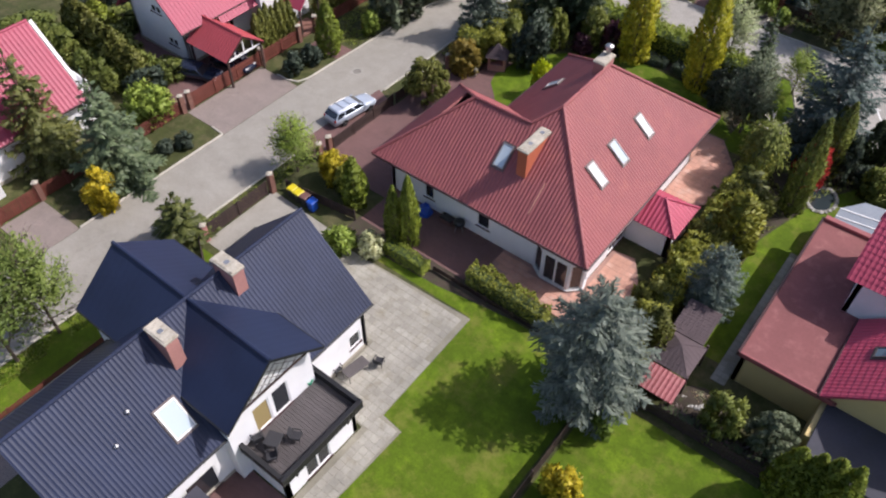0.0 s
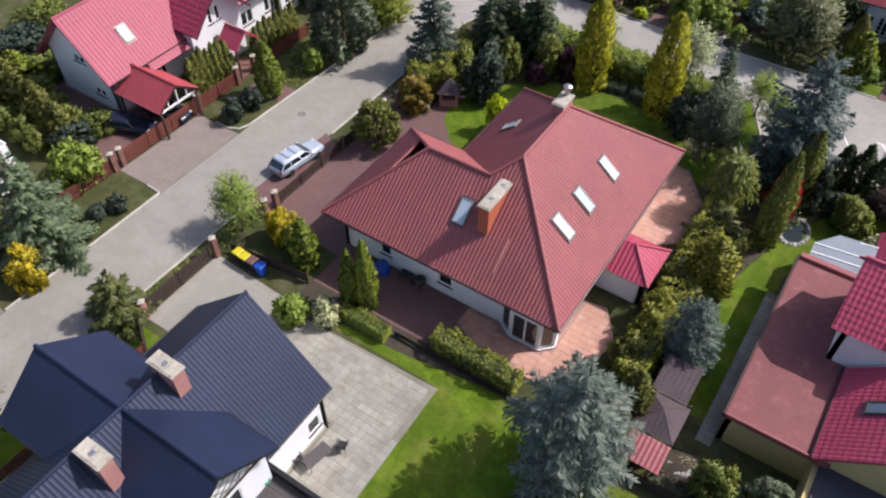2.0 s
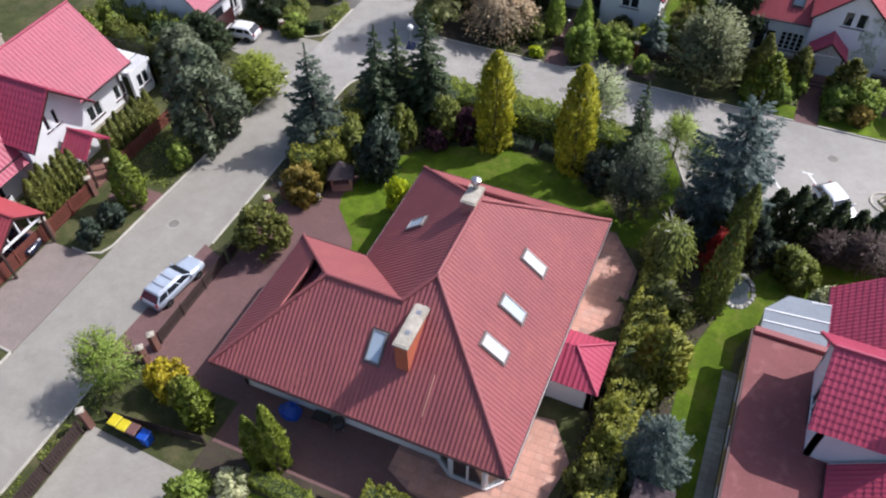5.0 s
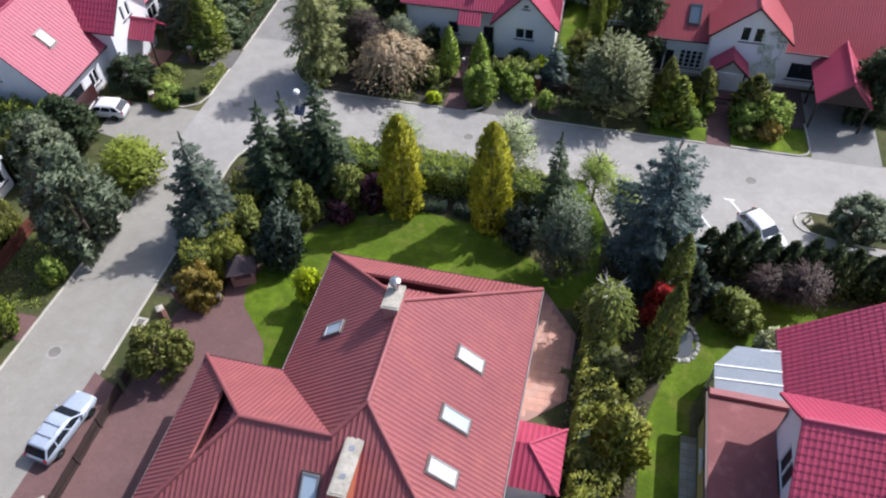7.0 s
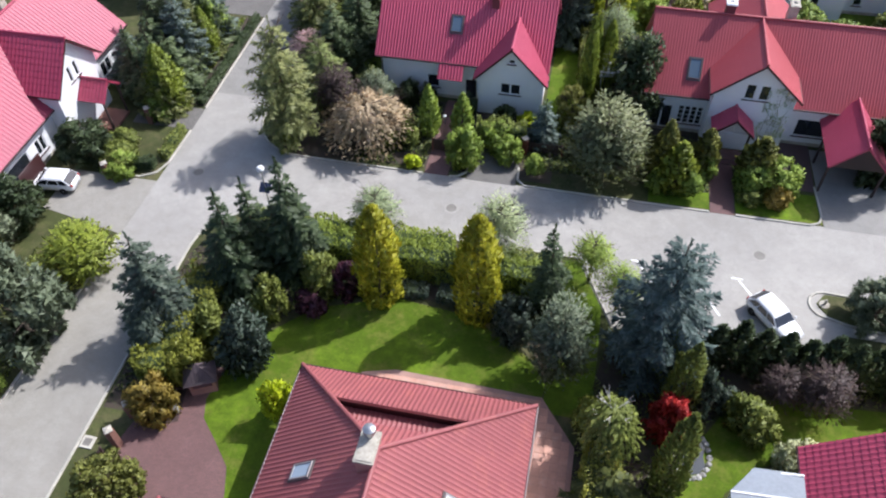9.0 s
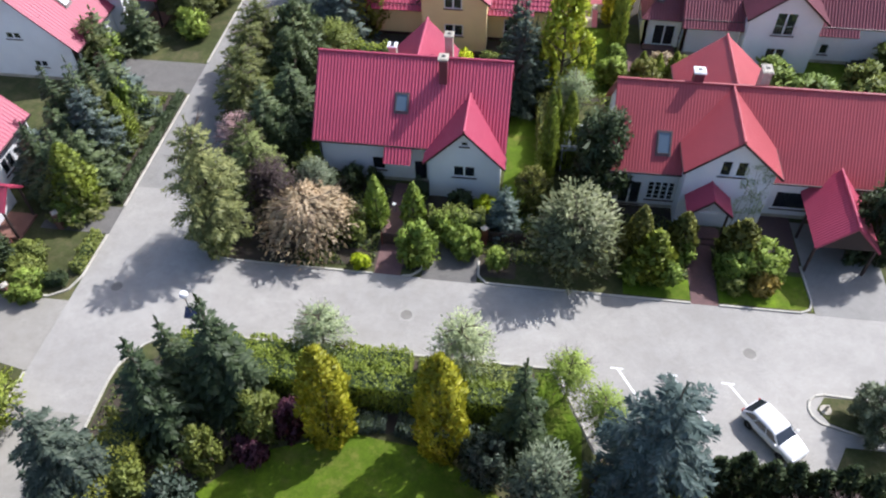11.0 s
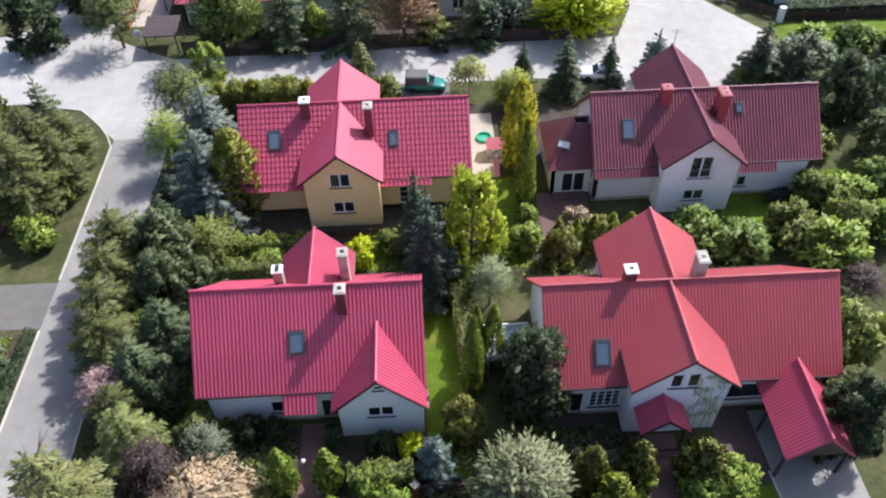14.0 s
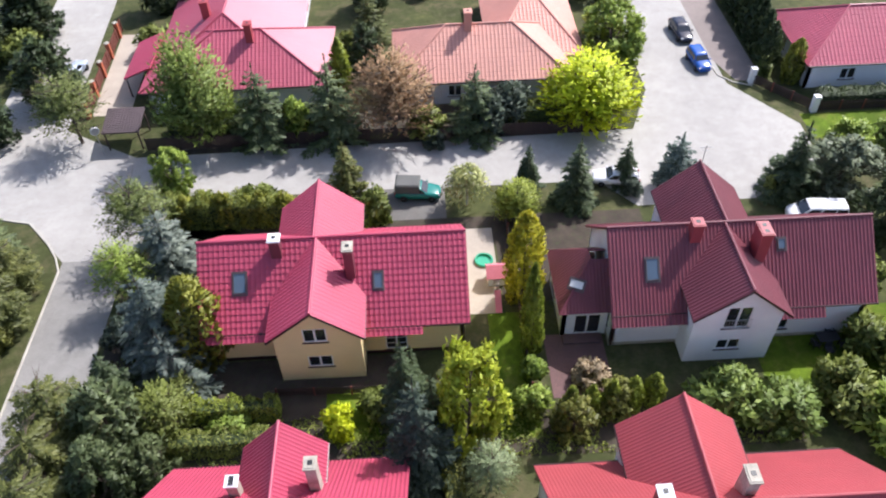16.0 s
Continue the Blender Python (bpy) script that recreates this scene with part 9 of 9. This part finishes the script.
car("white van parked beside the small square", "whitecar", 18.6, 119.6, 175, 4.8, 1.85, 1.9, 0.04, nose=0.34)
car("silver car parked beside a brick fence", "silver", -52.6, 147.6, 80, 4.4, 1.75, 1.45, 0.1)
jeep = car("teal off-road car with a grey canvas back", "greencar", -15.4, 125.1, -6, 4.1, 1.72, 1.5, 0.2)
part("canvas_top", Shape().bevelled(-2.0, 0.2, -0.82, 0.82, 0.95, 1.85, 0.12), M["canvas"], jeep)


# ---- yard and garden things ----
def bin_(x, y, colour, label, turn=0):
    b = thing("wheelie_bin", label, "bin", (x, y, 0.012), turn, "bins beside the gate")
    s = Shape()
    k = [(-0.24, -0.26, 0.08), (0.24, -0.26, 0.08), (0.24, 0.26, 0.08), (-0.24, 0.26, 0.08)]
    s.v += k + [(x * 1.2, y * 1.25, 0.95) for x, y, z in k]
    s.f += [(3, 2, 1, 0), (4, 5, 6, 7)] + [(i, (i + 1) % 4, 4 + (i + 1) % 4, 4 + i) for i in range(4)]
    part("tub", s, M["plasticblack" if colour != "plasticblue" else "plasticblue"], b)
    part("lid", Shape().bevelled(-0.32, 0.32, -0.36, 0.36, 0.955, 1.05, 0.04), M[colour], b)
    for d in (-1, 1):
        part("wheel", Shape().rod((d * 0.2, 0.3, 0.1), (d * 0.26, 0.3, 0.1), 0.1, n=12), M["rubber"], b)
    part("handle", Shape().rod((-0.22, 0.4, 0.98), (0.22, 0.4, 0.98), 0.02, n=6), M["plasticblack"], b)


bin_(-36.6, 31.9, "plasticyellow", "yellow-lidded wheelie bin beside the gate")
bin_(-35.9, 31.85, "plasticyellow", "yellow-lidded wheelie bin beside the gate")
bin_(-35.2, 31.85, "plasticbrown", "brown-lidded wheelie bin beside the gate")
bin_(-34.4, 31.8, "plasticblue", "blue wheelie bin beside the gate")


def chair(x, y, z, turn, label="dark rattan garden armchair", mat="cloth"):
    c = thing("garden_chair", label, "chair", (x, y, z), turn, "garden chairs")
    part("seat", Shape().bevelled(-0.27, 0.27, -0.27, 0.27, 0.36, 0.44, 0.02), M[mat], c)
    part("backrest", Shape().slab([(-0.27, 0.25, 0.44), (0.27, 0.25, 0.44), (0.25, 0.36, 0.95), (-0.25, 0.36, 0.95)], (0, 0.05, 0)), M[mat], c)
    for d in (-1, 1):
        part("armrest", Shape().bevelled(d * 0.3 - 0.03, d * 0.3 + 0.03, -0.25, 0.28, 0.6, 0.65, 0.01), M[mat], c)
        for e in (-1, 1):
            part("leg", Shape().rod((d * 0.25, e * 0.24, 0), (d * 0.25, e * 0.24, 0.6 if e < 0 else 0.4), 0.022, n=6), M[mat], c)


def table(x, y, z, wx, wy, turn, label, mat="cloth", high=0.73):
    t = thing("garden_table", label, "table", (x, y, z), turn)
    part("tabletop", Shape().bevelled(-wx / 2, wx / 2, -wy / 2, wy / 2, high - 0.04, high, 0.012), M[mat], t)
    for d in (-1, 1):
        for e in (-1, 1):
            part("leg", Shape().rod((d * (wx / 2 - 0.07), e * (wy / 2 - 0.07), 0), (d * (wx / 2 - 0.07), e * (wy / 2 - 0.07), high - 0.04), 0.025, n=6), M[mat], t)


table(-21.9, 23.0, 0.06, 0.8, 1.7, -8, "dark slatted garden table on the slab patio", "deck")
chair(-22.9, 22.3, 0.06, 80, "dark garden armchair on the slab patio")
chair(-21.2, 24.4, 0.06, 200, "dark garden armchair on the slab patio")
table(-20.9, 15.6, 2.75, 0.9, 0.9, 20, "small dark table on the roof balcony")
chair(-20.2, 16.6, 2.75, 120, "dark folding chair on the roof balcony")
chair(-21.8, 15.2, 2.75, 250, "dark folding chair on the roof balcony")
chair(-20.4, 14.9, 2.75, 330, "dark folding chair on the roof balcony")
pot = thing("flower_pot", "small teal flower pot on the roof balcony", "flower pot", (-22.2, 19.6, 2.75))
part("pot", Shape().turned([(0.12, 0), (0.2, 0.3), (0.22, 0.34), (0.17, 0.34), (0.1, 0.2)], 14), M["plasticgreen"], pot)
tarp = thing("tarpaulin", "crumpled blue tarpaulin heap against the wall", "tarpaulin", (-27.6, 36.9, 0.02))
sh = Shape().turned([(0.75, 0), (0.66, 0.35), (0.4, 0.55), (0.0, 0.6)], 12)
sh.v = [(x * (1 + 0.2 * math.sin(7 * x + 3 * y)), y * (1 + 0.2 * math.cos(5 * y)), z * (1 + 0.3 * math.sin(4 * x + 6 * y))) for x, y, z in sh.v]
part("sheet", sh, M["plasticblue"], tarp)
grill = thing("barbecue", "black covered barbecue against the house wall", "barbecue", (-24.4, 37.0, 0.02))
part("bowl", Shape().turned([(0.2, 0.55), (0.42, 0.7), (0.45, 0.9), (0.3, 1.08), (0.0, 1.12)], 16), M["plasticblack"], grill)
for q in range(3):
    part("leg", Shape().rod((0.35 * math.cos(q * 2.1), 0.35 * math.sin(q * 2.1), 0), (0.2 * math.cos(q * 2.1), 0.2 * math.sin(q * 2.1), 0.6), 0.02, n=6), M["steel"], grill)
box = thing("storage_box", "dark garden storage box against the house wall", "box", (-25.6, 37.1, 0.02))
part("tub", Shape().bevelled(-0.5, 0.5, -0.3, 0.3, 0, 0.5, 0.02), M["plasticbrown"], box)
part("lid", Shape().bevelled(-0.53, 0.53, -0.33, 0.33, 0.5, 0.58, 0.03), M["plasticblack"], box)

# garden fireplace with its little hipped roof
fp = thing("garden_fireplace", "pale brick garden fireplace under a brown tiled hood", "fireplace", (-34.2, 55.6, 0.0), 25)
part("hearth", Shape().bevelled(-0.8, 0.8, -0.5, 0.5, 0, 0.7, 0.03), M["chimbrick"], fp)
part("back_wall", Shape().box(-0.8, 0.8, 0.3, 0.5, 0.7, 1.6).box(-0.8, -0.6, -0.5, 0.3, 0.7, 1.6).box(0.6, 0.8, -0.5, 0.3, 0.7, 1.6), M["chimbrick"], fp)
for p, q in (((-1.0, -0.8), (1.0, -0.8)), ((1.0, -0.8), (1.0, 0.8)), ((1.0, 0.8), (-1.0, 0.8)), ((-1.0, 0.8), (-1.0, -0.8))):
    part("hood", roof_face(Shape(), [(*p, 1.5), (*q, 1.5), (0, 0, 2.7)], pitch=0.25, row=0.2, amp=0.01, thick=0.05), M["shingle"], fp)
bowl = thing("stone_lamp", "small pale stone garden lamp", "garden lamp", (-35.2, 53.6, 0.0))
part("foot", Shape().turned([(0.14, 0), (0.1, 0.3), (0.16, 0.35), (0.16, 0.55), (0.22, 0.6), (0.0, 0.8)], 10), M["stone"], bowl)
mat_ = sheet("sandpit", [(-36.6, 52.2), (-34.9, 53.0), (-35.3, 55.2), (-37.0, 54.6)], 0.03, M["darkwood"], "dark square sunken bed in the paving", "", "bed")

# pond ringed with stones
pond = thing("pond", "small garden pond ringed with pale stones", "pond", (-4.3, 57.0, 0.0))
part("water", Shape().slab([(0.8 * math.cos(a * 0.5236) * (1.2 if a % 3 else 0.9), 1.3 * math.sin(a * 0.5236), 0.03) for a in range(12)], (0, 0, -0.02)), M["water"], pond)
for i in range(22):
    a = i * 0.2856
    s = Shape().turned([(0.14, 0), (0.19, 0.08), (0.11, 0.16), (0.0, 0.18)], 7, (1.05 * math.cos(a), 1.5 * math.sin(a), 0.0))
    s.v = [(x + random.uniform(-0.05, 0.05), y + random.uniform(-0.05, 0.05), z * random.uniform(0.8, 1.2)) for x, y, z in s.v]
    part("stone", s, M["stone"], pond)

# rubble mound under blossom at the fence corner
rub = thing("rockery", "low rockery mound of small grey stones", "rockery", (-3.6, 33.9, 0.0))
for i in range(70):
    a, q = random.uniform(0, 6.28), random.uniform(0, 1) ** 0.5
    w = random.uniform(0.08, 0.17)
    s = Shape().turned([(w, 0), (w * 1.1, w * 0.5), (w * 0.6, w), (0, w * 1.1)], 6, (1.6 * q * math.cos(a), 1.1 * q * math.sin(a), max(0, 0.45 * (1 - q))))
    s.v = [(x + random.uniform(-0.04, 0.04), y + random.uniform(-0.04, 0.04), z) for x, y, z in s.v]
    part("stone", s, M["stone"], rub)
part("earth", Shape().turned([(1.9, 0), (1.5, 0.2), (0.7, 0.42), (0, 0.48)], 14), M["soil"], rub)

# street lamp with its own solar panel
sl = thing("street_lamp", "slim street lamp with a white globe and solar panel", "street lamp", (-34.6, 69.5, 0.0))
part("pole", Shape().rod((0, 0, 0), (0, 0, 5.75), 0.06, 0.045, n=8), M["steel"], sl)
part("globe", Shape().turned([(0.05, 0), (0.22, 0.1), (0.27, 0.26), (0.2, 0.42), (0.0, 0.5)], 14, (0, 0, 5.7)), M["blind"], sl)
part("solar_panel", Shape().slab([(-0.4, -0.32, 4.0), (0.4, -0.32, 4.0), (0.4, 0.28, 4.4), (-0.4, 0.28, 4.4)], (0, 0, -0.04)), M["navy"], sl)
part("bracket", Shape().rod((0, 0, 4.05), (0, 0.02, 4.19), 0.04, n=6), M["steel"], sl)
for x, y in ((-36.9, 79.6), (-24.6, 83.6)):
    gl_ = thing("garden_lamp", "small white garden lamp on a short post", "garden lamp", (x, y, 0.0))
    part("post", Shape().rod((0, 0, 0), (0, 0, 0.7), 0.03, n=6), M["steel"], gl_)
    part("globe", Shape().turned([(0.04, 0.7), (0.14, 0.78), (0.15, 0.9), (0.0, 1.0)], 10), M["blind"], gl_)
tm = thing("traffic_mirror", "round traffic mirror with a pale rim on a post", "traffic mirror", (-45.7, 133.3, 0.0))
part("post", Shape().rod((0, 0, 0), (0, 0, 2.7), 0.04, n=8), M["steel"], tm)
mir = Shape().rod((0, -0.02, 2.9), (0.05, -0.1, 2.9), 0.42, n=20)
part("rim", mir, M["white"], tm)
part("mirror", Shape().rod((0.05, -0.1, 2.9), (0.055, -0.108, 2.9), 0.35, n=20), M["steel"], tm)

# play yard
ph = thing("playhouse", "small pink-roofed plastic playhouse", "playhouse", (-9.4, 114.4, 0.02))
for p0, p1 in (((-0.7, -0.6), (0.7, -0.6)), ((0.7, -0.6), (0.7, 0.6)), ((0.7, 0.6), (-0.7, 0.6)), ((-0.7, 0.6), (-0.7, -0.6))):
    ln = (Vector(p1) - Vector(p0)).length
    part("wall", wall_panel(Shape(), p0, p1, [(0, 1.15), (ln, 1.15)], [(0.4, 0.9, 0.1, 0.9)], thick=0.05), M["white"], ph)
for d in (-1, 1):
    part("roof_slope", Shape().slab([(-0.85, 0, 1.8), (0.85, 0, 1.8), (0.85, d * 0.85, 1.1), (-0.85, d * 0.85, 1.1)], (0, 0, -0.05)), M["plasticpink"], ph)
pool = thing("paddling_pool", "small green plastic paddling pool", "paddling pool", (-10.2, 116.6, 0.02))
part("ring", Shape().turned([(0.7, 0), (0.8, 0.12), (0.75, 0.25), (0.62, 0.25), (0.6, 0.05)], 18), M["plasticgreen"], pool)
sd = thing("slide", "red and white plastic garden slide", "slide", (-9.5, 111.8, 0.02))
part("chute", Shape().slab([(-0.25, -0.9, 0.15), (0.25, -0.9, 0.15), (0.25, 0.6, 1.1), (-0.25, 0.6, 1.1)], (0, 0, -0.05)), M["plasticpink"], sd)
part("ladder", Shape().rod((-0.22, 1.0, 0), (-0.22, 0.6, 1.2), 0.03, n=6).rod((0.22, 1.0, 0), (0.22, 0.6, 1.2), 0.03, n=6).rod((-0.22, 0.85, 0.45), (0.22, 0.85, 0.45), 0.025, n=6).rod((-0.22, 0.72, 0.85), (0.22, 0.72, 0.85), 0.025, n=6), M["white"], sd)
table(14.4, 106.6, 0.02, 1.6, 0.9, 5, "dark garden table on a shaded lawn")
for x, y, t in ((13.4, 106.2, 100), (15.4, 106.0, 260), (14.2, 105.6, 0), (14.8, 107.3, 180)):
    chair(x, y, 0.02, t, "dark garden armchair on a shaded lawn")
pergola_wall = thing("wood_shelter", "low wooden shelter with a shingled roof in a far yard", "shelter", (-43.3, 135.6, 0.0))
part("roof_slope", roof_face(Shape(), [(-2.2, -1.8, 2.2), (1.4, -1.8, 2.2), (1.4, 1.6, 2.7), (-2.2, 1.6, 2.7)], pitch=0.3, row=0.25, amp=0.012, lip=0.02), M["shingle"], pergola_wall)
for x in (-2.0, 1.2):
    for y in (-1.6, 1.4):
        part("post", Shape().box(x - 0.06, x + 0.06, y - 0.06, y + 0.06, 0, 2.3), M["darkwood"], pergola_wall)
leanr = thing("lean_to", "small crimson lean-to roof in a far yard", "lean-to", (-43.6, 146.0, 0.0))
part("roof_slope", roof_face(Shape(), [(-1.8, -3.2, 2.4), (-1.8, 4.0, 2.4), (1.2, 4.0, 3.6), (1.2, -3.2, 3.6)], pitch=0.36, row=0.5), M["crimson"], leanr)
for y in (-3.0, 3.8):
    part("post", Shape().box(-1.66, -1.54, y - 0.06, y + 0.06, 0, 2.42), M["darkwood"], leanr)


# ---- creeper and ground cover ----
def creeper(label, x0, x1, y, z0, z1, n, leaf):
    """Bare vines and a few leaves spread flat over a wall that faces -y."""
    t = thing("creeper", label, "creeper", ((x0 + x1) / 2, y, 0))
    u, z = rng.uniform(-0.5, 0.5, n) * (x1 - x0), rng.uniform(z0, z1, n)
    keep = (np.sin(u * 3.1 + z * 2.2) + np.sin(z * 4.3 - u * 1.7) + rng.normal(0, 0.6, n)) > -0.2
    u, z = u[keep], z[keep]
    pos = np.stack([u, rng.uniform(-0.09, -0.03, len(u)), z], 1)
    out = np.tile([0.0, -0.6, 0.5], (len(u), 1))
    part("foliage", card_mesh("foliage", *sprays(pos, out, 0.09, 0, 1.4, 0.45), F[leaf]), None, t)
    stem = Shape()
    for i in range(4):
        a = Vector((-(x1 - x0) / 2 + (x1 - x0) * (i + 0.5) / 4, -0.03, 0))
        for j in range(5):
            b = a + Vector((random.uniform(-0.25, 0.25), 0, (z1 - 0.3) / 5))
            stem.rod(a, b, 0.016 - j * 0.002, 0.014 - j * 0.002, 5)
            a = b
    part("stem", stem, M["bark"], t)


creeper("bare grey creeper spread over a white gable", 0.1, 2.2, 84.94, 1.6, 6.4, 1100, "silver")


def cover(label, outline, n, leaves, high=0.3, size=0.13):
    """Low mixed plants over a bed, too fine to count."""
    xs, ys = [p[0] for p in outline], [p[1] for p in outline]
    spots = []
    while len(spots) < n:
        x, y = rng.uniform(min(xs), max(xs)), rng.uniform(min(ys), max(ys))
        if math.sin(x * 1.3 + 2 * math.sin(y * 0.9)) + math.sin(y * 1.7 + x * 0.6) > -0.9 and inside(outline, x, y):
            spots.append((x, y, rng.uniform(0.03, high) * (0.6 + 0.4 * math.sin(x * 2.1) * math.cos(y * 1.9))))
    pos = np.maximum(np.array(spots), [-999, -999, 0.03])
    for k, leaf in enumerate(leaves):
        p = pos[k::len(leaves)]
        me = card_mesh("ground_cover", *sprays(p, np.tile([0, 0, 1.0], (len(p), 1)), size, 0, 1.6, 0.55, rough=0.5), F[leaf])
        tagged(new("ground_cover", me), label, "ground cover", kind="stuff")


def inside(poly, x, y):
    hit = False
    for (ax, ay), (bx, by) in zip(poly, poly[1:] + poly[:1]):
        if (ay > y) != (by > y) and x < (bx - ax) * (y - ay) / (by - ay) + ax:
            hit = not hit
    return hit


cover("low mixed green ground cover under the border shrubs", [(-36.5, 57.5), (-32.4, 60.6), (-29.6, 63.4), (-24.1, 65.2), (-18.7, 64.8), (-14.4, 62.4), (-12.6, 70.4), (-36.2, 70.4), (-39.7, 66.2), (-39.7, 53.0), (-37, 53)], 9000, ["leaf", "dark", "greyleaf"])
cover("low mixed green ground cover between two gardens", [(-11.0, 38.0), (-6.5, 38.0), (-6.5, 50.0), (-4.5, 57.2), (-1.6, 61.7), (12, 62.7), (12, 65.1), (-9.4, 65.1), (-11.0, 57.0)], 6000, ["leaf", "olive"])
cover("low green ground cover in a front garden", rect(-31.0, -25.2, 78.0, 86.0), 4000, ["leaf", "dark"])
cover("low green ground cover in a front garden", rect(-17.4, -3.0, 79.4, 85.5), 7000, ["leaf", "dark"])
cover("green ground cover on the planted bank", rect(-51.2, -47.2, 82.0, 95.5), 5000, ["thuja", "leaf"])
cover("green ground cover under tall conifers", rect(-39.6, -31.4, 82.5, 121.0), 9000, ["leaf", "dark"], 0.4)
cover("green ground cover between back gardens", rect(-31.0, 10.0, 98.6, 102.4), 7000, ["leaf", "thuja"], 0.5)
cover("pale pink heather over a rockery", [(-5.2, 33.0), (-2.2, 32.9), (-2.0, 34.6), (-3.4, 35.2), (-5.0, 34.8)], 900, ["white", "pink"], 0.55, 0.07)
cover("rough grass tufts beside the street", rect(-39.95, -38.5, -5.0, 35.0), 3500, ["thuja", "leaf"], 0.2, 0.1)
cover("rough grass tufts beside the street", rect(-51.3, -46.9, 50.0, 66.0), 3500, ["thuja", "leaf"], 0.25, 0.1)


# ---- loose laid paving, piece by piece ----
def tiled(name, label, outline, size, z, material, joint, piece, gap=0.025, high=0.05, limit=300, near=None, turn=0.0):
    """A paved area: a bed of joint sand with square pieces on it; the nearest are pieces of their own, the rest one joined part."""
    floor = thing(name, label, "paving", kind="structure")
    part("bed", Shape().slab([(x, y, z - 0.012) for x, y in outline], (0, 0, -z)), joint, floor)
    m = Matrix.Rotation(radians(turn), 2)
    half = size / 2 - gap / 2
    tile = Shape().bevelled(-half, half, -half, half, -high, 0, 0.012).mesh(piece, material)
    xs, ys = [p[0] for p in outline], [p[1] for p in outline]
    spots = []
    for i in range(int((max(xs) - min(xs)) / size) + 2):
        for j in range(int((max(ys) - min(ys)) / size) + 2):
            x, y = min(xs) + (i + 0.5) * size, min(ys) + (j + 0.5) * size
            if all(inside(outline, x + dx * half, y + dy * half) for dx in (-1, 1) for dy in (-1, 1)):
                spots.append((x, y))
    if near:
        spots.sort(key=lambda p: (p[0] - near[0]) ** 2 + (p[1] - near[1]) ** 2)
    for x, y in spots[:limit]:
        ob = new(piece, tile)
        ob.parent = floor
        ob.matrix_basis = pose(x, y, z + random.uniform(-0.004, 0.006), random.uniform(-0.4, 0.4), random.uniform(-0.4, 0.4), 0)
    if spots[limit:]:
        rest = Shape()
        for x, y in spots[limit:]:
            rest.bevelled(x - half, x + half, y - half, y + half, z - high, z + random.uniform(-0.004, 0.006), 0.012)
        tagged(part(piece + "_field", rest, material, floor), kind="stuff")
    return floor


TERR_S = [(-20.6, 35.9), (-18.9, 35.1), (-15.6, 34.7), (-13.3, 34.7), (-11.7, 37.3), (-11.1, 40.3), (-12.7, 42.6), (-14.4, 42.4), (-14.4, 38.6), (-14.2, 37.7), (-15.0, 36.85), (-17.15, 36.85), (-18.2, 37.5), (-20.6, 37.5)]
TERR_E = [(-14.4, 47.8), (-13.3, 48.9), (-11.0, 51.0), (-11.0, 56.0), (-13.3, 59.0), (-22.7, 59.2), (-24.8, 58.6), (-24.8, 55.0), (-14.4, 55.0)]
tiled("patio", "grey concrete slab patio behind the dark roofed house", [(-30.2, 25.3), (-30.2, 30.5), (-18.8, 30.9), (-18.6, 21.8), (-17.0, 21.6), (-17.2, 14.0), (-19.1, 14.0), (-19.1, 20.4), (-22.9, 20.4), (-22.9, 25.3)], 0.5, 0.05, M["slab"], M["joint"], "paving_slab", 0.02, near=(-19, 20))
sheet("driveway", [(-38.3, 24.6), (-30.2, 24.6), (-30.2, 31.0), (-38.3, 31.4)], 0.03, M["street"], "pale grey paved driveway behind a dark gate", category="driveway")
tiled("terrace", "salmon tiled terrace round the bay window", TERR_S, 0.5, 0.07, M["terrace"], M["tjoint"], "terrace_tile", 0.015, limit=150, near=(-15, 36))
tiled("terrace", "salmon tiled terrace along the east wall", TERR_E, 0.5, 0.07, M["terrace"], M["tjoint"], "terrace_tile", 0.015, limit=150, near=(-12, 50))
tiled("path", "grey concrete slab path along the ochre wall", rect(-4.1, -3.15, 36.6, 50.2), 0.47, 0.03, M["slab"], M["joint"], "path_slab", near=(-3.6, 38))
